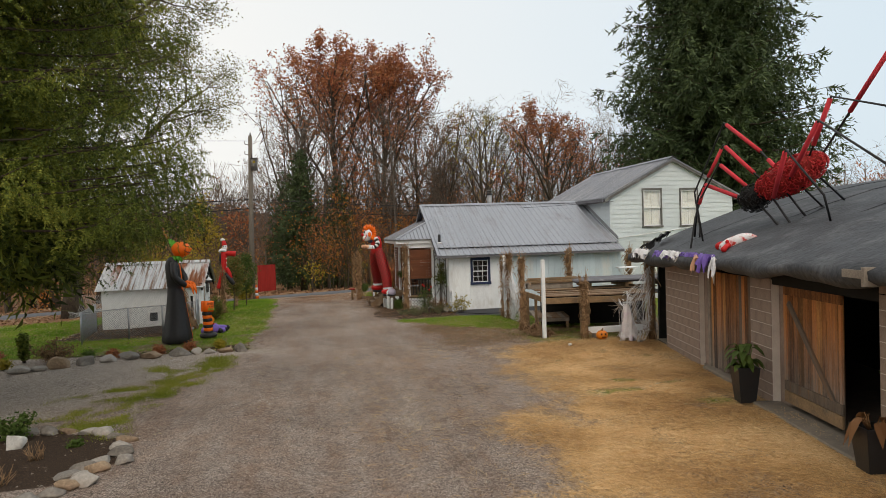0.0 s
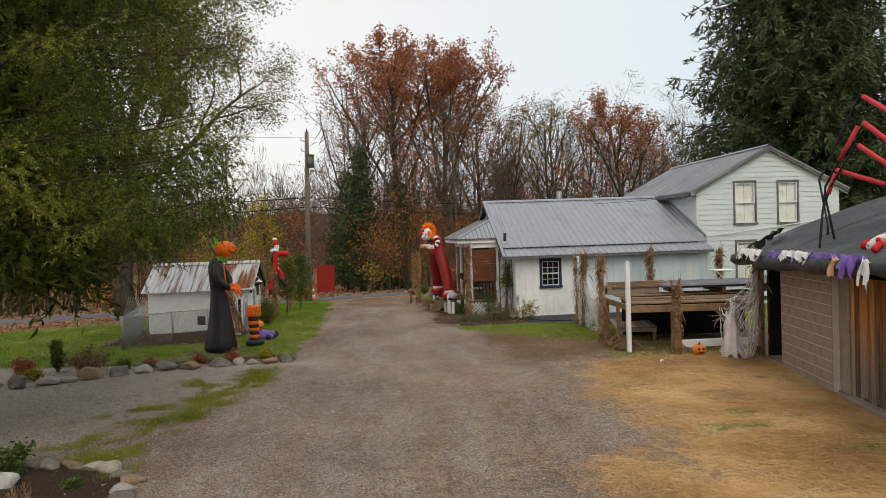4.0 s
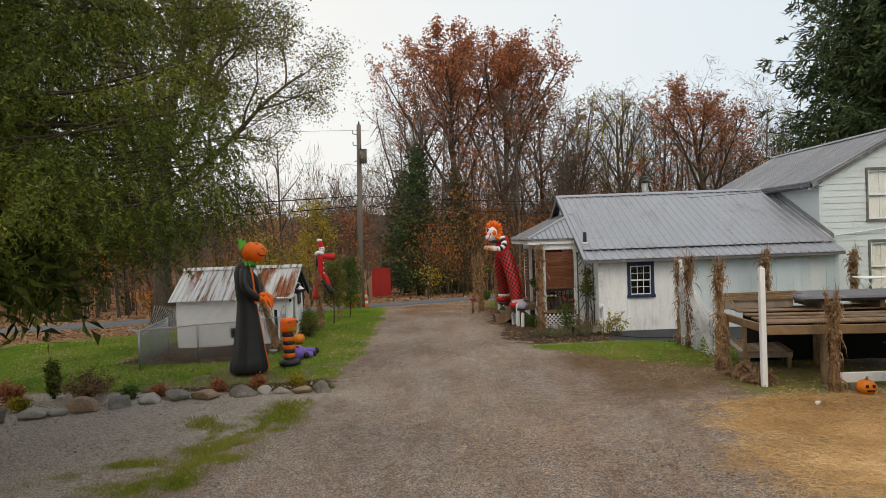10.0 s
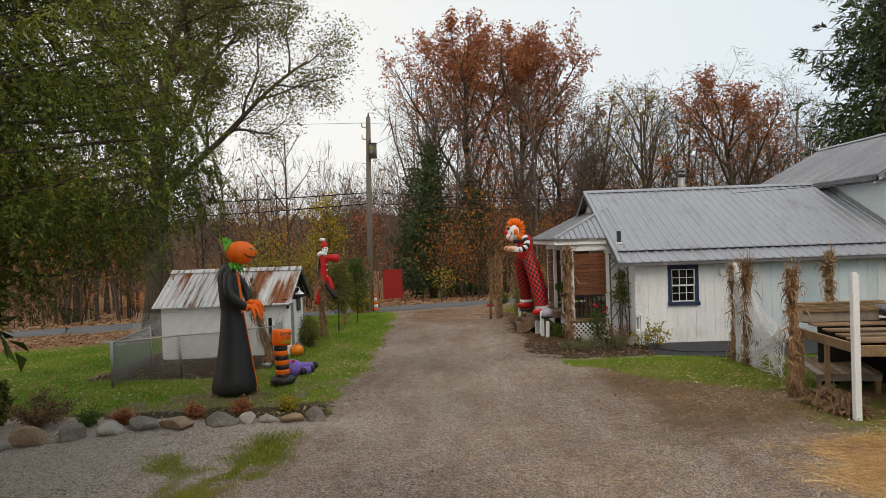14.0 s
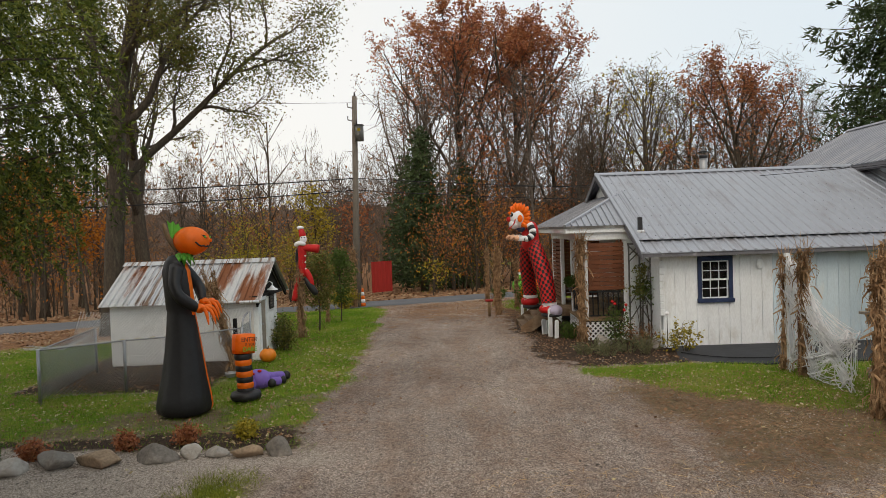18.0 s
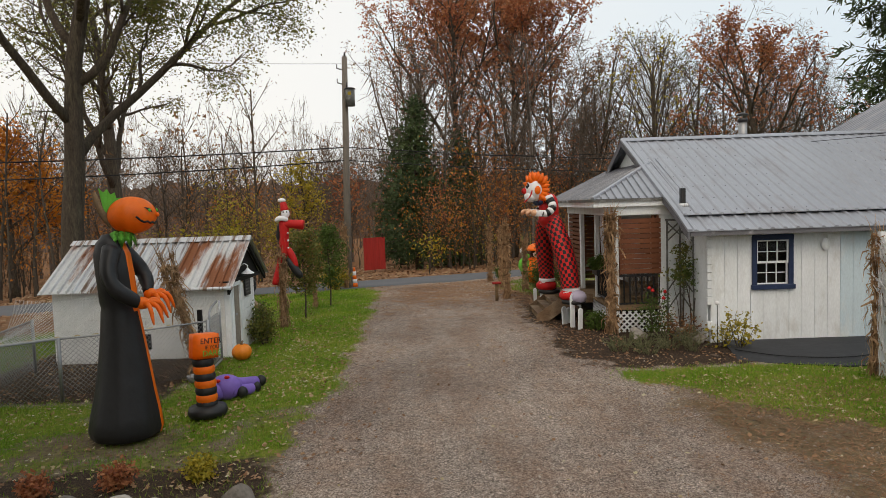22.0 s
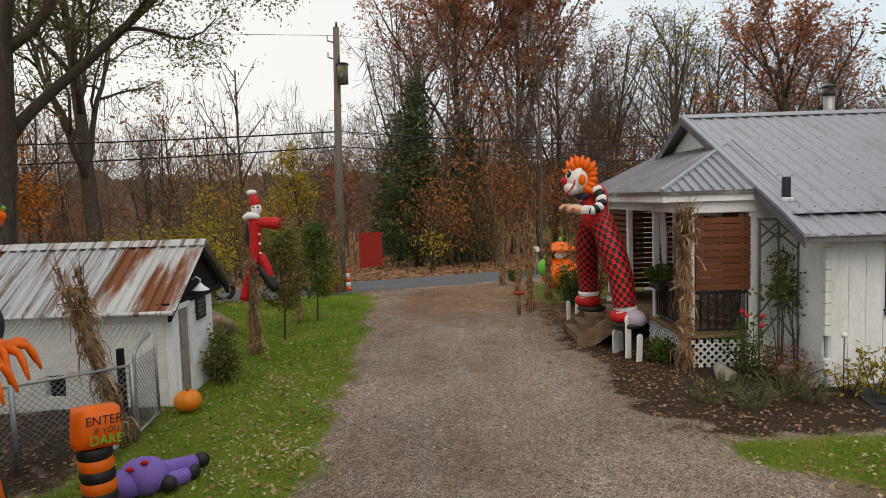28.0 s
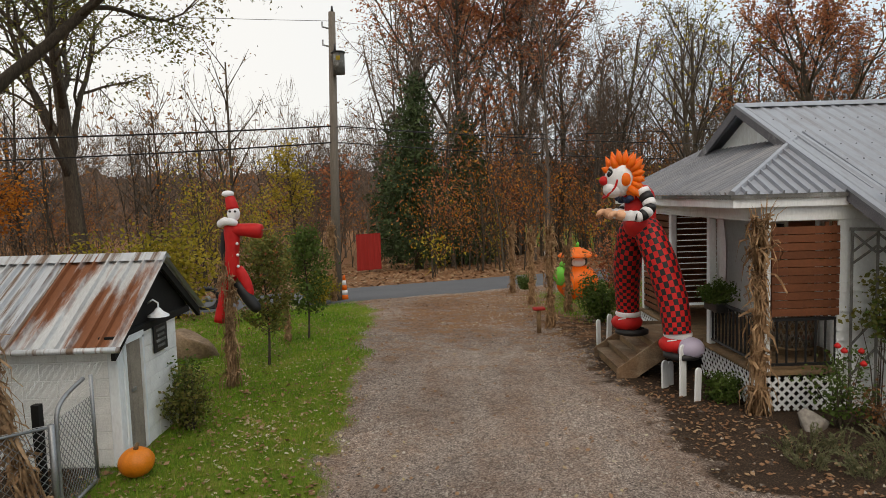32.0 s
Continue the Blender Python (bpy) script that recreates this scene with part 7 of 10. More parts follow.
# crest, stem and collar leaves
rp.tube(smooth_path([(-0.02, 0, 2.72), (-0.16, 0, 2.9), (-0.24, 0, 3.14)], 6), [0.06, 0.06, 0.055, 0.05, 0.045, 0.04, 0.03], 7, 3)
for k in range(5):
    a0, a1 = 1.75 - 0.27 * k, 1.75 - 0.27 * (k + 1)
    c0 = Vector((-0.1, 0, 2.78))
    p, q = c0 + Vector((math.cos(a0), 0, math.sin(a0))) * (0.42 - 0.02 * k), c0 + Vector((math.cos(a1), 0, math.sin(a1))) * (0.40 - 0.02 * k)
    mid = (p + q) / 2 - Vector((math.cos((a0 + a1) / 2), 0, math.sin((a0 + a1) / 2))) * 0.05
    for dy in (-0.012, 0.012):
        rp.add([c0 + Vector((0, dy, 0)), p + Vector((0, dy * 0.3, 0)), mid + Vector((0, dy * 2.5, 0)), q + Vector((0, dy * 0.3, 0))], [(0, 1, 2), (0, 2, 3)] if dy < 0 else [(2, 1, 0), (3, 2, 0)], 2)
for k in range(9):
    a = -2.2 + 0.5 * k
    p = Vector((0.08 + 0.16 * math.cos(a), 0.17 * math.sin(a), 2.62))
    o = Vector((math.cos(a), math.sin(a), 0))
    t = Vector((-o.y, o.x, 0)) * 0.08
    rp.add([p - t, p + t, p + o * 0.08 - Vector((0, 0, 0.2)), p + Vector((0, 0, 0.03))], [(0, 1, 2), (0, 3, 1), (0, 2, 3), (1, 3, 2)], 2)


def on_head(az, el, lift=1.015):
    return HC + Vector((0.34 * math.cos(el) * math.cos(az), 0.29 * math.cos(el) * math.sin(az), 0.24 * math.sin(el))) * lift


for e0 in (-0.95, -0.1):
    eye = [on_head(e0 - 0.22, 0.42), on_head(e0 - 0.02, 0.2), on_head(e0 + 0.2, 0.12), on_head(e0 + 0.08, 0.36)]
    rp.add(eye, [(0, 1, 2, 3)], 4)
    rp.ball(on_head(e0 + 0.02, 0.24, 1.02), (0.022, 0.022, 0.022), 2, 8, 5)
mouth = [on_head(-1.55 + 0.17 * k, -0.28 - 0.16 * math.sin(math.pi * k / 12) + (0.05 if k % 2 else -0.02) + (0.22 if k == 0 else 0), 1.02) for k in range(12)]
rp.tube(mouth, 0.014, 5, 4)
rp.ball(on_head(-0.35, 0.0, 1.03), (0.03, 0.03, 0.03), 1, 8, 5)
for pts in ([(-0.08, -0.2, 2.42), (-0.16, -0.36, 2.15), (-0.1, -0.46, 1.95), (0.14, -0.45, 1.78), (0.2, -0.44, 1.76)], [(0.1, 0.24, 2.4), (0.36, 0.26, 2.12), (0.42, 0.16, 1.95), (0.4, 0.05, 1.82)]):
    path = smooth_path(pts, 12)
    rp.tube(path, [0.13, 0.125, 0.12, 0.115, 0.11, 0.1, 0.105, 0.105, 0.1, 0.09, 0.08, 0.07, 0.06], 12, 0)
    finger_glove(rp, path[-1] + Vector((0.04, 0, -0.02)), (0.8, -0.35, -0.35), 0.1, 1, 1.15, 1.4, 0.9)
reaper = rp.link("inflatable_pumpkin_figure", mats_r)
reaper.matrix_basis = pose(-4.42, 21.8, 0.0, 0, 0, 34)
reaper.scale = (0.88, 0.88, 1)
tagged(reaper, "tall inflatable figure with an orange pumpkin head and black robe", "inflatable")

# striped post with a warning block
en = empty("inflatable_sign_post", -3.62, 22.5, 0, 6, "inflatable orange and black striped post with an orange warning block", "inflatable")
ms = Mesh()
ms.lathe((0, 0, 0), [(0.0, 0.19), (0.02, 0.25), (0.08, 0.27), (0.14, 0.25), (0.17, 0.14)], seg=22)
ms.link("base_ring", M_blackfab, en)
for k in range(7):
    z0, z1 = 0.12 + 0.1 * k, 0.12 + 0.1 * (k + 1)
    ms = Mesh()
    ms.lathe((0, 0, 0), [(z0, 0.135), (z0 + 0.03, 0.147), (z1 - 0.03, 0.147), (z1, 0.135)], seg=20, bend=lambda z: (-0.05 * z * z, 0))
    ms.link("stripe", M_orange if k % 2 else M_blackfab, en)
bm = bmesh.new()
add_box(bm, -0.21, 0.21, -0.1, 0.1, -0.18, 0.18)
bmesh.ops.subdivide_edges(bm, edges=bm.edges[:], cuts=3, use_grid_fill=True)
for vv in bm.verts:
    p = vv.co
    q = Vector((p.x / 0.21, p.y / 0.1, p.z / 0.18))
    k = 1 + 0.09 * (1 - max(abs(q.x), abs(q.z)) ** 2) * abs(q.y)
    s = 1 - 0.035 * (abs(q.x) > 0.9) * (abs(q.z) > 0.9)
    vv.co = Vector((p.x * s, p.y * (1 + 0.45 * (1 - q.x * q.x) * (1 - q.z * q.z)) * (0.75 if max(abs(q.x), abs(q.z)) > 0.95 else 1), p.z * s))
blk = part("sign_block", bm, M_orange, en, "puffy orange block", True)
blk.matrix_basis = pose(0.0, -0.02, 1.0, 0, 4, 36)
blk.scale = (0.86, 1.1, 0.95)


def lettering(text, size, m, material, parent, label):
    cu = bpy.data.curves.new("writing", "FONT")
    cu.body, cu.size, cu.extrude = text, size, 0.002
    cu.align_x, cu.align_y = "CENTER", "CENTER"
    tmp = bpy.data.objects.new("writing", cu)
    scene.collection.objects.link(tmp)
    bpy.context.view_layer.update()
    me = bpy.data.meshes.new_from_object(tmp.evaluated_get(bpy.context.evaluated_depsgraph_get()))
    bpy.data.objects.remove(tmp)
    me.materials.clear()
    me.materials.append(material)
    o = new("writing", me)
    o.matrix_basis = m
    o.parent = parent
    o["label"] = label
    return o


lettering("ENTER", 0.115, pose(0.03, -0.152, 0.09, 90, 0, 0), M_black, blk, "black word ENTER")
lettering("IF YOU", 0.075, pose(0.05, -0.158, 0.0, 90, 0, 0), M_slat, blk, "dark words IF YOU")
lettering("DARE", 0.12, pose(0.05, -0.15, -0.09, 90, 0, 0), M_green, blk, "green word DARE")

# slumped purple figure beside it
pu = Mesh()
pu.ball((0, 0, 0.2), (0.3, 0.24, 0.22), 0, 22, 12)
pu.ball((-0.2, -0.12, 0.16), (0.22, 0.2, 0.17), 0, 18, 10)
pu.tube(smooth_path([(0.15, 0.05, 0.22), (0.35, 0.22, 0.2), (0.52, 0.42, 0.16)], 8), [0.13, 0.12, 0.11, 0.1, 0.1, 0.1, 0.1, 0.1, 0.06], 12, 0)
pu.tube(smooth_path([(0.1, -0.1, 0.18), (0.3, 0.05, 0.12), (0.46, 0.22, 0.1)], 8), [0.12, 0.12, 0.11, 0.1, 0.1, 0.1, 0.1, 0.1, 0.06], 12, 0)
for c in ((0.58, 0.48, 0.16), (0.5, 0.28, 0.1), (0.3, -0.1, 0.12)):
    pu.ball(c, (0.1, 0.09, 0.1), 1, 12, 8)
for c in ((-0.1, -0.2, 0.36), (0.05, -0.14, 0.4)):
    pu.ball(c, (0.05, 0.03, 0.03), 2, 8, 6)
pur = pu.link("inflatable_purple_figure", [M_purple, M_blackfab, M_red])
pur.matrix_basis = pose(-3.66, 23.4, -0.02, 0, 0, 10)
pur.scale = (0.84, 0.84, 0.9)
tagged(pur, "slumped purple inflatable figure lying on the lawn", "inflatable")

# giant clown at the porch: chequered legs, striped sleeve, flame hair
cl = Mesh()
CM = [M_red, M_blackfab, M_whitefab, M_orange, M_flesh, M_dgrey, M_blue, M_black]
chequered(cl, [(2.61, 28.42, 0.86), (2.58, 28.5, 1.3), (2.47, 28.66, 1.85), (2.32, 28.85, 2.35), (2.28, 28.95, 2.5)], [0.195, 0.215, 0.23, 0.21, 0.14], 20, 26, 0, 7)
chequered(cl, [(2.3, 29.85, 0.96), (2.26, 29.75, 1.35), (2.2, 29.5, 1.8), (2.18, 29.2, 2.3), (2.22, 29.0, 2.5)], [0.185, 0.2, 0.22, 0.205, 0.14], 20, 26, 0, 7)
cl.ball((2.24, 28.97, 2.42), (0.24, 0.3, 0.2), 0, 20, 12)
cl.lathe((2.24, 28.95, 0), [(2.35, 0.2), (2.5, 0.23), (2.75, 0.23), (2.92, 0.2), (3.02, 0.12), (3.05, 0.0)], 0, 20)
for (x, y, dz) in ((2.63, 28.46, 0.03), (2.3, 29.85, 0.1)):
    cl.lathe((x, y, dz), [(0.77, 0.19), (0.8, 0.205), (0.84, 0.205), (0.86, 0.18)], 2, 20)
    cl.ball((x - 0.02, y, 0.67 + dz), (0.26, 0.22, 0.15), 0, 20, 10)
    if y < 29:
        cl.ball((x + 0.12, y - 0.17, 0.64 + dz), (0.2, 0.2, 0.16), 5, 18, 10)
    cl.lathe((x + 0.04, y - 0.07, dz), [(0.48, 0.22), (0.5, 0.27), (0.56, 0.27), (0.58, 0.2)], 1, 20)
    for k in range(3):
        cl.tube([(x - 0.2, y - 0.13 + 0.04 * k, 0.74 + dz - 0.035 * k), (x - 0.08, y - 0.17 + 0.02 * k, 0.76 + dz - 0.035 * k)], 0.012, 5, 2)
HD = Vector((1.93, 28.88, 3.14))
cl.ball(HD, (0.24, 0.22, 0.27), 2, 26, 16)
cl.ball(HD + Vector((-0.12, -0.01, -0.16)), (0.15, 0.17, 0.13), 2, 18, 10)
cl.ball(HD + Vector((-0.26, -0.02, -0.03)), 0.07, 0, 14, 8)
cl.tube([(2.15, 28.93, 2.85), (2.0, 28.9, 3.0)], [0.13, 0.12], 12, 0)
rcl = random.Random(7)
for row, (yo, n_) in enumerate(((0.0, 12), (-0.12, 10), (0.12, 10), (-0.19, 6), (0.19, 6))):
    for k in range(n_):
        ph = radians(-60 + (212 if row == 0 else 185) * k / (n_ - 1)) if row < 3 else radians(-50 + 110 * k / (n_ - 1))
        o = Vector((math.cos(ph), yo * 2.4, math.sin(ph))).normalized()
        p = HD + Vector((0.2 * math.cos(ph), yo, 0.235 * math.sin(ph))) * (1.0 if row == 0 else 0.93)
        L_ = 0.12 + 0.06 * rcl.random()
        bend = Vector((0, 0, 0.05)) if 0.3 < ph < 2.6 else Vector((0, 0, -0.01))
        cl.tube([p - o * 0.05, p + o * L_ * 0.4, p + o * L_ + bend], [0.055, 0.06, 0.005], 7, 3)
for sx in (-1, 1):
    cl.ball(HD + Vector((-0.03 + 0.05, sx * 0.2, -0.02)), (0.075, 0.04, 0.1), 3, 12, 8)
    cl.tube(smooth_path([HD + Vector((-0.1, sx * 0.19, -0.02)), HD + Vector((-0.14, sx * 0.18, -0.14)), HD + Vector((-0.22, sx * 0.1, -0.24))], 8), 0.016, 6, 0)
    cl.tube(smooth_path([HD + Vector((-0.20, sx * 0.08, 0.14)), HD + Vector((-0.17, sx * 0.14, 0.1)), HD + Vector((-0.19, sx * 0.12, 0.04))], 6), 0.018, 6, 7)
    cl.ball(HD + Vector((-0.20, sx * 0.1, 0.06)), (0.03, 0.03, 0.045), 7, 10, 6)
cl.tube(smooth_path([HD + Vector((-0.22, -0.12, -0.25)), HD + Vector((-0.27, 0, -0.29)), HD + Vector((-0.22, 0.12, -0.25))], 6), 0.014, 6, 0)
# striped sleeves bent at the elbow, ruffled cuffs, stuffed gloves
for pts in ([(2.2, 28.72, 2.95), (2.27, 28.58, 2.72), (2.12, 28.52, 2.58), (1.95, 28.55, 2.6)], [(2.15, 29.15, 2.95), (2.15, 29.2, 2.75), (1.98, 29.1, 2.62), (1.88, 28.98, 2.62)]):
    path = smooth_path(pts, 18)
    for k in range(0, 18, 2):
        cl.tube(path[k:k + 3], 0.105 - 0.002 * k, 14, 2 if (k // 2) % 2 == 0 else 1)
    w0 = path[-1]
    cl.lathe((w0.x + 0.02, w0.y, w0.z - 0.06), [(-0.02, 0.1), (0.05, 0.13), (0.12, 0.1)], 2, 18, 0.14, 9)
    finger_glove(cl, w0 + Vector((-0.1, 0.02, 0)), (-0.8, 0.15, -0.1), 0.1, 4, 0.7, 0.8, 0.3)
for k in range(5):
    cl.ball((2.03 - 0.02 * k, 28.74 + 0.09 * k, 2.84 - 0.03 * (k % 2)), (0.06, 0.06, 0.05), 6, 10, 6)
clown = cl.link("inflatable_clown", CM)
tagged(clown, "giant inflatable clown with orange hair and red and black chequered trousers", "inflatable")

# straw-stuffed winter figure tied to a corn bundle
sa = Mesh()
sa.tube(smooth_path([(0.0, 0, 2.6), (0.01, 0, 2.3), (-0.02, 0, 1.95), (-0.03, 0, 1.68)], 9), [0.09, 0.12, 0.125, 0.115, 0.11, 0.115, 0.12, 0.11, 0.1, 0.06], 14, 0)
sa.tube(smooth_path([(0.0, -0.02, 2.5), (0.25, -0.02, 2.49), (0.49, -0.02, 2.46)], 6), [0.09, 0.1, 0.1, 0.105, 0.115, 0.12, 0.11], 12, 0)
sa.tube(smooth_path([(-0.1, 0.05, 2.5), (-0.15, 0.06, 2.2), (-0.13, 0.06, 1.8)], 6), [0.07, 0.065, 0.06, 0.06, 0.05, 0.05, 0.04], 10, 1)
sa.tube(smooth_path([(-0.05, -0.04, 1.78), (-0.15, -0.05, 1.45), (-0.25, -0.06, 1.03)], 8), [0.09, 0.085, 0.08, 0.08, 0.085, 0.08, 0.085, 0.09, 0.085], 12, 0)
sa.tube(smooth_path([(0.08, 0, 1.9), (0.19, 0, 1.65), (0.24, 0, 1.42)], 6), [0.06, 0.08, 0.09, 0.09, 0.09, 0.085, 0.07], 12, 0)
sa.tube(smooth_path([(0.05, -0.02, 1.66), (0.22, -0.02, 1.4), (0.38, -0.02, 1.18)], 6), [0.07, 0.09, 0.1, 0.1, 0.095, 0.09, 0.05], 12, 1)
sa.ball((0.06, -0.02, 2.75), (0.1, 0.1, 0.12), 2, 16, 10)
for ex in (0.03, 0.11):
    sa.ball((ex, -0.11, 2.79), (0.022, 0.012, 0.018), 1, 8, 5)
sa.tube(smooth_path([(-0.16, -0.06, 2.58), (-0.06, -0.12, 2.64), (0.06, -0.11, 2.62), (0.1, -0.04, 2.6)], 8), [0.05, 0.065, 0.06, 0.07, 0.06, 0.06, 0.055, 0.05, 0.03], 10, 2)
sa.tube(smooth_path([(0.04, 0, 2.83), (0.02, 0, 2.95), (-0.01, 0, 3.03)], 5), [0.105, 0.1, 0.09, 0.085, 0.075, 0.06], 12, 0)
sa.ball((-0.02, 0, 3.07), (0.1, 0.09, 0.055), 2, 12, 8)
for k in range(3):
    sa.ball((0.11, -0.09, 2.28 - 0.18 * k), (0.025, 0.02, 0.025), 2, 8, 5)
sant = sa.link("stuffed_scarecrow", [M_red, M_blackfab, M_whitefab])
sant.matrix_basis = pose(-4.12, 29.5, 0.02)
sant.scale = (1, 1, 1)
tagged(sant, "stuffed red-suited scarecrow with a white beard tied to a corn bundle", "scarecrow")
tube_s = tube("arm_stick", [(-4.3, 29.5, 2.5), (-3.6, 29.48, 2.5), (-3.2, 29.47, 2.56)], [0.015, 0.012, 0.005], M_wood, sides=5)
tagged(tube_s, "thin stick through the scarecrow's sleeves", "stick")

# round orange figure by the road
wi = Mesh()
wi.ball((0, 0, 0.5), (0.46, 0.42, 0.52), 0, 26, 14, squash=lambda p, th, ph: 1 - 0.04 * (1 - abs(math.cos(4 * ph))) ** 2)
wi.ball((0, -0.02, 1.12), (0.22, 0.2, 0.2), 2, 18, 10)
wi.ball((0, -0.12, 1.1), (0.16, 0.14, 0.15), 3, 14, 9)
wi.lathe((0, 0, 0), [(1.24, 0.42), (1.27, 0.44), (1.33, 0.36), (1.42, 0.22), (1.5, 0.1), (1.52, 0.02)], 0, 24)
wi.tube([(0, 0, 1.5), (0.02, 0, 1.66)], [0.05, 0.02], 8, 1)
wi.ball((-0.4, -0.2, 0.72), (0.16, 0.14, 0.28), 1, 14, 9)
wi.ball((-0.33, -0.2, 1.05), (0.09, 0.08, 0.1), 1, 12, 8)
wit = wi.link("inflatable_round_figure", [M_orange, M_green, M_black, M_whitefab])
wit.matrix_basis = pose(3.35, 38.9, gz(3.35, 38.9) - 0.02) @ Matrix.Diagonal((1.4, 1.25, 1.05, 1))
tagged(wit, "round orange inflatable figure with a green cat near the road", "inflatable")

# giant spider on the barn roof
spd = tagged(new("giant_spider"), "giant spider of black pipe and red netting on the roof", "decoration")
spd.matrix_basis = BARN
rs = np.random.default_rng(5)


def scrap_body(name, c0, c1, r0, n, size, material, core, label):
    """An oblong bundle covered in curled scraps."""
    c0, c1 = Vector(c0), Vector(c1)
    ms = Mesh()
    ax_ = c1 - c0
    q = ax_.to_track_quat("Z", "Y").to_matrix()
    ms.ball((c0 + c1) / 2, (r0 * 0.92, r0 * 0.92, ax_.length / 2), 0, 20, 12, turn=q)
    for _ in range(n):
        u = unit(rs, 1)[0]
        p = (c0 + c1) / 2 + q @ Vector((u[0] * r0, u[1] * r0, u[2] * ax_.length / 2))
        d = Vector(unit(rs, 1)[0])
        nrm = (q @ Vector((u[0], u[1], u[2] * 0.5))).normalized()
        d = (d - nrm * d.dot(nrm) * 0.7).normalized()
        ms.tube([p - d * size, p + nrm * size * 0.7, p + d * size], [0.006, 0.013, 0.006], 3, 1)
    return ms.link(name, [core, material], spd, label)


scrap_body("abdomen", (1.0, -3.25, 3.72), (1.85, -4.3, 4.32), 0.33, 900, 0.05, M_netting, M_redsign, "bundle of bright red netting")
scrap_body("head", (0.85, -2.85, 3.55), (1.15, -3.4, 3.72), 0.27, 200, 0.06, M_black, M_dark, "black tangle of twigs")
LEGS = [([(1.5, -3.3, 4.1), (1.4, -2.56, 4.67), (1.1, -1.39, 5.49), (0.6, -0.75, 3.9), (0.55, -1.2, 3.0), (0.5, -1.3, 2.8)], (0.1, 0.62)),
        ([(1.3, -2.95, 3.95), (0.9, -1.82, 4.92), (0.5, -1.25, 3.75), (0.45, -1.1, 2.8)], (0.25, 0.95)),
        ([(1.1, -2.9, 3.75), (0.7, -2.04, 4.47), (0.4, -1.45, 3.55), (0.35, -1.9, 2.72)], (0.2, 0.95)),
        ([(1.0, -2.75, 3.6), (0.55, -1.6, 4.03), (0.35, -1.45, 3.28), (0.0, -2.09, 2.56)], (0.05, 1.0)),
        ([(0.98, -4.0, 3.6), (0.75, -4.97, 4.43), (0.95, -5.84, 3.54), (1.2, -5.6, 3.05)], (0.0, 0.95)),
        ([(1.25, -4.1, 3.95), (1.2, -5.26, 4.9), (1.3, -6.94, 3.95), (1.4, -7.1, 3.12)], (0.05, 0.97)),
        ([(1.55, -4.15, 4.2), (1.7, -4.78, 5.41), (1.9, -6.04, 4.99), (2.1, -6.6, 3.35)], (0.3, 0.97)),
        ([(1.85, -3.9, 4.2), (2.2, -4.45, 5.11), (2.3, -5.6, 6.1), (2.5, -6.5, 4.6), (2.6, -6.7, 3.5)], (0.0, 0.0))]
for pts, (s0, s1) in LEGS:
    lg = new("leg")
    lg.parent = spd
    tube("pipe", pts, 0.021, M_black, lg, "black pipe", 8)
    a, b = (Vector(pts[0]), Vector(pts[1])) if s1 > 0 else (Vector(pts[1]), Vector(pts[2]))
    if s1 == 0:
        s0, s1 = 0.05, 0.95
    tube("sleeve", [a.lerp(b, s0), a.lerp(b, s1)], 0.045, M_foam, lg, "red foam sleeve", 10)
    if len(pts) > 4 and s1 < 0.9:
        c, d = Vector(pts[1]), Vector(pts[2])
        tube("sleeve", [c.lerp(d, 0.0), c.lerp(d, 0.93)], 0.045, M_foam, lg, "red foam sleeve", 10)
    if pts[1][1] > -2.0:
        i = 2 if len(pts) > 4 else 1
        c, d = Vector(pts[i]), Vector(pts[i + 1])
        if pts[1][1] > -1.9:
            tube("sleeve", [c.lerp(d, 0.08), c.lerp(d, 0.6)], 0.04, M_foam, lg, "red foam sleeve", 10)
for a, b in (((1.0, -3.3, 3.5), (1.05, -4.1, 3.0)), ((1.15, -3.6, 3.6), (1.15, -4.35, 3.03)), ((1.35, -3.7, 3.75), (1.6, -4.0, 3.2)), ((1.55, -3.8, 3.9), (2.1, -3.76, 3.36)), ((1.05, -4.1, 3.0), (1.15, -4.38, 3.05)), ((1.15, -4.35, 3.05), (2.1, -3.76, 3.38)), ((1.7, -4.1, 4.1), (2.6, -3.6, 3.52))):
    tube("stand_bar", [a, b], 0.023, M_black, spd, sides=6)

# white and red stuffed figure lying on the roof edge, purple and white drapery
dl = Mesh()
dl.tube(smooth_path([(-0.05, -3.75, 2.62), (0.2, -3.95, 2.8), (0.55, -4.15, 2.95), (0.75, -4.4, 2.96)], 10), [0.1, 0.15, 0.17, 0.18, 0.17, 0.17, 0.16, 0.13, 0.1, 0.06, 0.02], 12, 0)
dl.tube(smooth_path([(-0.12, -3.6, 2.66), (-0.02, -3.7, 2.72), (0.1, -3.85, 2.72)], 6), [0.06, 0.1, 0.12, 0.13, 0.13, 0.1, 0.05], 12, 1)
dl.tube(smooth_path([(0.1, -4.0, 2.75), (-0.1, -4.25, 2.7), (-0.25, -4.4, 2.6)], 6), [0.08, 0.08, 0.08, 0.07, 0.08, 0.09, 0.05], 10, 1)
for k in range(12):
    a = rs.random(3) - 0.5
    dl.ball((0.15 + a[0] * 0.3, -3.9 + a[1] * 0.35, 2.83 + a[2] * 0.12), 0.06, 1, 8, 6)
dd = dl.link("stuffed_figure", [M_stained, M_red])
dd.matrix_basis = BARN @ Matrix.Translation((0.04, -3.85, 2.62)) @ Matrix.Scale(0.68, 4) @ Matrix.Translation((-0.05, 3.75, -2.66))
tagged(dd, "white and red stuffed figure lying on the barn roof edge", "decoration")


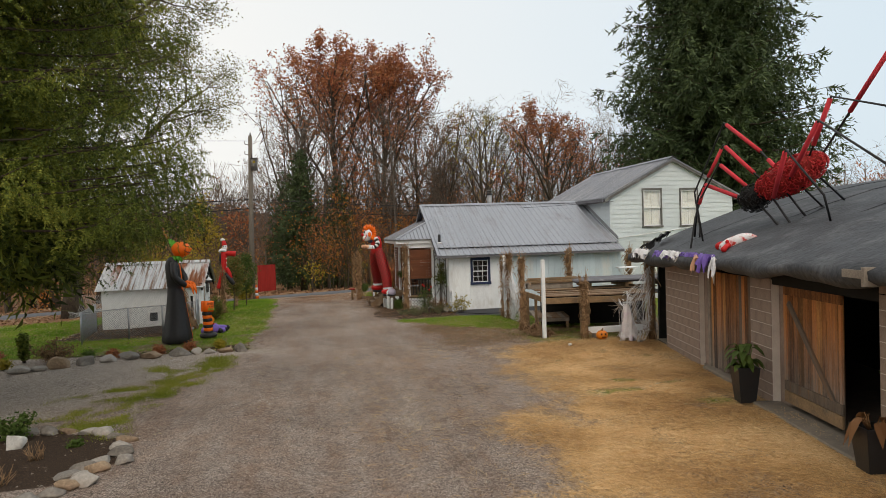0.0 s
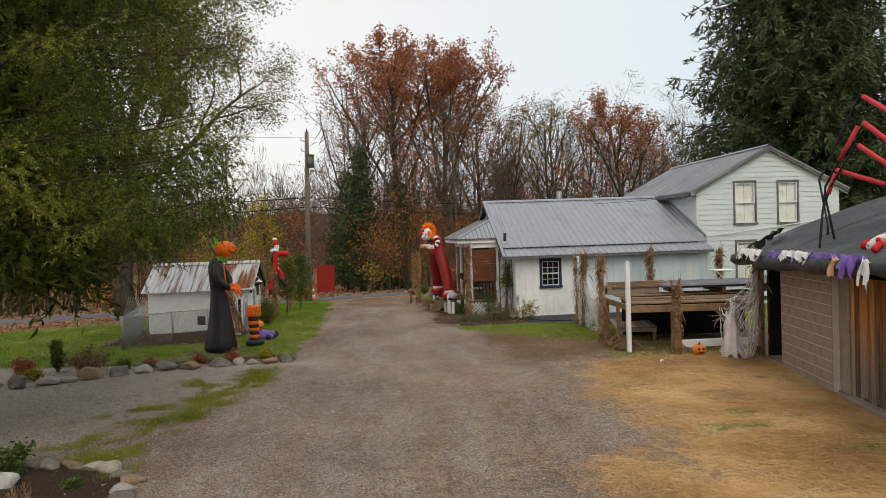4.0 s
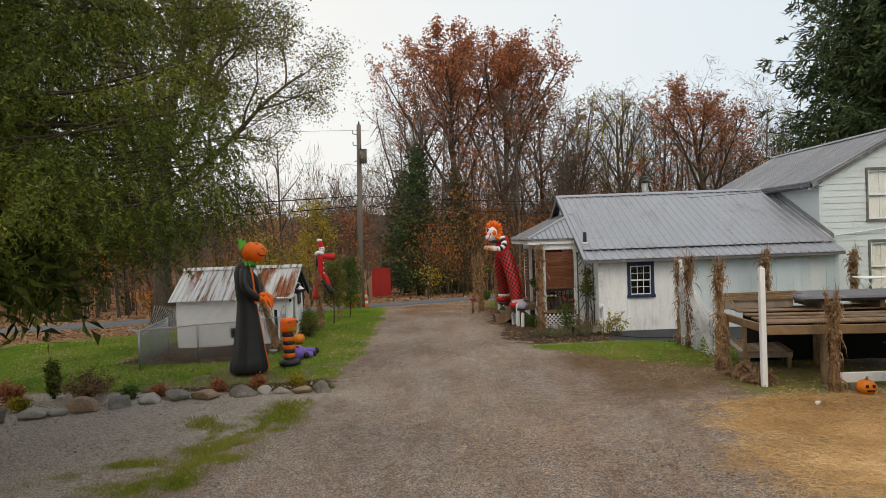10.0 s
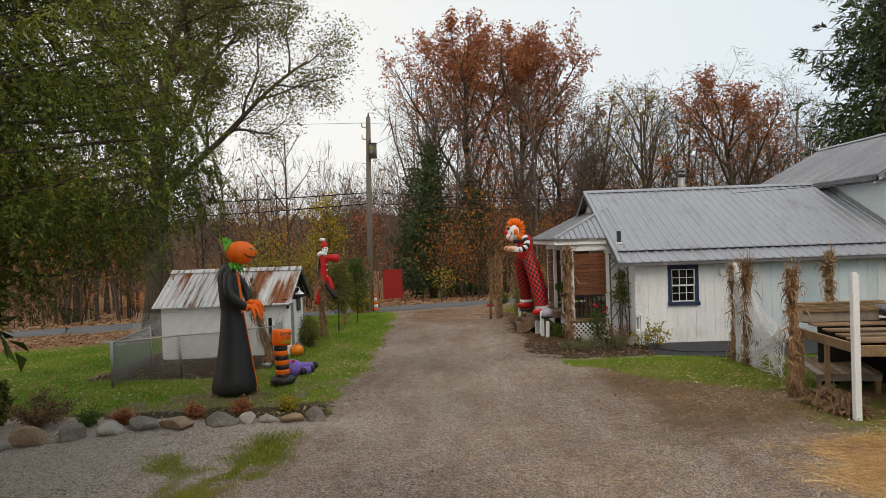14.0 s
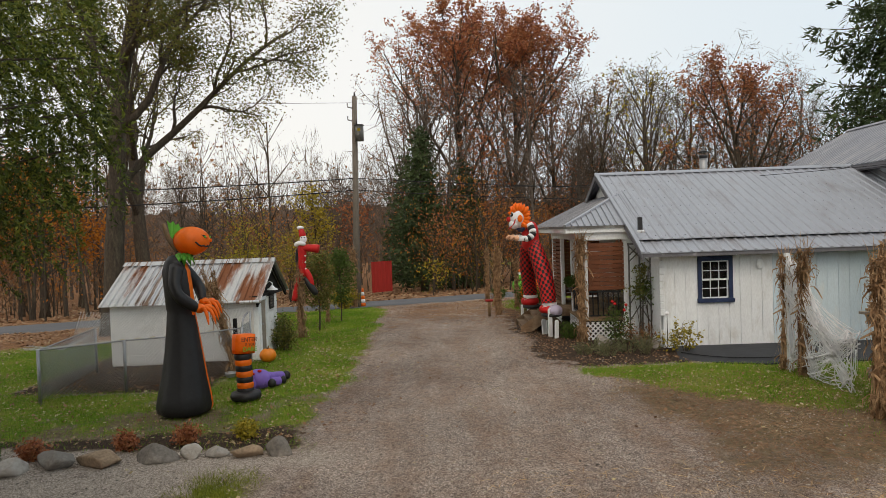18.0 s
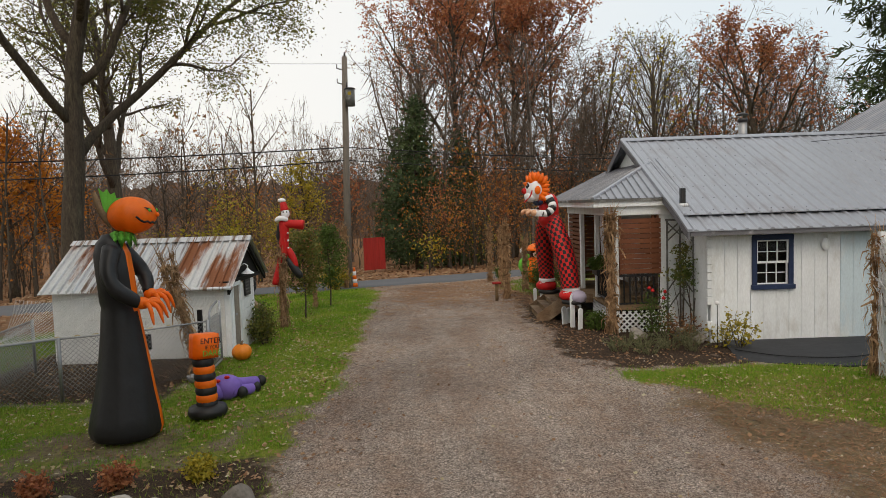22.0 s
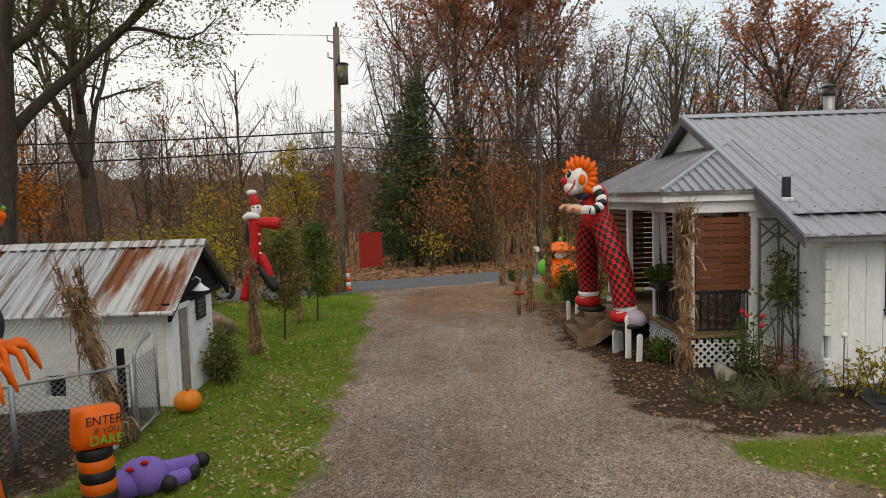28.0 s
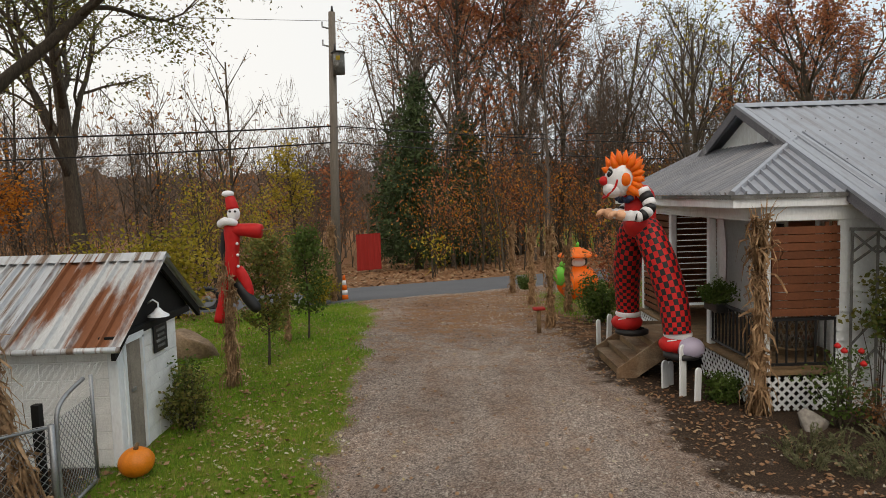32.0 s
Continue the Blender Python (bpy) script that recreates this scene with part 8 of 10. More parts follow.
def drape(name, pts, width, material, label, fall=0.15, n=40, seed=1):
    """A strip of cloth along the roof edge, gathered in folds."""
    r = np.random.default_rng(seed)
    path = smooth_path(pts, n)
    ms = Mesh()
    v, f = [], []
    rows = 6
    for i, p in enumerate(path):
        w_ = width * (0.85 + 0.25 * math.sin(i * 0.9 + seed) * math.sin(i * 0.37))
        for j in range(rows):
            s = j / (rows - 1)
            v.append((p[0] - s * w_ * 0.5 + 0.02 * math.sin(i * 1.7 + j), p[1] + 0.02 * math.sin(j * 2 + i), p[2] + 0.03 * math.sin(i * 1.3 + j * 1.1) + 0.05 - s * s * fall * (0.8 + 0.3 * math.sin(i * 0.8 + seed) + 0.15 * math.sin(i * 2.9))))
    for i in range(len(path) - 1):
        for j in range(rows - 1):
            a = i * rows + j
            f.append((a, a + 1, a + rows + 1, a + rows))
    o = link(name, v, f, material, smooth=True)
    o.matrix_basis = BARN
    tagged(o, label, "drapery")
    return o


drape("purple_drape", [(-0.45, -0.9, 2.44), (-0.45, -1.8, 2.44), (-0.42, -2.8, 2.45), (-0.42, -3.6, 2.46), (-0.45, -4.6, 2.45)], 0.16, M_purple, "purple cloth strip along the barn eave", 0.14, 60, 1)
drape("white_drape", [(-0.5, 0.6, 2.44), (-0.5, 0.0, 2.45), (-0.5, -0.7, 2.44)], 0.3, M_whitefab, "white fluffy cloth on the barn eave", 0.2, 30, 2)
drape("white_drape", [(-0.5, -1.7, 2.46), (-0.48, -2.3, 2.47), (-0.5, -2.9, 2.45)], 0.22, M_whitefab, "white fluffy cloth on the barn eave", 0.16, 30, 3)
drape("purple_drape", [(-0.5, -4.1, 2.46), (-0.5, -4.35, 2.46), (-0.5, -4.6, 2.44)], 0.3, M_purple, "purple cloth hanging over the barn eave", 0.32, 14, 5)
drape("orange_drape", [(-0.52, -3.75, 2.42), (-0.52, -3.95, 2.42)], 0.2, M_flesh, "orange cloth hanging over the barn eave", 0.35, 8, 6)
drape("white_drape", [(-0.53, -4.7, 2.45), (-0.53, -4.95, 2.4)], 0.2, M_whitefab, "white tassel hanging over the barn eave", 0.38, 10, 7)
drape("black_drape", [(0.6, 0.9, 2.9), (0.3, 0.6, 2.85), (-0.1, 0.3, 2.7), (-0.45, 0.5, 2.4)], 0.5, M_blackfab, "black cloth heap on the barn roof corner", 0.25, 24, 9)

# ---- corn bundles ----
def corn_bundle(seed, height, spread, leaves=150):
    r = random.Random(seed)
    e = empty("corn_bundle", 0, 0, 0)
    lv = Mesh()
    tops = []
    for k in range(11):
        a = 2 * math.pi * k / 11 + r.random()
        rr = spread * (0.5 + 0.6 * r.random())
        h = height * (0.8 + 0.25 * r.random())
        p0 = Vector((rr * 1.2 * math.cos(a), rr * 1.2 * math.sin(a), 0))
        p1 = Vector((rr * 0.45 * math.cos(a + 0.4), rr * 0.45 * math.sin(a + 0.4), h * 0.55))
        p2 = Vector((rr * 1.1 * math.cos(a + 0.8), rr * 1.1 * math.sin(a + 0.8), h))
        pts = smooth_path([p0, p1, p2], 6)
        tube("stalk", pts, [0.013] * 4 + [0.01, 0.007, 0.004], M_corn, e, sides=5)
        tops.append(pts)
    for k in range(leaves):
        pts = r.choice(tops)
        i = r.randrange(1, 7)
        p = pts[i]
        a = r.random() * 6.28
        o = Vector((math.cos(a), math.sin(a), 0))
        L = 0.16 + 0.42 * r.random()
        w_ = 0.008 + 0.015 * r.random()
        out_ = r.choice((0.08, 0.14, 0.2, 0.3, 0.5))
        tw = r.gauss(0, 0.6)
        rise = r.choice((0.9, 0.5, 0.2)) if i > 4 else 0.06
        q = []
        for j in range(5):
            s = j / 4
            c = p + o * (L * out_ * s * (1.4 - 0.8 * s) * (1.3 if i > 4 else 1.0)) + Vector((r.gauss(0, 0.028), r.gauss(0, 0.028), rise * L * s - L * 0.95 * s * s))
            side = (Vector((-o.y, o.x, 0)) * math.cos(tw + s * 2) + Vector((0, 0, 1)) * math.sin(tw + s * 2) * 0.6 + o * 0.3 * math.sin(s * 3)).normalized() * w_ * (1 - 0.75 * s * s)
            q += [c - side, c + side]
        lv.add(q, [(2 * j, 2 * j + 1, 2 * j + 3, 2 * j + 2) for j in range(4)])
    for k in range(8):
        pts = tops[k]
        for g in range(4):
            d = Vector((r.gauss(0, 0.3), r.gauss(0, 0.3), 1)).normalized() * (0.7 + 0.8 * r.random())
            lv.tube([pts[-2], pts[-1] + d * 0.15, pts[-1] + d * 0.28 + Vector((0, 0, -0.04))], [0.006, 0.005, 0.002], 3)
    o = lv.link("leaves", M_corn, e)
    o["kind"] = "stuff"
    tube("twine", [(spread * 0.62 * math.cos(2 * math.pi * k / 12), spread * 0.62 * math.sin(2 * math.pi * k / 12), height * 0.55) for k in range(13)], 0.006, M_corn, e, sides=4)
    return e


cv = [corn_bundle(1, 2.15, 0.13, 520), corn_bundle(2, 2.3, 0.075, 560), corn_bundle(3, 1.9, 0.08, 450)]
CORN = [(-4.2, 29.42, 0, 0.9, 0, "dry corn bundle under the scarecrow"), (-4.19, 33.35, 2, 0.6, 0, "short dry corn bundle on the lawn"), (-4.5, 24.75, 0, 1.0, -15, "leaning dry corn bundle against the hen run"),
        (1.66, 33.75, 1, 0.98, 0, "dry corn bundle beside the drive"), (1.85, 38.1, 1, 0.92, 0, "dry corn bundle beside the drive"), (1.7, 41.8, 1, 1.0, 0, "dry corn bundle near the road"), (2.5, 36.0, 0, 0.85, 0, "dry corn bundle beside the drive"),
        (3.27, 27.33, 1, 1.12, 0, "dry corn bundle tied to the porch post"), (6.3, 23.35, 1, 0.95, 0, "dry corn bundle beside the platform"), (6.36, 22.8, 1, 1.0, 0, "dry corn bundle on a rusty post"), (6.08, 20.3, 1, 0.98, 0, "dry corn bundle on a deck post"),
        (7.22, 18.08, 0, 0.8, 0, "bushy dry corn bundle before the deck"), (8.85, 17.42, 1, 1.02, 0, "dry corn bundle at the barn corner"), (-4.5, 41.72, 1, 1.15, 0, "dry corn bundle at the foot of the utility pole"), (9.5, 25.4, 2, 1.15, 0, "dry corn bundle on a wooden post"), (12.05, 25.45, 2, 1.1, 0, "dry corn bundle on a wooden post")]
used = set()
for x, y, k, s, tilt, lab in CORN:
    z = gz(x, y)
    m = pose(x, y, z, 0, tilt, 40 * len(used) % 360) if tilt == 0 else pose(x, y, z) @ pose(0, 0, 0, 0, tilt, 0)
    if k in used:
        o = copy_thing(cv[k], m)
    else:
        o = cv[k]
        o.matrix_basis = m
        used.add(k)
    o.scale = (s, s, s)
    tagged(o, lab, "corn stalks", "dry corn bundles")
# posts that carry some of the bundles
for x, y, h, mm, nm, lab in ((-4.22, 29.45, 2.0, M_wood, "stake", "rough wooden stake inside a corn bundle"), (6.36, 22.9, 2.05, M_slat, "rusty_post", "rusty square post with corn stalks"), (9.56, 25.47, 2.4, M_woodgrey, "wooden_post", "weathered square wooden post with corn stalks"),
                             (12.12, 25.52, 2.3, M_woodgrey, "wooden_post", "weathered square wooden post with corn stalks"), (6.24, 18.7, 2.27, M_white, "white_post", "white painted post standing before the deck"), (6.33, 23.3, 2.25, M_white, "white_post", "white painted post with cobweb")):
    e = empty(nm, x, y, -0.05, 0, lab, "post")
    w_ = 0.05
    box("shaft", -w_, w_, -w_, w_, 0, h, mm, e, bevel=0.008)
    if nm == "white_post":
        box("cap", -w_ * 0.9, w_ * 0.5, -w_ * 0.9, w_ * 0.7, h, h + 0.03, mm, e)
heap = Mesh()
r = random.Random(12)
for k in range(900):
    a, d = r.random() * 6.28, 0.36 * math.sqrt(r.random())
    p = Vector((d * math.cos(a) * 1.0, d * math.sin(a) * 2.0, 0.36 * (1 - d / 0.4) * r.random() + 0.02))
    o = Vector((r.gauss(0, 1), r.gauss(0, 1), r.gauss(0, 0.3))).normalized()
    sd = o.cross(Vector((0, 0, 1))).normalized() * 0.008
    L = 0.15 + 0.2 * r.random()
    q = []
    for j in range(4):
        c = p + o * L * (j / 3 - 0.5) + Vector((0, 0, 0.04 * math.sin(j)))
        q += [c - sd, c + sd]
    heap.add(q, [(2 * j, 2 * j + 1, 2 * j + 3, 2 * j + 2) for j in range(3)])
o = heap.link("corn_leaf_heap", M_corn)
o.matrix_basis = pose(6.3, 19.45, 0)
tagged(o, "heap of dry corn leaves at the deck corner", "corn leaves", kind="stuff")

# ---- deck platform ----
deck = tagged(new("deck_platform"), "unfinished wooden deck platform stacked with boards", "deck")
deck.matrix_basis = pose(0, 0, 0.2)
def beam(name, p, q, w_, h_, material, parent, label=""):
    """A squared timber from p to q; h_: its height."""
    p, q = Vector(p), Vector(q)
    L = (q - p).length
    o = box(name, -w_ / 2, w_ / 2, 0, L, -h_, 0, material, parent, label, bevel=0.006)
    o.matrix_basis = Matrix.Translation(p) @ (q - p).to_track_quat("Y", "Z").to_matrix().to_4x4()
    return o


beam("front_beam", (6.28, 18.72, 0.93), (9.3, 18.35, 0.93), 0.06, 0.17, M_wood, deck)
beam("side_beam", (6.28, 18.76, 0.95), (6.27, 20.7, 0.97), 0.06, 0.15, M_wood, deck)
for x, y, h, w_ in ((6.27, 20.5, 0.95, 0.14), (6.29, 19.6, 0.85, 0.07), (7.4, 18.75, 0.8, 0.1), (8.3, 20.6, 0.9, 0.14), (8.9, 18.5, 0.8, 0.1), (9.3, 21.5, 0.9, 0.14)):
    box("post", x - w_ / 2, x + w_ / 2, y - w_ / 2, y + w_ / 2, -0.25, h, M_wood, deck, bevel=0.008)
for k in (0, 1, 2, 4, 5, 6, 8, 9):
    t = k / 10
    a = Vector((6.32 + 0.06 * k * 0.4, 18.85 + 0.145 * k, 0.985))
    b = Vector((9.6, 18.5 + 0.145 * k, 0.985))
    if k in (3, 6):
        a.x += 1.4
    beam("deck_board", a, b, 0.135, 0.035, M_deckwood, deck)
for k in (0, 1, 3):
    yy = 20.6 + 0.18 * k
    beam("deck_board", (6.6 + 0.02 * k, yy, 1.0), (10.6, yy - 0.2, 1.0), 0.15, 0.035, M_deckwood, deck)
# added near-black board and sheet paint the dark space under the deck
box("shade_board", 6.9, 10.5, 21.0, 21.05, -0.22, 0.93, M_dark, deck)
box("under_sheet", 7.3, 10.5, 19.2, 20.95, 0.88, 0.9, M_dark, deck)
ramp = tagged(new("plank_ramp"), "reddish plank pallet under the deck", "pallet")
ramp.matrix_basis = pose(6.48, 20.3, 0.34, 4, 0, -8)
for k in range(8):
    box("plank", 0.0 + 0.135 * k, 0.127 + 0.135 * k, 0, 1.2, 0, 0.03, M_deckwood if k % 3 else M_woodgrey, ramp)
for yy in (0.05, 1.1):
    box("bearer", 0, 1.08, yy, yy + 0.06, -0.12, 0, M_woodgrey, ramp)
for xx in (0.02, 0.98):
    box("block", xx, xx + 0.08, 0.05, 0.13, -0.36, -0.12, M_wood, ramp)
stack = tagged(new("board_stack"), "stack of weathered boards on the deck", "boards")
r = random.Random(6)
for k in range(7):
    a = r.uniform(-0.25, 0.35)
    o = box("board", 0, 1.5 + r.random() * 0.5, 0, 0.13, 0, 0.034, M_woodgrey if k % 2 else M_wood, stack)
    o.matrix_basis = pose(6.35 + a, 20.85 + 0.05 * k, 1.385 + 0.036 * (k // 2), 0, 0, r.uniform(-3, 3))
box("bearer", 6.45, 7.95, 20.9, 20.94, 1.2, 1.385, M_woodgrey, stack)
box("bearer", 6.45, 7.95, 21.12, 21.16, 1.2, 1.385, M_woodgrey, stack)
lid = tagged(new("grey_cover"), "long grey hard cover lying over the boards", "cover")
lid.matrix_basis = pose(7.9, 20.35, 1.36, 0, 0, -4)
bm = bmesh.new()
add_box(bm, 0, 3.6, 0, 1.5, 0, 0.11, 0.04)
part("shell", bm, M_fascia, lid)
box("edge_strip", 0.02, 3.58, -0.012, 0.0, 0.02, 0.06, M_black, lid)
for xx in (0.4, 1.6, 2.8):
    box("support", xx, xx + 0.1, 0.1, 1.4, -0.16, 0.0, M_wood, lid)
bench = tagged(new("white_board"), "white painted board on blocks before the deck", "board")
box("board", 7.35, 9.0, 18.15, 18.2, 0.14, 0.32, M_white, bench, bevel=0.006)
for xx in (7.5, 8.8):
    box("block", xx, xx + 0.12, 18.1, 18.3, -0.02, 0.14, M_concrete, bench)
tbl = tagged(new("white_side_table"), "small white folding table on the deck", "table")
tbl.matrix_basis = pose(10.3, 21.9, 1.2)
box("top", -0.3, 0.3, -0.25, 0.25, 0.5, 0.53, M_white, tbl, bevel=0.008)
for a, b in ((-0.26, -0.2), (-0.26, 0.2), (0.26, -0.2), (0.26, 0.2)):
    tube("leg", [(a, b, 0.5), (-a * 0.8, b, 0.0)], 0.012, M_white, tbl, sides=6)


def web_sheet(name, anchors, label, n=40, seed=1, thick=0.006, cloth=None):
    """Stretched fibre cobweb: strands strung between anchor points, sagging."""
    r = random.Random(seed)
    ms = Mesh()
    pts = [Vector(a) for a in anchors]
    for k in range(n):
        i, j = r.sample(range(len(pts)), 2)
        a = pts[i] + Vector((r.gauss(0, 0.05), r.gauss(0, 0.05), r.gauss(0, 0.1)))
        b = pts[j] + Vector((r.gauss(0, 0.05), r.gauss(0, 0.05), r.gauss(0, 0.1)))
        m = (a + b) / 2 + Vector((r.gauss(0, 0.04), r.gauss(0, 0.04), -0.08 - 0.08 * r.random()))
        t = thick * (0.35 + r.random())
        ms.tube(smooth_path([a, m, b], 6), [t, t * 0.6, t * 0.5, t * 0.45, t * 0.5, t * 0.6, t], 3)
    o = ms.link(name, M_web)
    return tagged(o, label, "cobweb", kind="stuff")


web_sheet("cobweb", [(6.33, 23.3, 2.0), (6.33, 23.3, 1.5), (6.36, 22.9, 1.7), (6.4, 22.4, 1.0), (6.45, 22.0, 0.6), (6.5, 21.6, 0.9), (6.48, 21.7, 0.2), (6.4, 22.6, 0.15), (6.35, 23.1, 0.3)], "white fibre cobweb stretched from the post to the deck", 330, 3, 0.012)
web_sheet("cobweb", [(8.8, 17.35, 1.9), (8.8, 17.35, 1.3), (8.7, 17.3, 0.4), (8.05, 17.4, 1.0), (7.95, 17.3, 0.15), (8.35, 17.05, 0.05), (8.2, 17.35, 1.25)], "white fibre cobweb hung at the barn corner", 120, 4, 0.008)
# gauze figure in the web: a draped white sheet
gz_ = Mesh()
v, f = [], []
for j in range(14):
    z = 1.05 - 1.0 * j / 13
    for i in range(25):
        a = 2 * math.pi * i / 24
        rr = (0.05 + 0.12 * (j / 13) ** 0.8) * (1 + 0.3 * math.sin(7 * a + j * 0.5) + 0.16 * math.sin(13 * a - j * 0.4) + 0.1 * math.sin(4 * a + 1.1 * j))
        v.append((rr * math.cos(a) + 0.05 * j / 13, rr * math.sin(a), z + (0.05 * math.sin(5 * a) + 0.05 * math.sin(11 * a + 1)) * (j / 13)))
for j in range(13):
    for i in range(24):
        a = j * 25 + i
        f.append((a, a + 1, a + 26, a + 25))
gh = link("gauze_drape", v, f, M_gauze, smooth=True)
gh.matrix_basis = pose(8.1, 17.3, 0.02) @ Matrix.Diagonal((1.15, 0.8, 0.95, 1))
tagged(gh, "ragged white gauze hung before the deck", "decoration")
br_ = Mesh()
r = random.Random(2)
for k in range(9):
    p = Vector((8.0, 17.3, 0.95))
    pts = [p]
    d = Vector((-1, -0.1, 0.1 * r.gauss(0, 1) + 0.1)).normalized()
    for j in range(4):
        d = (d + Vector((r.gauss(0, 0.2), r.gauss(0, 0.2), r.gauss(0, 0.3)))).normalized()
        pts.append(pts[-1] + d * 0.11)
    br_.tube(pts, [0.012, 0.01, 0.008, 0.006, 0.003], 4)
tagged(br_.link("dead_branch", M_woodgrey), "pale dead branch in the gauze", "branch")


def pumpkin(x, y, r_, label, face=False, squash=0.85):
    e = empty("pumpkin", x, y, gz(x, y) - 0.01, 30, label, "pumpkin", "pumpkins")
    ms = Mesh()
    ms.ball((0, 0, r_ * squash), (r_, r_, r_ * squash), 0, 40, 14, squash=lambda p, th, ph: 1 - 0.06 * (1 - abs(math.cos(5 * ph))) ** 2 * math.sin(th) - 0.12 * (abs(math.cos(th)) > 0.9) * (abs(math.cos(th)) - 0.9) * 10)
    ms.link("fruit", M_pumpkin, e)
    tube("stem", [(0, 0, r_ * 1.6), (0.01, 0, r_ * 1.8), (0.03, 0.01, r_ * 1.95)], [0.03, 0.02, 0.018], M_wood, e, sides=7)
    if face:
        for a in (-0.45, 0.25):
            b = bmesh.new()
            add_box(b, -0.02, 0.02, -0.012, 0.012, -0.025, 0.025)
            o = part("carved_eye", b, M_dark, e)
            o.matrix_basis = pose(r_ * 0.97 * math.sin(a), -r_ * 0.97 * math.cos(a), r_ * 1.1, 0, 0, math.degrees(a))
        b = bmesh.new()
        add_box(b, -0.06, 0.06, -0.015, 0.012, -0.012, 0.012)
        o = part("carved_mouth", b, M_dark, e)
        o.matrix_basis = pose(-0.01, -r_ * 0.93, r_ * 0.62)
        e.matrix_basis = pose(x, y, gz(x, y) - 0.01)
    return e


pumpkin(-4.2, 26.0, 0.19, "smooth orange pumpkin beside the coop door")
pumpkin(7.62, 17.85, 0.16, "carved jack-o'-lantern pumpkin before the deck", True)

# black ground cloth along the house and a thin hose on it
v = [(5.15, 26.2, 0.022), (4.72, 24.5, 0.022), (6.25, 24.0, 0.022), (9.6, 24.1, 0.022), (9.8, 26.2, 0.022)]
n = len(v)
v += [(a, b, 0.0) for a, b, c in v]
tagged(link("ground_cloth", v, [tuple(range(n - 1, -1, -1))] + [(i, (i + 1) % n, (i + 1) % n + n, i + n) for i in range(n)], M_tarp), "black ground cloth laid along the house wall", "ground cloth")
tagged(tube("hose", smooth_path([(5.0, 25.3, 0.045), (5.6, 24.7, 0.045), (6.6, 24.5, 0.045), (7.6, 24.9, 0.045)], 20), 0.012, M_black, sides=5), "thin black hose lying on the ground cloth", "hose")

# ---- hen run: chain-link panels, gate and netting ----
run = tagged(new("hen_run_fence"), "low chain-link fence round the hen run with a bent pipe gate", "fence")
FP = [(-7.95, 25.6), (-7.45, 22.75), (-6.3, 23.6), (-5.35, 24.03), (-4.42, 24.87)]
FH = 0.95
for (x, y) in FP:
    p = tube("post", [(x, y, -0.05), (x, y, FH + 0.02)], 0.03, M_metal, run, "galvanised post", 8)


def chain_link(parent, a, b, height, pitch=0.075, t=0.0042, z0=0.04):
    """Diagonal wires in both directions, clipped to the panel; one mesh."""
    ms = Mesh()
    a, b = Vector((*a, 0)), Vector((*b, 0))
    L = (b - a).length
    u = (b - a).normalized()
    for sg in (1, -1):
        s = -height
        while s < L + height:
            p0 = [s if sg > 0 else s + height, 0.0]
            p1 = [s + height if sg > 0 else s, height]
            if max(p0[0], p1[0]) > 0 and min(p0[0], p1[0]) < L:
                q = []
                for p, o in ((p0, p1), (p1, p0)):
                    if p[0] < 0:
                        k = -p[0] / (o[0] - p[0])
                        p = [0, p[1] + (o[1] - p[1]) * k]
                    elif p[0] > L:
                        k = (L - p[0]) / (o[0] - p[0])
                        p = [L, p[1] + (o[1] - p[1]) * k]
                    q.append(a + u * p[0] + Vector((0, 0, z0 + p[1])))
                ms.tube(q, t, 3)
            s += pitch
    o = ms.link("wire_mesh", M_metal, parent)
    o["kind"] = "stuff"


for p, q in zip(FP, FP[1:]):
    tube("top_rail", [(*p, FH), (*q, FH)], 0.014, M_metal, run, sides=6)
    chain_link(run, p, q, FH - 0.06)
gate = new("gate")
gate.parent = run
gate["label"] = "bent pipe gate"
ga, gb_ = Vector((-4.42, 24.95, 0)), Vector((-4.5, 25.75, 0))
tube("gate_pipe", smooth_path([(-4.42, 24.95, 0.06), (-4.43, 24.97, 0.9), (-4.45, 25.12, 1.12), (-4.5, 25.6, 1.2)], 12), 0.022, M_metal, gate, sides=8)
tube("gate_pipe", [(-4.42, 24.95, 0.08), (-4.5, 25.75, 0.08)], 0.02, M_metal, gate, sides=8)
tube("gate_pipe", [(-4.5, 25.75, 0.08), (-4.5, 25.75, 1.2)], 0.02, M_metal, gate, sides=8)
chain_link(gate, (-4.42, 24.95), (-4.5, 25.75), 0.95)
box("dark_post", -4.6, -4.53, 24.88, 24.95, 0, 1.15, M_dark, run, "dark wooden gate post")
# white net drawn from the coop eave over the run
net = Mesh()
NU, NV = 52, 22


def net_at(i, j):
    u, v_ = i / NU, j / NV
    top = Vector((-8.5 + 4.0 * u, 26.02, 1.3 - 0.05 * math.sin(u * 9)))
    k = u * (len(FP) - 1.001) * 0.98
    n0 = min(int(k), len(FP) - 2)
    pq_ = Vector((*FP[n0], 0)).lerp(Vector((*FP[n0 + 1], 0)), k - n0)
    bot = Vector((pq_.x - 0.9 * (1 - u) ** 3, pq_.y, FH + 0.02 if u > 0.2 else FH * (0.55 + 2.2 * u)))
    p = top.lerp(bot, v_)
    p.z -= 0.35 * math.sin(math.pi * v_) * (1 - 0.5 * u)
    return p


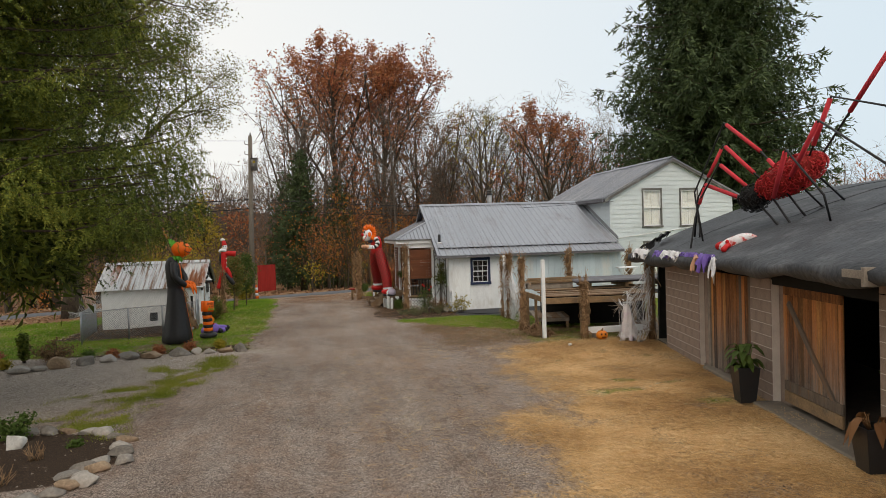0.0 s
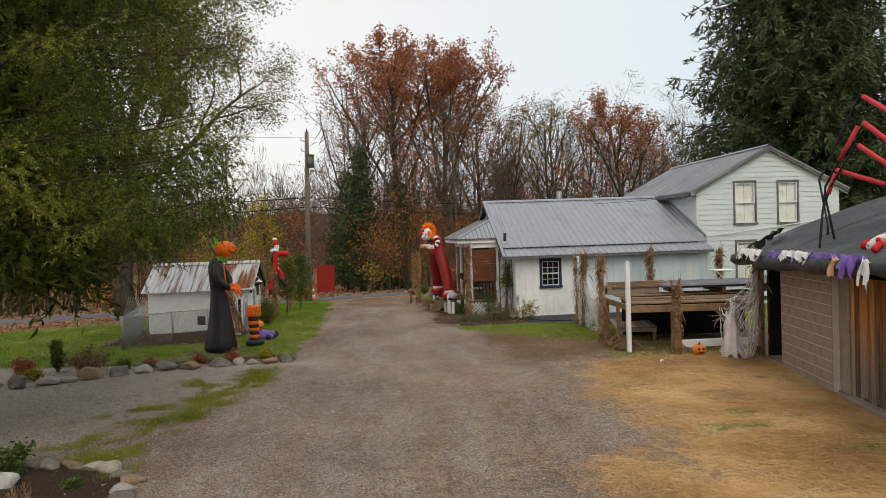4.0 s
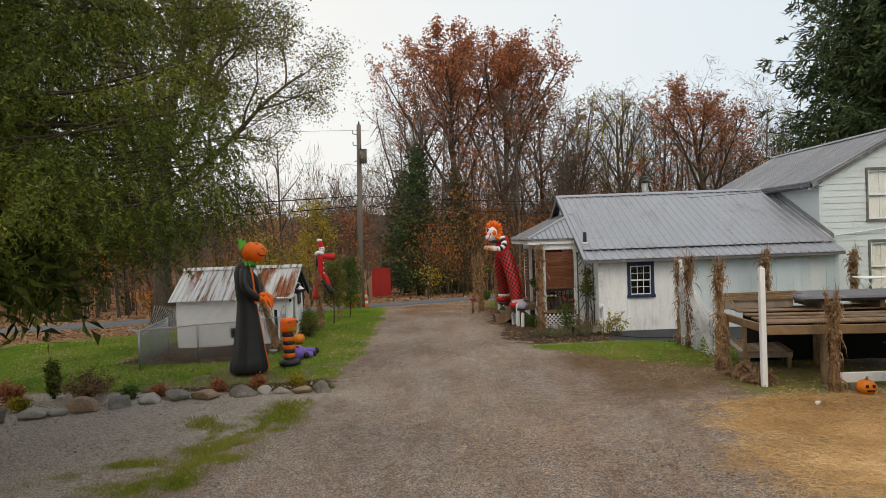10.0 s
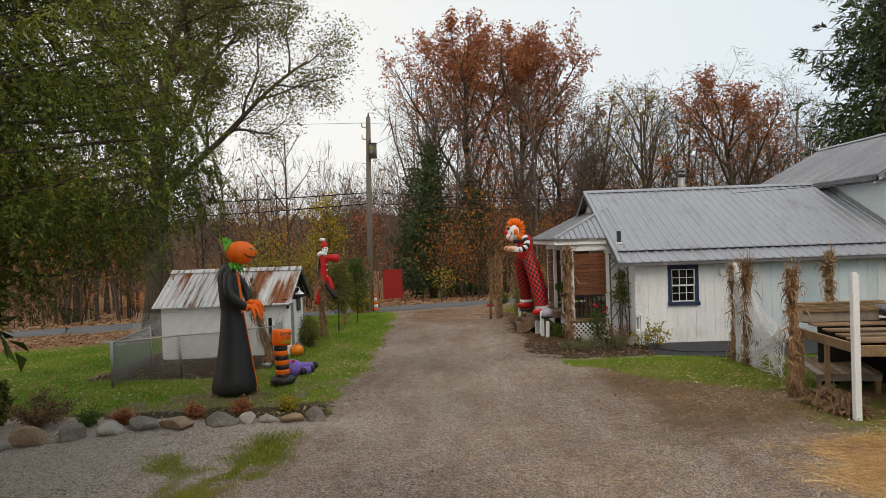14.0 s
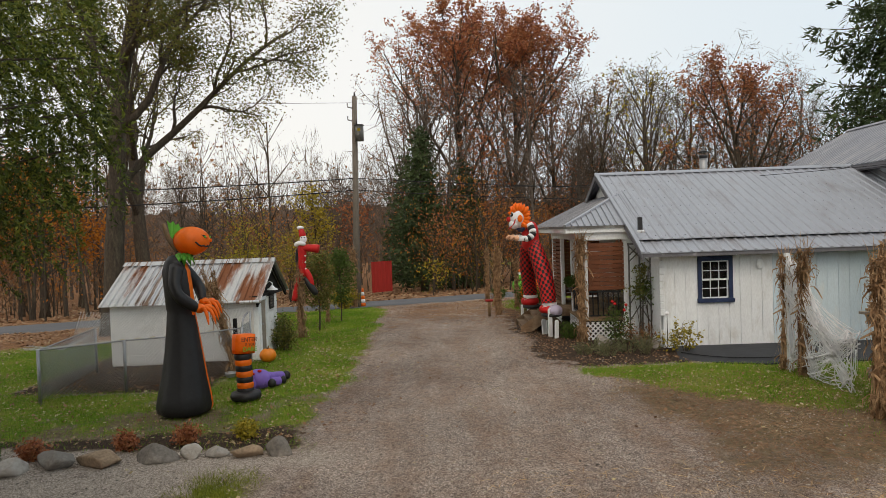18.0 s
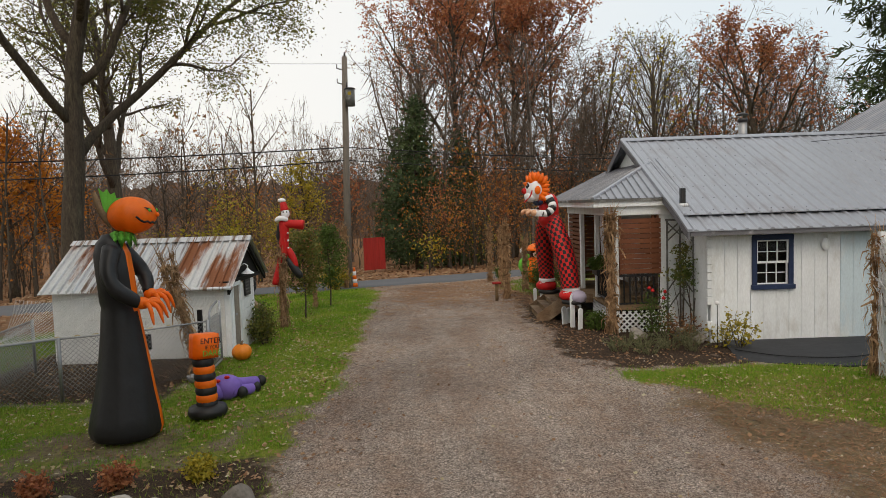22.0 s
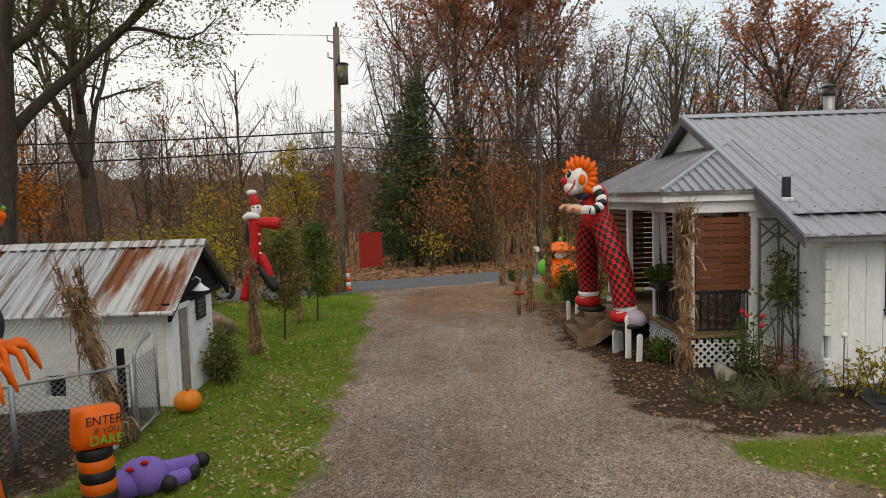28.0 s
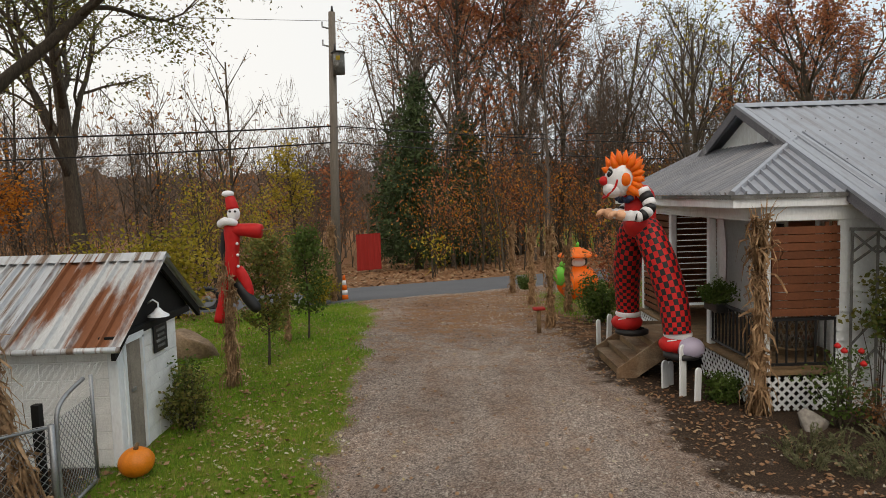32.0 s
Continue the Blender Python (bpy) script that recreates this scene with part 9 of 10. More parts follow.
for i in range(NU + 1):
    net.tube([net_at(i + (0.5 if j % 2 else 0) * (i < NU), j) for j in range(NV + 1)], 0.0028, 3)
for i in range(NU):
    net.tube([net_at(i + (0.5 if j % 2 == 0 else 0), j) for j in range(NV + 1)], 0.0028, 3)
tagged(net.link("hen_run_net", M_net), "white diamond netting drawn from the coop eave over the hen run", "netting", kind="stuff")
for k in range(9):
    p = net_at(20 + 3.2 * k, 20.5)
    o = quads_mesh("leaf_on_net", np.array([[p.x, p.y, p.z + 0.01]]), np.array([[0.06, 0.02, 0.0]]), np.array([[0.0, 0.045, 0.01]]), M_paleleaf)
    tagged(o, "yellow fallen leaf caught on the net", "leaf", "leaves on the net")
bucket = empty("water_bowl", -4.55, 24.45, 0, 0, "grey water bowl beside the run", "bowl")
ms = Mesh()
ms.lathe((0, 0, 0), [(0.0, 0.08), (0.06, 0.11), (0.1, 0.12), (0.1, 0.11), (0.03, 0.09), (0.03, 0.0)], 0, 18)
ms.link("bowl", M_metal, bucket)

# ---- stones ----
def stone(x, y, sx, sy, sz, seed, label, group, mat_=None):
    r = random.Random(seed)
    bm = bmesh.new()
    bmesh.ops.create_icosphere(bm, subdivisions=3, radius=1)
    ph = [r.random() * 6 for _ in range(6)]
    planes = [(Vector((r.gauss(0, 1), r.gauss(0, 1), r.gauss(0, 0.8))).normalized(), 0.46 + 0.32 * r.random()) for _ in range(12)]
    for v_ in bm.verts:
        p = v_.co.copy()
        p *= 1 + 0.06 * math.sin(3 * p.x + ph[0]) + 0.06 * math.sin(4 * p.y + ph[1]) + 0.04 * math.sin(7 * p.z + ph[2]) + 0.035 * math.sin(9 * p.x + ph[3]) * math.sin(11 * p.y + ph[4]) + 0.03 * math.sin(14 * p.z + 8 * p.x + ph[5])
        for n_, d in planes:
            k = p.dot(n_)
            if k > d:
                p -= n_ * (k - d) * 0.93
        if p.z < -0.45:
            p.z = -0.45
        v_.co = Vector((p.x * sx, p.y * sy, p.z * sz + 0.4 * sz))
    o = part("stone", bm, mat_ or (M_rock, M_rock_tan, M_rock_dark, M_rock)[seed % 4], None, "", True)
    o.matrix_basis = pose(x, y, gz(x, y) - 0.02, 0, 0, r.uniform(-25, 25))
    return tagged(o, label, "stone", group)


ROW = [(-7.95, 18.1, .3, .22), (-7.35, 18.3, .27, .18), (-6.98, 18.42, .2, .15), (-6.57, 18.6, .3, .25), (-6.05, 18.85, .36, .2), (-5.6, 19.08, .24, .16), (-5.1, 19.35, .3, .21), (-4.55, 19.4, .33, .18), (-3.9, 19.5, .31, .22), (-3.45, 19.55, .16, .16), (-3.08, 19.56, .2, .12), (-2.7, 19.52, .21, .15), (-2.28, 19.56, .21, .2), (-8.5, 17.95, .28, .2)]
for i, (x, y, a, b) in enumerate(ROW):
    stone(x, y, a * 1.15, a * 0.75, b * 0.88, 50 + i, ("pale grey field stone edging the lawn bed", "brown field stone edging the lawn bed", "rounded grey boulder edging the lawn bed")[i % 3], "stones along the lawn")
NEAR = [(-3.25, 11.8), (-3.45, 12.02), (-3.75, 12.15), (-4.1, 12.33), (-4.4, 12.3), (-4.75, 12.45), (-2.95, 11.2), (-3.0, 11.5), (-2.85, 10.85), (-2.72, 10.5), (-3.05, 10.6), (-2.95, 10.25), (-3.2, 10.35), (-3.1, 9.95), (-3.3, 10.05), (-3.12, 9.65), (-3.28, 9.4), (-3.0, 9.75), (-3.45, 9.2), (-3.3, 9.0)]
for i, (x, y) in enumerate(NEAR):
    a = 0.15 + 0.07 * ((i * 37) % 10) / 10
    stone(x, y, a * 1.15, a * 0.9, a * 0.5, 90 + i, ("flat grey stone edging the near flower bed", "tan stone edging the near flower bed")[i % 2], "stones round the near bed")
stone(-4.62, 11.62, 0.19, 0.16, 0.2, 131, "white quartz stone in the near flower bed", "", M_quartz)
stone(3.65, 26.75, 0.27, 0.2, 0.2, 132, "tan boulder before the porch", "")
stone(-5.75, 31.9, 0.75, 0.5, 0.5, 133, "large tan boulder behind the coop", "")
stone(4.75, 26.35, 0.2, 0.15, 0.17, 134, "flat stone leaning on the house corner", "")
stone(4.5, 26.55, 0.17, 0.15, 0.2, 135, "brown stone beside the house corner", "")
stone(6.5, 17.35, 0.07, 0.06, 0.06, 136, "small white stone on the grass", "", M_quartz)
# ---- grave boards ----
for i, (x, y, h, w_) in enumerate(((2.6, 28.18, 0.78, 0.13), (2.72, 27.95, 0.5, 0.12), (2.5, 28.62, 0.45, 0.14), (2.62, 28.75, 0.4, 0.13), (2.42, 31.6, 0.62, 0.12), (2.25, 31.7, 0.5, 0.1))):
    out = [(-w_ / 2, 0), (w_ / 2, 0), (w_ / 2, h - w_ / 2)] + [(w_ / 2 * math.cos(a), h - w_ / 2 + w_ / 2 * math.sin(a)) for a in np.linspace(0.2, math.pi - 0.2, 7)] + [(-w_ / 2, h - w_ / 2)]
    o = prism("grave_board", out, -0.015, 0.015, M_white)
    o.matrix_basis = pose(x, y, gz(x, y) - 0.03, 0, 3 * math.sin(i * 2), 35)
    tagged(o, "white round-topped board stuck in the ground beside the steps", "grave marker", "white boards by the steps")

# ---- utility pole, wires, cones, red sheet ----
up = empty("utility_pole", -4.42, 41.9, gz(-4.42, 41.9) - 0.1, 0, "weathered utility pole with a transformer can, corn stalks at its foot", "utility pole")
tube("pole", [(0, 0, 0), (0.1, 0, 5), (0.22, 0, 9.95)], [0.17, 0.145, 0.115], M_pole, up, sides=12)
tr = new("transformer")
tr.parent = up
tube("can", [(0.42, -0.22, 7.85), (0.42, -0.22, 8.55)], [0.2, 0.2], M_greytrim, tr, "dark grey transformer can", 16)
tube("lid", [(0.42, -0.22, 8.55), (0.42, -0.22, 8.6)], [0.25, 0.2], M_plasticblack, tr, sides=16)
tube("bushing", [(0.3, -0.22, 8.6), (0.3, -0.22, 8.85)], [0.04, 0.03], M_plasticblack, tr, sides=8)
box("label_plate", 0.36, 0.5, -0.445, -0.435, 8.28, 8.42, M_leafyellow, tr, "yellow number plate")
tube("insulator", [(0.23, 0, 9.95), (0.23, 0, 10.15)], [0.05, 0.03], M_plasticblack, up, sides=8)
for zz in (9.4, 8.8):
    tube("bracket", [(0.15, 0, zz), (-0.12, 0, zz + 0.08), (-0.12, 0, zz + 0.25)], 0.03, M_metal, up, sides=6)


def wire(p, q, sag, r_, label):
    pts = [Vector(p).lerp(Vector(q), k / 24) - Vector((0, 0, sag * 4 * (k / 24) * (1 - k / 24))) for k in range(25)]
    tagged(tube("overhead_wire", pts, r_, M_black, sides=4), label, "wire", "overhead wires")


pt = Vector((-4.25, 41.85, gz(-4.42, 41.9)))
for zz, sag, rr in ((6.05, 0.7, 0.026), (5.5, 0.8, 0.024), (9.55, 0.5, 0.008)):
    wire(pt + Vector((0, 0, zz)), (-44, 27.7, zz - 0.4), sag, rr, "black overhead wire along the road")
    wire(pt + Vector((0, 0, zz)), (36, 56.5, zz - 0.5), sag, rr * 0.7, "black overhead wire along the road")
wire(pt + Vector((0, 0, 6.0)), (12.2, 27.1, 4.2), 0.5, 0.008, "thin service wire to the house")
for k, (x, y) in enumerate(((-4.2, 42.2), (-5.2, 43.4))):
    co = empty("traffic_cone", x, y, gz(x, y), 0, "orange and white striped traffic cone by the pole", "cone", "traffic cones")
    box("base", -0.19, 0.19, -0.19, 0.19, 0, 0.04, M_plasticblack, co, bevel=0.01)
    for j in range(5):
        z0, z1 = 0.04 + 0.17 * j, 0.04 + 0.17 * (j + 1)
        tube("band", [(0, 0, z0), (0, 0, z1)], [0.14 - 0.02 * j, 0.14 - 0.02 * (j + 1)], M_orange if j % 2 == 0 else M_whitefab, co, sides=14)
ban = tagged(new("red_banner"), "red sheet hung at the edge of the woods", "banner")
v, f = [], []
for i in range(13):
    u = i / 12
    for j in range(2):
        v.append((-6.18 + 1.58 * u, 62 + 0.03 * math.sin(u * 22), (0.66 + 0.06 * u) if j else (-1.72 + 0.1 * u)))
f = [(2 * i, 2 * i + 2, 2 * i + 3, 2 * i + 1) for i in range(12)]
o = len(v)
v += [(a, b + 0.02, c) for a, b, c in v]
f += [(b + o, a + o, d + o, c + o) for a, b, c, d in f]
link("cloth", v, f, M_redsign, ban)
for u in (0.1, 0.9):
    tube("tie", [(-6.18 + 1.58 * u, 62, 0.66), (-6.0 + 1.3 * u, 62.1, 1.9)], 0.012, M_black, ban, sides=4)
tube("stake", [(-5.4, 62.08, -2.4), (-5.4, 62.08, 2.0)], 0.05, M_bark, ban, sides=6)
fd = empty("bird_feeder_post", 1.28, 33.0, gz(1.28, 33.0), 0, "wooden post with a small red tray top", "feeder")
tube("post", [(0, 0, 0), (0, 0, 0.5)], 0.05, M_wood, fd, sides=8)
box("tray", -0.13, 0.13, -0.1, 0.1, 0.5, 0.56, M_redsign, fd, "red tray", bevel=0.015)
mb = empty("mailbox", 3.55, 45.6, gz(3.55, 45.6), 0, "pale mailbox post by the road", "mailbox")
tube("post", [(0, 0, 0), (0, 0, 1.05)], 0.05, M_woodgrey, mb, sides=6)
box("box", -0.1, 0.1, -0.25, 0.25, 1.05, 1.28, M_white, mb, bevel=0.05)
whl = empty("cart_wheel", -8.6, 41.0, gz(-8.6, 41) + 0.4, 20, "dark old wheel lying beyond the lawn", "wheel")
tube("tyre", [(0.35 * math.cos(k * math.pi / 12), 0, 0.35 * math.sin(k * math.pi / 12)) for k in range(25)], 0.09, M_plasticblack, whl, sides=8)
tube("hub", [(0, -0.1, 0), (0, 0.1, 0)], 0.1, M_metal, whl, sides=10)
sl = empty("garden_stake_lamp", 4.86, 25.75, 0, 0, "thin stake lamp with a white globe at the house corner", "lamp")
tube("stake", [(0, 0, 0), (0, 0, 0.8)], 0.008, M_black, sl, sides=5)
ms = Mesh()
ms.ball((0, 0, 0.84), 0.045, 0, 12, 8)
ms.link("globe", M_whitefab, sl)
meter = empty("wall_fitting", 7.15, FY - 0.02, 1.85, 0, "small round white fitting on the wing wall", "wall fitting")
ms = Mesh()
ms.ball((0, -0.03, 0), (0.09, 0.05, 0.12), 0, 14, 8)
ms.link("housing", M_white, meter)

# ---- shrubs, flowers, planters ----
def shrub(name, x, y, height, width, seed, label, leafm, stems=9, per=7, size=0.035, spread=0.06, bark=M_bark, z0=None, category="shrub", leaf_min=0.0):
    e = empty(name, x, y, (gz(x, y) if z0 is None else z0) - 0.03, 0, label, category)
    r = random.Random(seed)
    ms = Mesh()
    tips = []
    for k in range(stems):
        a = 2 * math.pi * k / stems + r.random()
        o = Vector((math.cos(a), math.sin(a), 0))
        w_ = width * 0.5 * math.sqrt(r.random())
        h = height * (0.65 + 0.4 * r.random()) * (1 - 0.3 * (w_ / (width * 0.5 + 1e-6)) ** 2)
        pts = smooth_path([(0.03 * o.x, 0.03 * o.y, 0), o * w_ * 0.5 + Vector((r.gauss(0, 0.03), r.gauss(0, 0.03), h * 0.5)), o * w_ + Vector((0, 0, h))], 6)
        ms.tube(pts, [0.012, 0.01, 0.009, 0.007, 0.006, 0.004, 0.002], 4)
        for i in range(2, 7):
            tips.append((pts[i], o))
            for g in range(2):
                d = Vector((r.gauss(0, 1), r.gauss(0, 1), r.gauss(0.3, 0.7))).normalized() * width * 0.16
                ms.tube([pts[i], pts[i] + d * 0.6, pts[i] + d], [0.004, 0.003, 0.001], 3)
                tips += [(pts[i] + d * 0.5, d), (pts[i] + d, d)]
    ms.link("stem", bark, e)["kind"] = "stuff"
    rng = np.random.default_rng(seed)
    c, al, ac = leaves_at([q for q in tips if q[0].z > leaf_min], rng, per, size, spread, 0.7)
    c[:, 2] = np.maximum(c[:, 2], 0.03)
    q = quads_mesh("leaves", c, al, ac, leafm, e)
    q["kind"] = "stuff"
    return e


def young_tree(x, y, height, width, seed, label, leafm, berries=0):
    """A slim ornamental tree: one bare stem, short rising branches and a dense oval crown."""
    e = empty("young_tree", x, y, gz(x, y) - 0.03, 0, label, "tree")
    r, rng = random.Random(seed), np.random.default_rng(seed)
    ms = Mesh()
    stem = smooth_path([(0, 0, 0), (0.03, 0.01, height * 0.35), (-0.02, 0.02, height * 0.7), (0.01, 0, height * 0.96)], 10)
    ms.tube(stem, [0.026 - 0.002 * k for k in range(11)], 6)
    tips = []
    for k in range(46):
        h = 0.26 + 0.7 * (k + r.random()) / 46
        p = Vector((0, 0, height * h))
        a = 2.4 * k + r.random()
        R = width * 0.5 * (math.sin(math.pi * min(1.0, (h - 0.2) / 0.8) ** 0.75) ** 0.45) * r.uniform(0.6, 1.12)
        q = p + Vector((R * math.cos(a), R * math.sin(a), R * r.uniform(0.4, 1.0)))
        m_ = p.lerp(q, 0.5) + Vector((0, 0, -0.03))
        ms.tube([p, m_, q], [0.008, 0.006, 0.002], 4)
        tips += [(p.lerp(q, u), q - p) for u in (0.35, 0.5, 0.65, 0.8, 0.9, 1.0)]
    ms.link("trunk", M_bark, e)
    c, al, ac = leaves_at(tips, rng, 14, 0.036, 0.075, 0.7)
    quads_mesh("crown", c, al, ac, leafm, e)["kind"] = "stuff"
    if berries:
        c, al, ac = leaves_at(tips, rng, 1, 0.024, 0.08, 0.9, 0.8)
        quads_mesh("berries", c[::berries], al[::berries], ac[::berries], M_leafred, e, "red-brown leaves and berries")["kind"] = "stuff"
    return e


shrub("shrub", -4.15, 27.45, 0.85, 0.8, 201, "green shrub with small leaves beside the coop door", M_leafolive, 14, 5, 0.026, 0.06)
shrub("climber", -4.33, 27.75, 1.2, 0.35, 202, "thin climber with pale leaves on the coop wall", M_leafgreen, 6, 5, 0.025, 0.05)
young_tree(-3.98, 30.85, 2.3, 1.2, 203, "young tree with olive leaves and red berries on the lawn", M_leafolive, 1)
young_tree(-3.75, 33.4, 2.4, 1.05, 204, "young tree with dark green leaves on the lawn", M_leafgreen)
shrub("shrub", -4.9, 41.2, 1.05, 1.1, 205, "yellow-green shrub beside the utility pole", M_leafyellow, 12, 8, 0.045, 0.1)
shrub("shrub", -8.7, 38.6, 2.9, 2.2, 206, "wide shrub with yellow autumn leaves", M_leafyellow, 24, 5, 0.07, 0.25)
shrub("shrub", -10.7, 38.6, 2.7, 2.0, 207, "wide shrub with fading green leaves", M_leafyellow, 20, 4, 0.06, 0.2)
shrub("dwarf_conifer", -7.9, 19.85, 0.75, 0.24, 208, "small upright blue-green conifer in the bed", M_needle, 16, 12, 0.03, 0.03)
shrub("shrub", -7.1, 19.7, 0.5, 1.0, 209, "low twiggy dark shrub in the bed", M_leafdull, 18, 4, 0.025, 0.05)
shrub("red_shrub", -8.42, 19.3, 0.45, 0.45, 210, "small red-leaved shrub in the bed", M_leafred, 10, 7, 0.03, 0.05)
for i, (x, y, m_, lab) in enumerate(((-6.2, 19.6, M_leafgreen, "tuft of green foliage behind the stones"), (-4.5, 19.95, M_leafred, "tuft of red foliage behind the stones"), (-3.75, 20.15, M_leafred, "tuft of red foliage behind the stones"), (-2.95, 20.35, M_leafyellow, "yellow seedling behind the stones"), (-8.0, 18.9, M_leafyellow, "yellow dying perennial behind the stones"), (-5.6, 19.6, M_leafred, "tuft of red foliage behind the stones"))):
    shrub("perennial", x, y, 0.24, 0.32, 220 + i, lab, m_, 10, 5, 0.022, 0.04, category="plant")
shrub("rose_bush", 4.0, 26.75, 1.0, 0.75, 230, "leggy rose bush with dark leaves before the porch", M_leafgreen, 9, 4, 0.026, 0.05)
rose = Mesh()
for p in ((3.85, 26.6, 1.05), (3.9, 26.55, 1.0), (4.1, 26.5, 0.85), (4.2, 26.7, 0.95)):
    rose.ball(p, (0.04, 0.04, 0.03), 0, 10, 6)
    rose.ball((p[0], p[1], p[2] + 0.012), (0.025, 0.025, 0.03), 0, 8, 6)
    rose.tube([(p[0], p[1], p[2]), (4.0, 26.75, 0.3)], 0.004, 3, 1)
tagged(rose.link("rose_blooms", [M_red, M_bark]), "last red roses on thin stems", "flowers")
shrub("shrub", 4.45, 26.5, 0.55, 0.8, 231, "russet dying shrub before the porch", M_leafbrown, 10, 3, 0.024, 0.06)
shrub("shrub", 4.95, 25.75, 0.6, 0.7, 232, "yellow-green leafy shoots at the house corner", M_leafyellow, 5, 2, 0.03, 0.05)
shrub("shrub", 5.2, 25.55, 0.85, 0.6, 233, "upright yellow-green shoots at the house corner", M_leafyellow, 5, 2, 0.034, 0.04)
shrub("shrub", 3.05, 27.9, 0.4, 0.5, 234, "low green plant beside the lattice", M_leafgreen, 9, 7, 0.025, 0.05)
shrub("barberry", 2.9, 34.3, 1.0, 1.0, 235, "dark evergreen shrub beside the steps", M_leafgreen, 16, 8, 0.035, 0.08)
shrub("burning_bush", 3.7, 35.3, 2.1, 1.7, 236, "burning bush with thin bright red leaves", M_leafred, 22, 5, 0.035, 0.12)
shrub("shrub", 2.3, 43.0, 0.5, 0.7, 237, "low green shrub by the road", M_leafgreen, 12, 7, 0.03, 0.08)
shrub("rail_basket_plant", 3.36, 28.85, 0.28, 0.45, 238, "green trailing plant on the porch rail", M_leafgreen, 10, 8, 0.025, 0.05, z0=1.24, category="plant")
bk = tagged(new("rail_planter"), "dark planter box hung on the porch rail", "planter")
box("trough", 3.26, 3.44, 28.6, 29.1, 1.1, 1.24, M_plasticblack, bk, bevel=0.015)
box("hook", 3.37, 3.41, 28.7, 28.72, 1.05, 1.22, M_black, bk)
for i, (x, y, n_, big) in enumerate(((2.97, 25.6, 22, 0.8), (3.53, 25.97, 22, 0.9), (3.43, 25.35, 34, 1.0), (3.93, 25.67, 30, 1.2), (3.0, 25.95, 16, 0.7), (3.28, 26.1, 20, 0.85), (4.4, 26.05, 24, 1.3), (4.3, 25.5, 22, 1.0))):
    e = empty("sage_clump", x, y, -0.01, 0, "straggling clump of grey-green leafy spikes before the porch", "plant", "sage clumps")
    r, rng = random.Random(300 + i), np.random.default_rng(300 + i)
    ms = Mesh()
    at, way = [], []
    for k in range(n_):
        a = r.random() * 6.28
        o = Vector((math.cos(a), math.sin(a), 0))
        b = o * 0.16 * r.random()
        L = big * (0.16 + 0.2 * r.random())
        lean_ = r.uniform(0.2, 1.3)
        pts = smooth_path([b, b + o * L * 0.35 * lean_ + Vector((0, 0, L * 0.55)), b + o * L * 0.8 * lean_ + Vector((0, 0, L * (1.05 - 0.3 * lean_)))], 9)
        ms.tube(pts, [0.004] * 9 + [0.0015], 3)
        for p, q in zip(pts[1:], pts[2:]):
            at += [p, (p + q) / 2]
            way += [q - p, q - p]
    ms.link("stem", M_sage, e)["kind"] = "stuff"
    c = np.repeat(np.array([tuple(p) for p in at]), 3, 0)
    d = np.repeat(np.array([tuple(p.normalized()) for p in way]), 3, 0)
    al = d * 0.5 + unit(rng, len(c)) * 0.75
    al *= (0.012 + 0.014 * rng.random(len(c)))[:, None]
    c = c + al * 0.7
    c[:, 2] = np.maximum(c[:, 2], 0.02)
    quads_mesh("leaves", c, al, np.cross(al, unit(rng, len(c))) * 0.4, M_sage, e)["kind"] = "stuff"
for i, (x, y) in enumerate(((-4.05, 10.9), (-4.3, 10.2), (-4.1, 9.9))):
    e = empty("dry_grass_tuft", x, y, 0, 0, "tuft of dry reddish stems in the near bed", "plant", "dry tufts")
    r = random.Random(320 + i)
    ms = Mesh()
    for k in range(26):
        d = Vector((r.gauss(0, 0.45), r.gauss(0, 0.45), 1)).normalized() * (0.16 + 0.14 * r.random())
        b = Vector((r.gauss(0, 0.05), r.gauss(0, 0.05), 0))
        ms.tube([b, b + d], [0.006, 0.003], 4)
    ms.link("stems", M_corn, e)
shrub("shrub", -4.8, 12.05, 0.4, 0.5, 330, "small leafy shrub in the near bed", M_leafgreen, 8, 5, 0.03, 0.05)
shrub("perennial", -3.7, 11.5, 0.1, 0.2, 331, "green seedling in the near bed", M_leafgreen, 6, 4, 0.02, 0.03, category="plant")
# trellis with a climber on the end wall
tl = tagged(new("trellis"), "grey wooden trellis with crossed laths on the end wall", "trellis")
tl.matrix_basis = pose(4.46, 27.33, 0, 0, 0, -43)
for xx in (0.0, 0.28, 0.56):
    box("upright", xx - 0.015, xx + 0.015, -0.015, 0.015, 0, 2.38, M_greytrim, tl)
for a, b in (((0, 2.1), (0.28, 2.36)), ((0.28, 2.1), (0, 2.36)), ((0.28, 2.1), (0.56, 2.36)), ((0.56, 2.1), (0.28, 2.36)), ((0, 1.95), (0.28, 2.2)), ((0.56, 1.95), (0.28, 2.2)), ((0, 0.9), (0.28, 1.3)), ((0.56, 0.9), (0.28, 1.3)), ((0, 0.5), (0.28, 0.9)), ((0.56, 0.5), (0.28, 0.9))):
    beam("lath", (a[0], -0.022, a[1]), (b[0], -0.022, b[1]), 0.012, 0.03, M_greytrim, tl)
box("crosspiece", -0.03, 0.59, -0.02, 0.02, 2.36, 2.4, M_greytrim, tl)
for k in range(2):
    shrub("climber", 4.66 + 0.17 * k, 27.08 - 0.16 * k, 2.15 - 0.15 * k, 0.4, 340 + k, "leafy green climber on the trellis", M_leafgreen if k else M_leafolive, 5, 9, 0.032, 0.09, leaf_min=1.15)
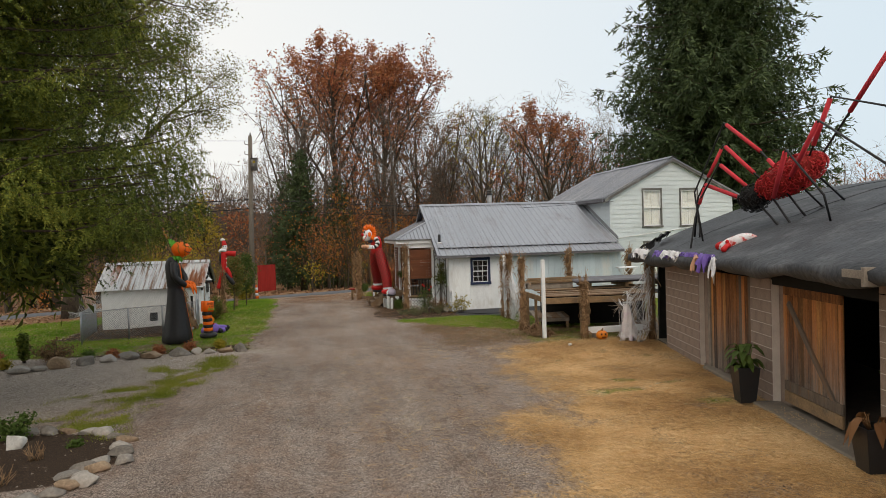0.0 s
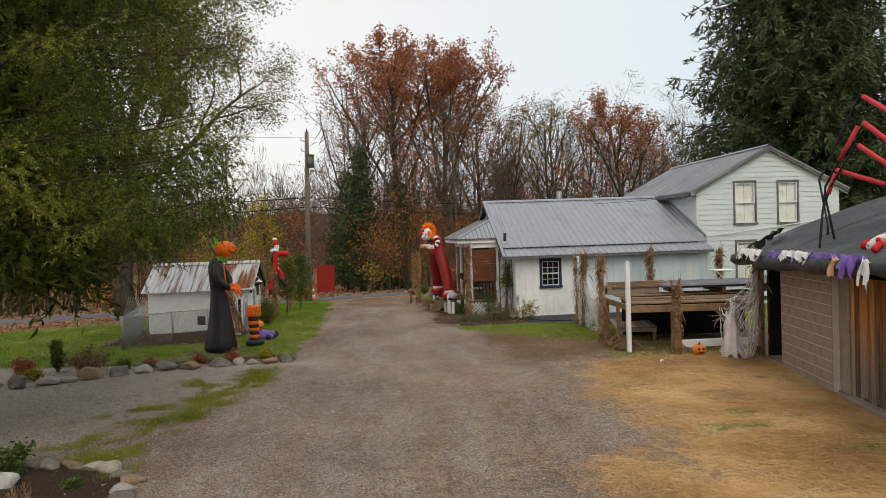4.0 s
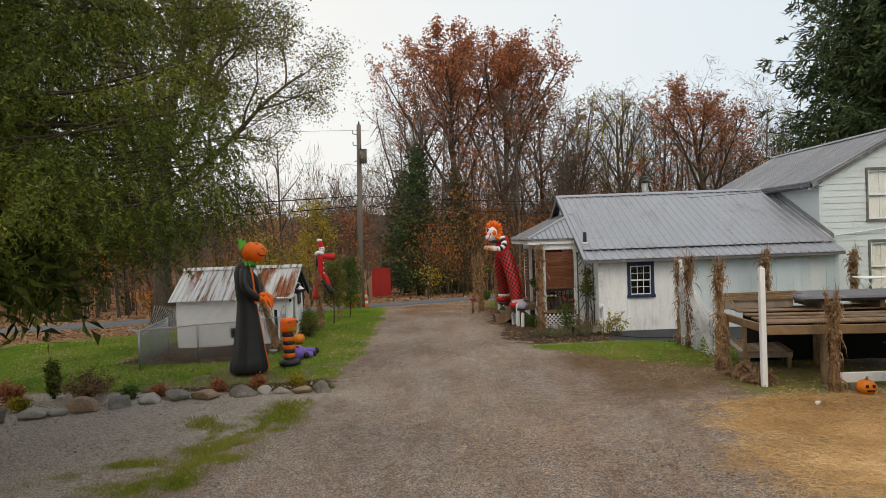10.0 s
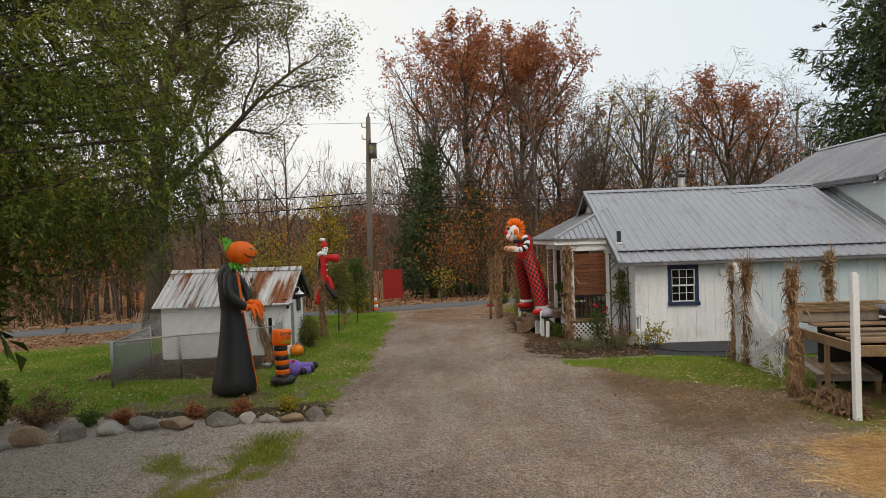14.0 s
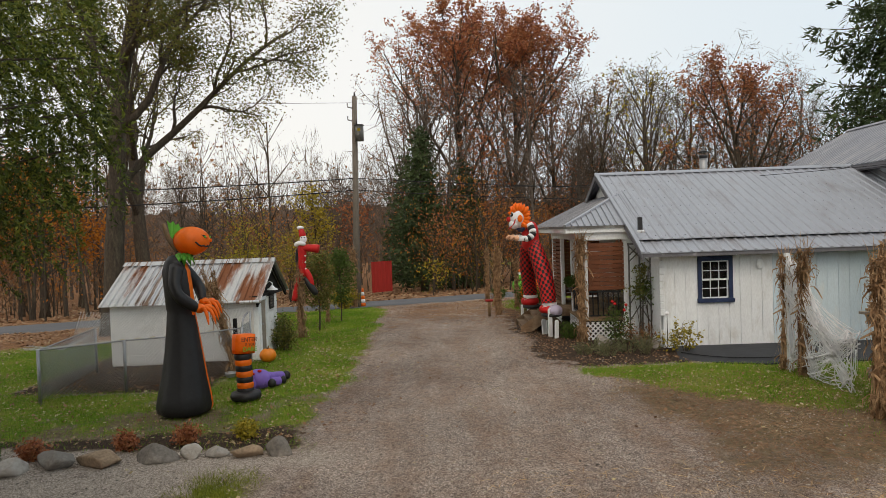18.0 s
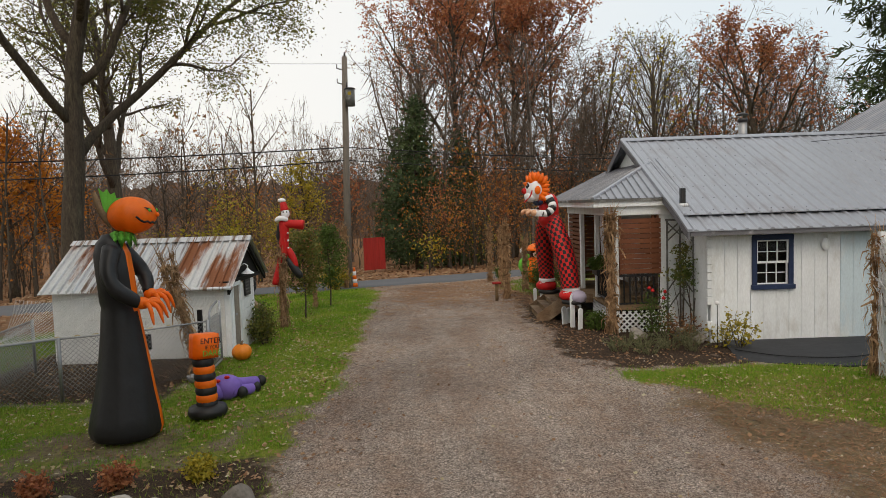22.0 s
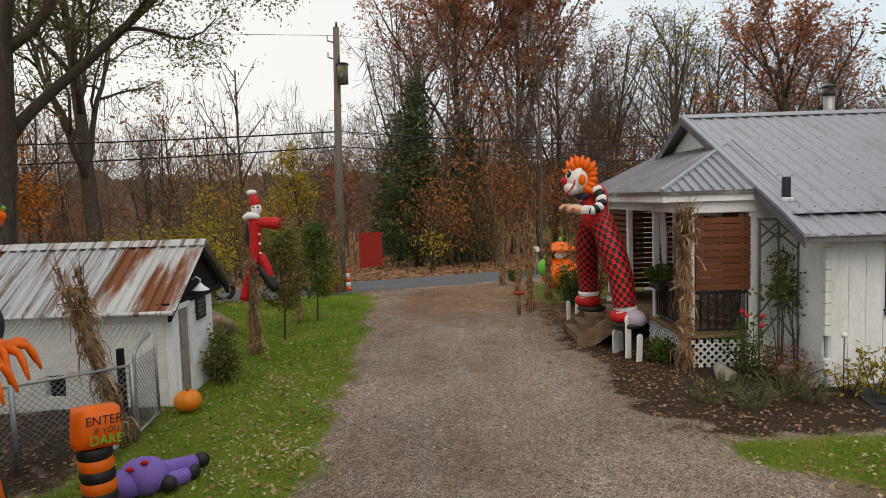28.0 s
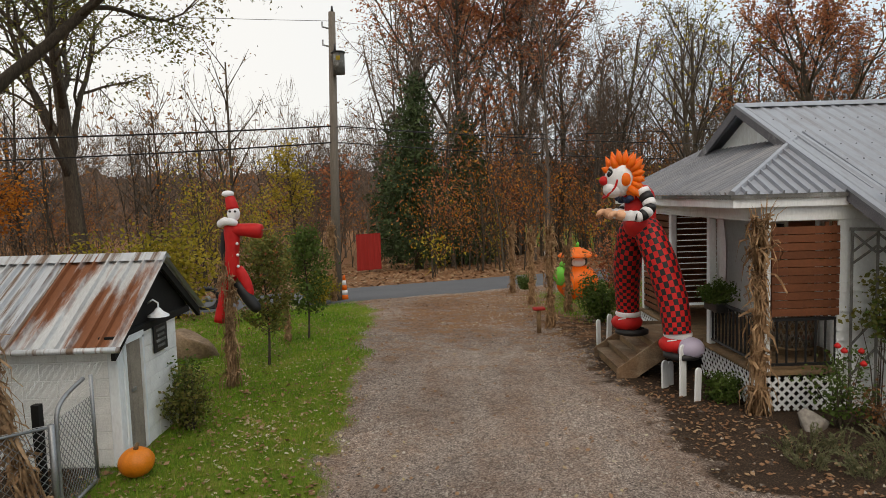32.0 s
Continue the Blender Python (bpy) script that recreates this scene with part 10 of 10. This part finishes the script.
# tall planters at the barn
for i, (x, y, hgt) in enumerate(((7.3, 10.95, 0.62), (6.78, 7.62, 0.56))):
    e = empty("planter", x, y, 0, -10.6, ("tall square black planter with green leafy plant by the barn door", "tall square black planter with wilted brown plant by the barn door")[i], "planter", "planters at the barn")
    v, f = [], []
    for z, w_ in ((0, 0.13), (hgt, 0.19), (hgt, 0.165), (hgt - 0.06, 0.16)):
        v += [(-w_, -w_, z), (w_, -w_, z), (w_, w_, z), (-w_, w_, z)]
    for j in range(3):
        f += [(j * 4 + k, j * 4 + (k + 1) % 4, (j + 1) * 4 + (k + 1) % 4, (j + 1) * 4 + k) for k in range(4)]
    f += [(3, 2, 1, 0)]
    link("pot", v, f, M_plasticblack, e)
    link("soil", [(-0.16, -0.16, hgt - 0.05), (0.16, -0.16, hgt - 0.05), (0.16, 0.16, hgt - 0.05), (-0.16, 0.16, hgt - 0.05)], [(0, 1, 2, 3)], M_dark, e)
    r = random.Random(350 + i)
    ms = Mesh()
    for k in range(34 if i == 0 else 20):
        a = r.random() * 6.28
        o = Vector((math.cos(a), math.sin(a), 0))
        b = Vector((0.05 * o.x, 0.05 * o.y, hgt - 0.05))
        h = (0.06 + 0.4 * r.random()) if i == 0 else 0.1 + 0.08 * r.random()
        t = b + o * 0.08 + Vector((0, 0, h))
        ms.tube([b, t], 0.008, 4)
        L = 0.13 + 0.09 * r.random()
        s = Vector((-o.y, o.x, 0))
        q = []
        for j in range(5):
            u = j / 4
            c = t + o * L * u + Vector((0, 0, L * (0.5 * u - (1.2 if i == 0 else 2.2) * u * u)))
            w_ = 0.06 * math.sin(math.pi * min(0.98, u * 0.9 + 0.08))
            q += [c - s * w_, c + Vector((0, 0, -0.012)), c + s * w_]
        ms.add(q, [(3 * j, 3 * j + 1, 3 * j + 4, 3 * j + 3) for j in range(4)] + [(3 * j + 1, 3 * j + 2, 3 * j + 5, 3 * j + 4) for j in range(4)])
    ms.link("plant", M_leafgreen if i == 0 else M_leafbrown, e)
# a dim heap of greenery stored inside the barn doorway
shrub("stored_greenery", 8.55, 8.6, 0.55, 0.7, 360, "dark artificial greenery stored inside the barn door", M_leafgreen, 10, 6, 0.04, 0.08, z0=0.55, category="greenery")
sh_ = tagged(new("storage_bench"), "dark bench inside the barn doorway", "bench")
sh_.matrix_basis = BARN
box("top", 1.0, 1.6, -9.0, -7.2, 0.5, 0.55, M_wood, sh_)
for a, b in ((1.05, -8.9), (1.5, -8.9), (1.05, -7.3), (1.5, -7.3)):
    box("leg", a, a + 0.06, b, b + 0.06, 0.02, 0.5, M_wood, sh_)

# ---- loose cover of the ground ----
def sprinkle(rng, n, x0, x1, y0, y1, which, power=1.0, level=0.5):
    """Places drawn where a mask of the ground is high."""
    out = []
    got = 0
    while got < n:
        x, y = rng.uniform(x0, x1, 40000), rng.uniform(y0, y1, 40000)
        m = which(x, y)
        keep = rng.random(40000) < np.clip(m, 0, 1) ** power
        p = np.stack([x[keep], y[keep]], 1)
        out.append(p)
        got += len(p)
    p = np.concatenate(out)[:n]
    zz = ground_z(p[:, 0], p[:, 1])
    for k, (fx, fy, a) in enumerate([(0.9, 0.7, 0.02), (2.1, 1.7, 0.012), (4.3, 5.1, 0.006), (0.31, 0.23, 0.03)]):
        zz = zz + a * np.sin(fx * p[:, 0] + 1.3 * k) * np.cos(fy * p[:, 1] - 0.7 * k)
    return np.column_stack([p, zz - 0.012])


def not_covered(x, y):
    """Leaves out the floors of buildings and the cloth."""
    house = (x > 3.3) & (y > 26.2) & (x < 18) & (y < 36)
    coop_ = (x > -8) & (x < -4.45) & (y > 26.25) & (y < 28)
    bx = (x - 8.75) * math.cos(radians(10.6)) - (y - 16.5) * math.sin(radians(10.6))
    barn_ = (bx > -0.02) & (y < 18)
    cloth = (x > 4.9) & (x < 9.8) & (y > 24.2) & (y < 26.3)
    rd = (road_u(x, y) > -0.15) & (road_u(x, y) < 6.1)
    return ~(house | coop_ | barn_ | cloth | rd)


rng = np.random.default_rng(17)


def patchy(x, y, s=1.0):
    return 0.5 + 0.28 * np.sin(2.3 * s * x + 1.1 * np.sin(1.7 * s * y)) + 0.28 * np.sin(2.9 * s * y + 1.3 * np.sin(2.1 * s * x))


# grass
for name, n, reg in (("strip_grass", 22000, (-6, -1, 11.3, 19.3)), ("grass", 128000, (-14, 9.5, 19.3, 31)), ("far_grass", 50000, (-18, 8, 31, 44))):
    p = sprinkle(rng, n, *reg, lambda x, y: masks(x, y)[0] * not_covered(x, y) * (0.35 + 0.9 * vnoise(x, y, 0.5, 5)))
    k = len(p)
    h = 0.035 + 0.05 * rng.random(k) + {"strip_grass": -0.015, "grass": 0.0, "far_grass": 0.02}[name]
    d = np.column_stack([rng.normal(0, 0.45, k), rng.normal(0, 0.45, k), np.ones(k)])
    d /= np.linalg.norm(d, axis=1, keepdims=True)
    s = np.column_stack([rng.normal(size=k), rng.normal(size=k), np.zeros(k)])
    s /= np.linalg.norm(s, axis=1, keepdims=True)
    al = d * h[:, None] * 0.5
    o = quads_mesh(name, p + al, al, s * (0.02 if name == "far_grass" else 0.012), M_grassolive if name == "strip_grass" else M_grassblade, tri=True)
    tagged(o, "thin olive grass between the gravel and the drive" if name == "strip_grass" else "short lawn grass", "grass", kind="stuff")
# straw
p = sprinkle(rng, 180000, 0.3, 9.4, 2.5, 18.6, lambda x, y: (masks(x, y)[1] ** 1.3 + 0.012) * not_covered(x, y) * (0.3 + 0.9 * vnoise(x, y, 0.6, 6)))
k = len(p)
a = rng.random(k) * 6.28
L = 0.05 + 0.09 * rng.random(k)
al = np.column_stack([np.cos(a), np.sin(a), rng.normal(0, 0.12, k)]) * L[:, None]
ac = np.column_stack([-np.sin(a), np.cos(a), rng.normal(0, 0.3, k)]) * 0.0095
p[:, 2] += 0.008 + 0.02 * rng.random(k)
tagged(quads_mesh("straw", p, al, ac, M_straw, tri=True), "loose golden straw strewn before the barn", "straw", kind="stuff")
# dry thatch and corn bits on the verge
p = sprinkle(rng, 22000, 1.8, 9.0, 17, 24.5, lambda x, y: (masks(x, y)[4] * 0.9 + 0.05) * not_covered(x, y))
k = len(p)
a = rng.random(k) * 6.28
L = 0.03 + 0.06 * rng.random(k)
al = np.column_stack([np.cos(a), np.sin(a), rng.normal(0, 0.2, k)]) * L[:, None]
ac = np.column_stack([-np.sin(a), np.cos(a), rng.normal(0, 0.3, k)]) * 0.004
p[:, 2] += 0.01
tagged(quads_mesh("dry_thatch", p, al, ac, M_litter), "brown dead thatch on the verge", "thatch", kind="stuff")


# gravel: small faceted stones
def pebbles(name, p, size, label):
    k = len(p)
    s = size * (0.5 + rng.random(k) ** 2 * 1.2)
    base = np.array([(1, 0, 0), (-0.2, 0.9, 0), (-0.9, -0.4, 0), (0.2, -0.8, 0), (0.05, 0.1, 0.75)])
    a = rng.random(k) * 6.28
    co = np.zeros((k, 5, 3))
    jit = 1 + 0.35 * rng.normal(size=(k, 5, 1))
    b = base[None] * jit
    co[:, :, 0] = (b[:, :, 0] * np.cos(a)[:, None] - b[:, :, 1] * np.sin(a)[:, None]) * s[:, None] + p[:, None, 0]
    co[:, :, 1] = (b[:, :, 0] * np.sin(a)[:, None] + b[:, :, 1] * np.cos(a)[:, None]) * s[:, None] + p[:, None, 1]
    co[:, :, 2] = b[:, :, 2] * s[:, None] + p[:, None, 2] + 0.002
    tri = np.array([(0, 1, 4), (1, 2, 4), (2, 3, 4), (3, 0, 4)])
    F = (tri[None] + (np.arange(k) * 5)[:, None, None]).reshape(-1, 3)
    me = bpy.data.meshes.new(name)
    me.vertices.add(k * 5)
    me.vertices.foreach_set("co", co.astype(np.float32).ravel())
    me.loops.add(F.size)
    me.loops.foreach_set("vertex_index", F.astype(np.int32).ravel())
    me.polygons.add(len(F))
    me.polygons.foreach_set("loop_start", np.arange(0, F.size, 3, dtype=np.int32))
    me.polygons.foreach_set("loop_total", np.full(len(F), 3, dtype=np.int32))
    me.materials.append(M_stone)
    me.update(calc_edges=True)
    tagged(new(name, me), label, "gravel", kind="stuff")


def bare(x, y):
    g = masks(x, y)
    return np.clip(1 - 1.2 * g[0] - 0.85 * g[1] - 0.9 * g[2] - 0.5 * g[4], 0.0, 1) * not_covered(x, y) * (0.35 + 0.65 * patchy(x, y, 0.35))


pebbles("gravel", sprinkle(rng, 42000, -9, 8, 5, 24, bare), 0.012, "loose grey gravel stones on the drive")
pebbles("far_gravel", sprinkle(rng, 13000, -3, 4, 24, 43, bare), 0.014, "loose grey gravel stones on the drive")


# fallen leaves, curled, in drifts along the edges
def leaf_fall(name, n, reg, which, size, material, label):
    p = sprinkle(rng, n, *reg, which)
    k = len(p)
    a = rng.random(k) * 6.28
    s = size * (0.6 + 0.8 * rng.random(k))[:, None]
    al = np.column_stack([np.cos(a), np.sin(a), rng.normal(0, 0.25, k)]) * s
    ac = np.column_stack([-np.sin(a), np.cos(a), rng.normal(0, 0.35, k)]) * s * 0.7
    p[:, 2] += 0.012 + 0.25 * s[:, 0]
    tagged(quads_mesh(name, p, al, ac, material), label, "leaves", kind="stuff")


leaf_fall("lawn_leaves", 5000, (-12, -1, 20.5, 40), lambda x, y: masks(x, y)[0] * not_covered(x, y) * (0.15 + vnoise(x, y, 0.9, 11)), 0.034, M_litter, "brown fallen leaves on the lawn")
leaf_fall("fallen_leaves", 13000, (-9, 6, 20, 43), lambda x, y: (0.05 + 0.75 * masks(x, y)[2] + 0.6 * masks(x, y)[3] + 0.25 * np.exp(-((x - poly_x(y, DRIVE_L)) / 0.5) ** 2) + 0.3 * np.exp(-((x - poly_x(y, DRIVE_R) - 0.3) / 0.6) ** 2) + 0.25 * soft(31, 38, y)) * not_covered(x, y) * (0.2 + vnoise(x, y, 0.8, 7)), 0.026, M_litter, "brown fallen leaves")
leaf_fall("pale_leaves", 11000, (-14, 9, 11, 42), lambda x, y: (0.035 + 0.9 * masks(x, y)[0]) * not_covered(x, y) * (0.2 + vnoise(x, y, 1.2, 8)), 0.025, M_paleleaf, "pale fallen leaves on the lawn and drive")
leaf_fall("leaf_litter", 26000, (-45, 40, 44, 80), lambda x, y: (road_u(x, y) > 6.1) * 0.9, 0.1, M_litter, "deep leaf litter beyond the road")
leaf_fall("verge_litter", 13000, (-32, -5, 26, 46), lambda x, y: masks(x, y)[3] * not_covered(x, y), 0.05, M_litter, "leaf litter on the verge before the road")
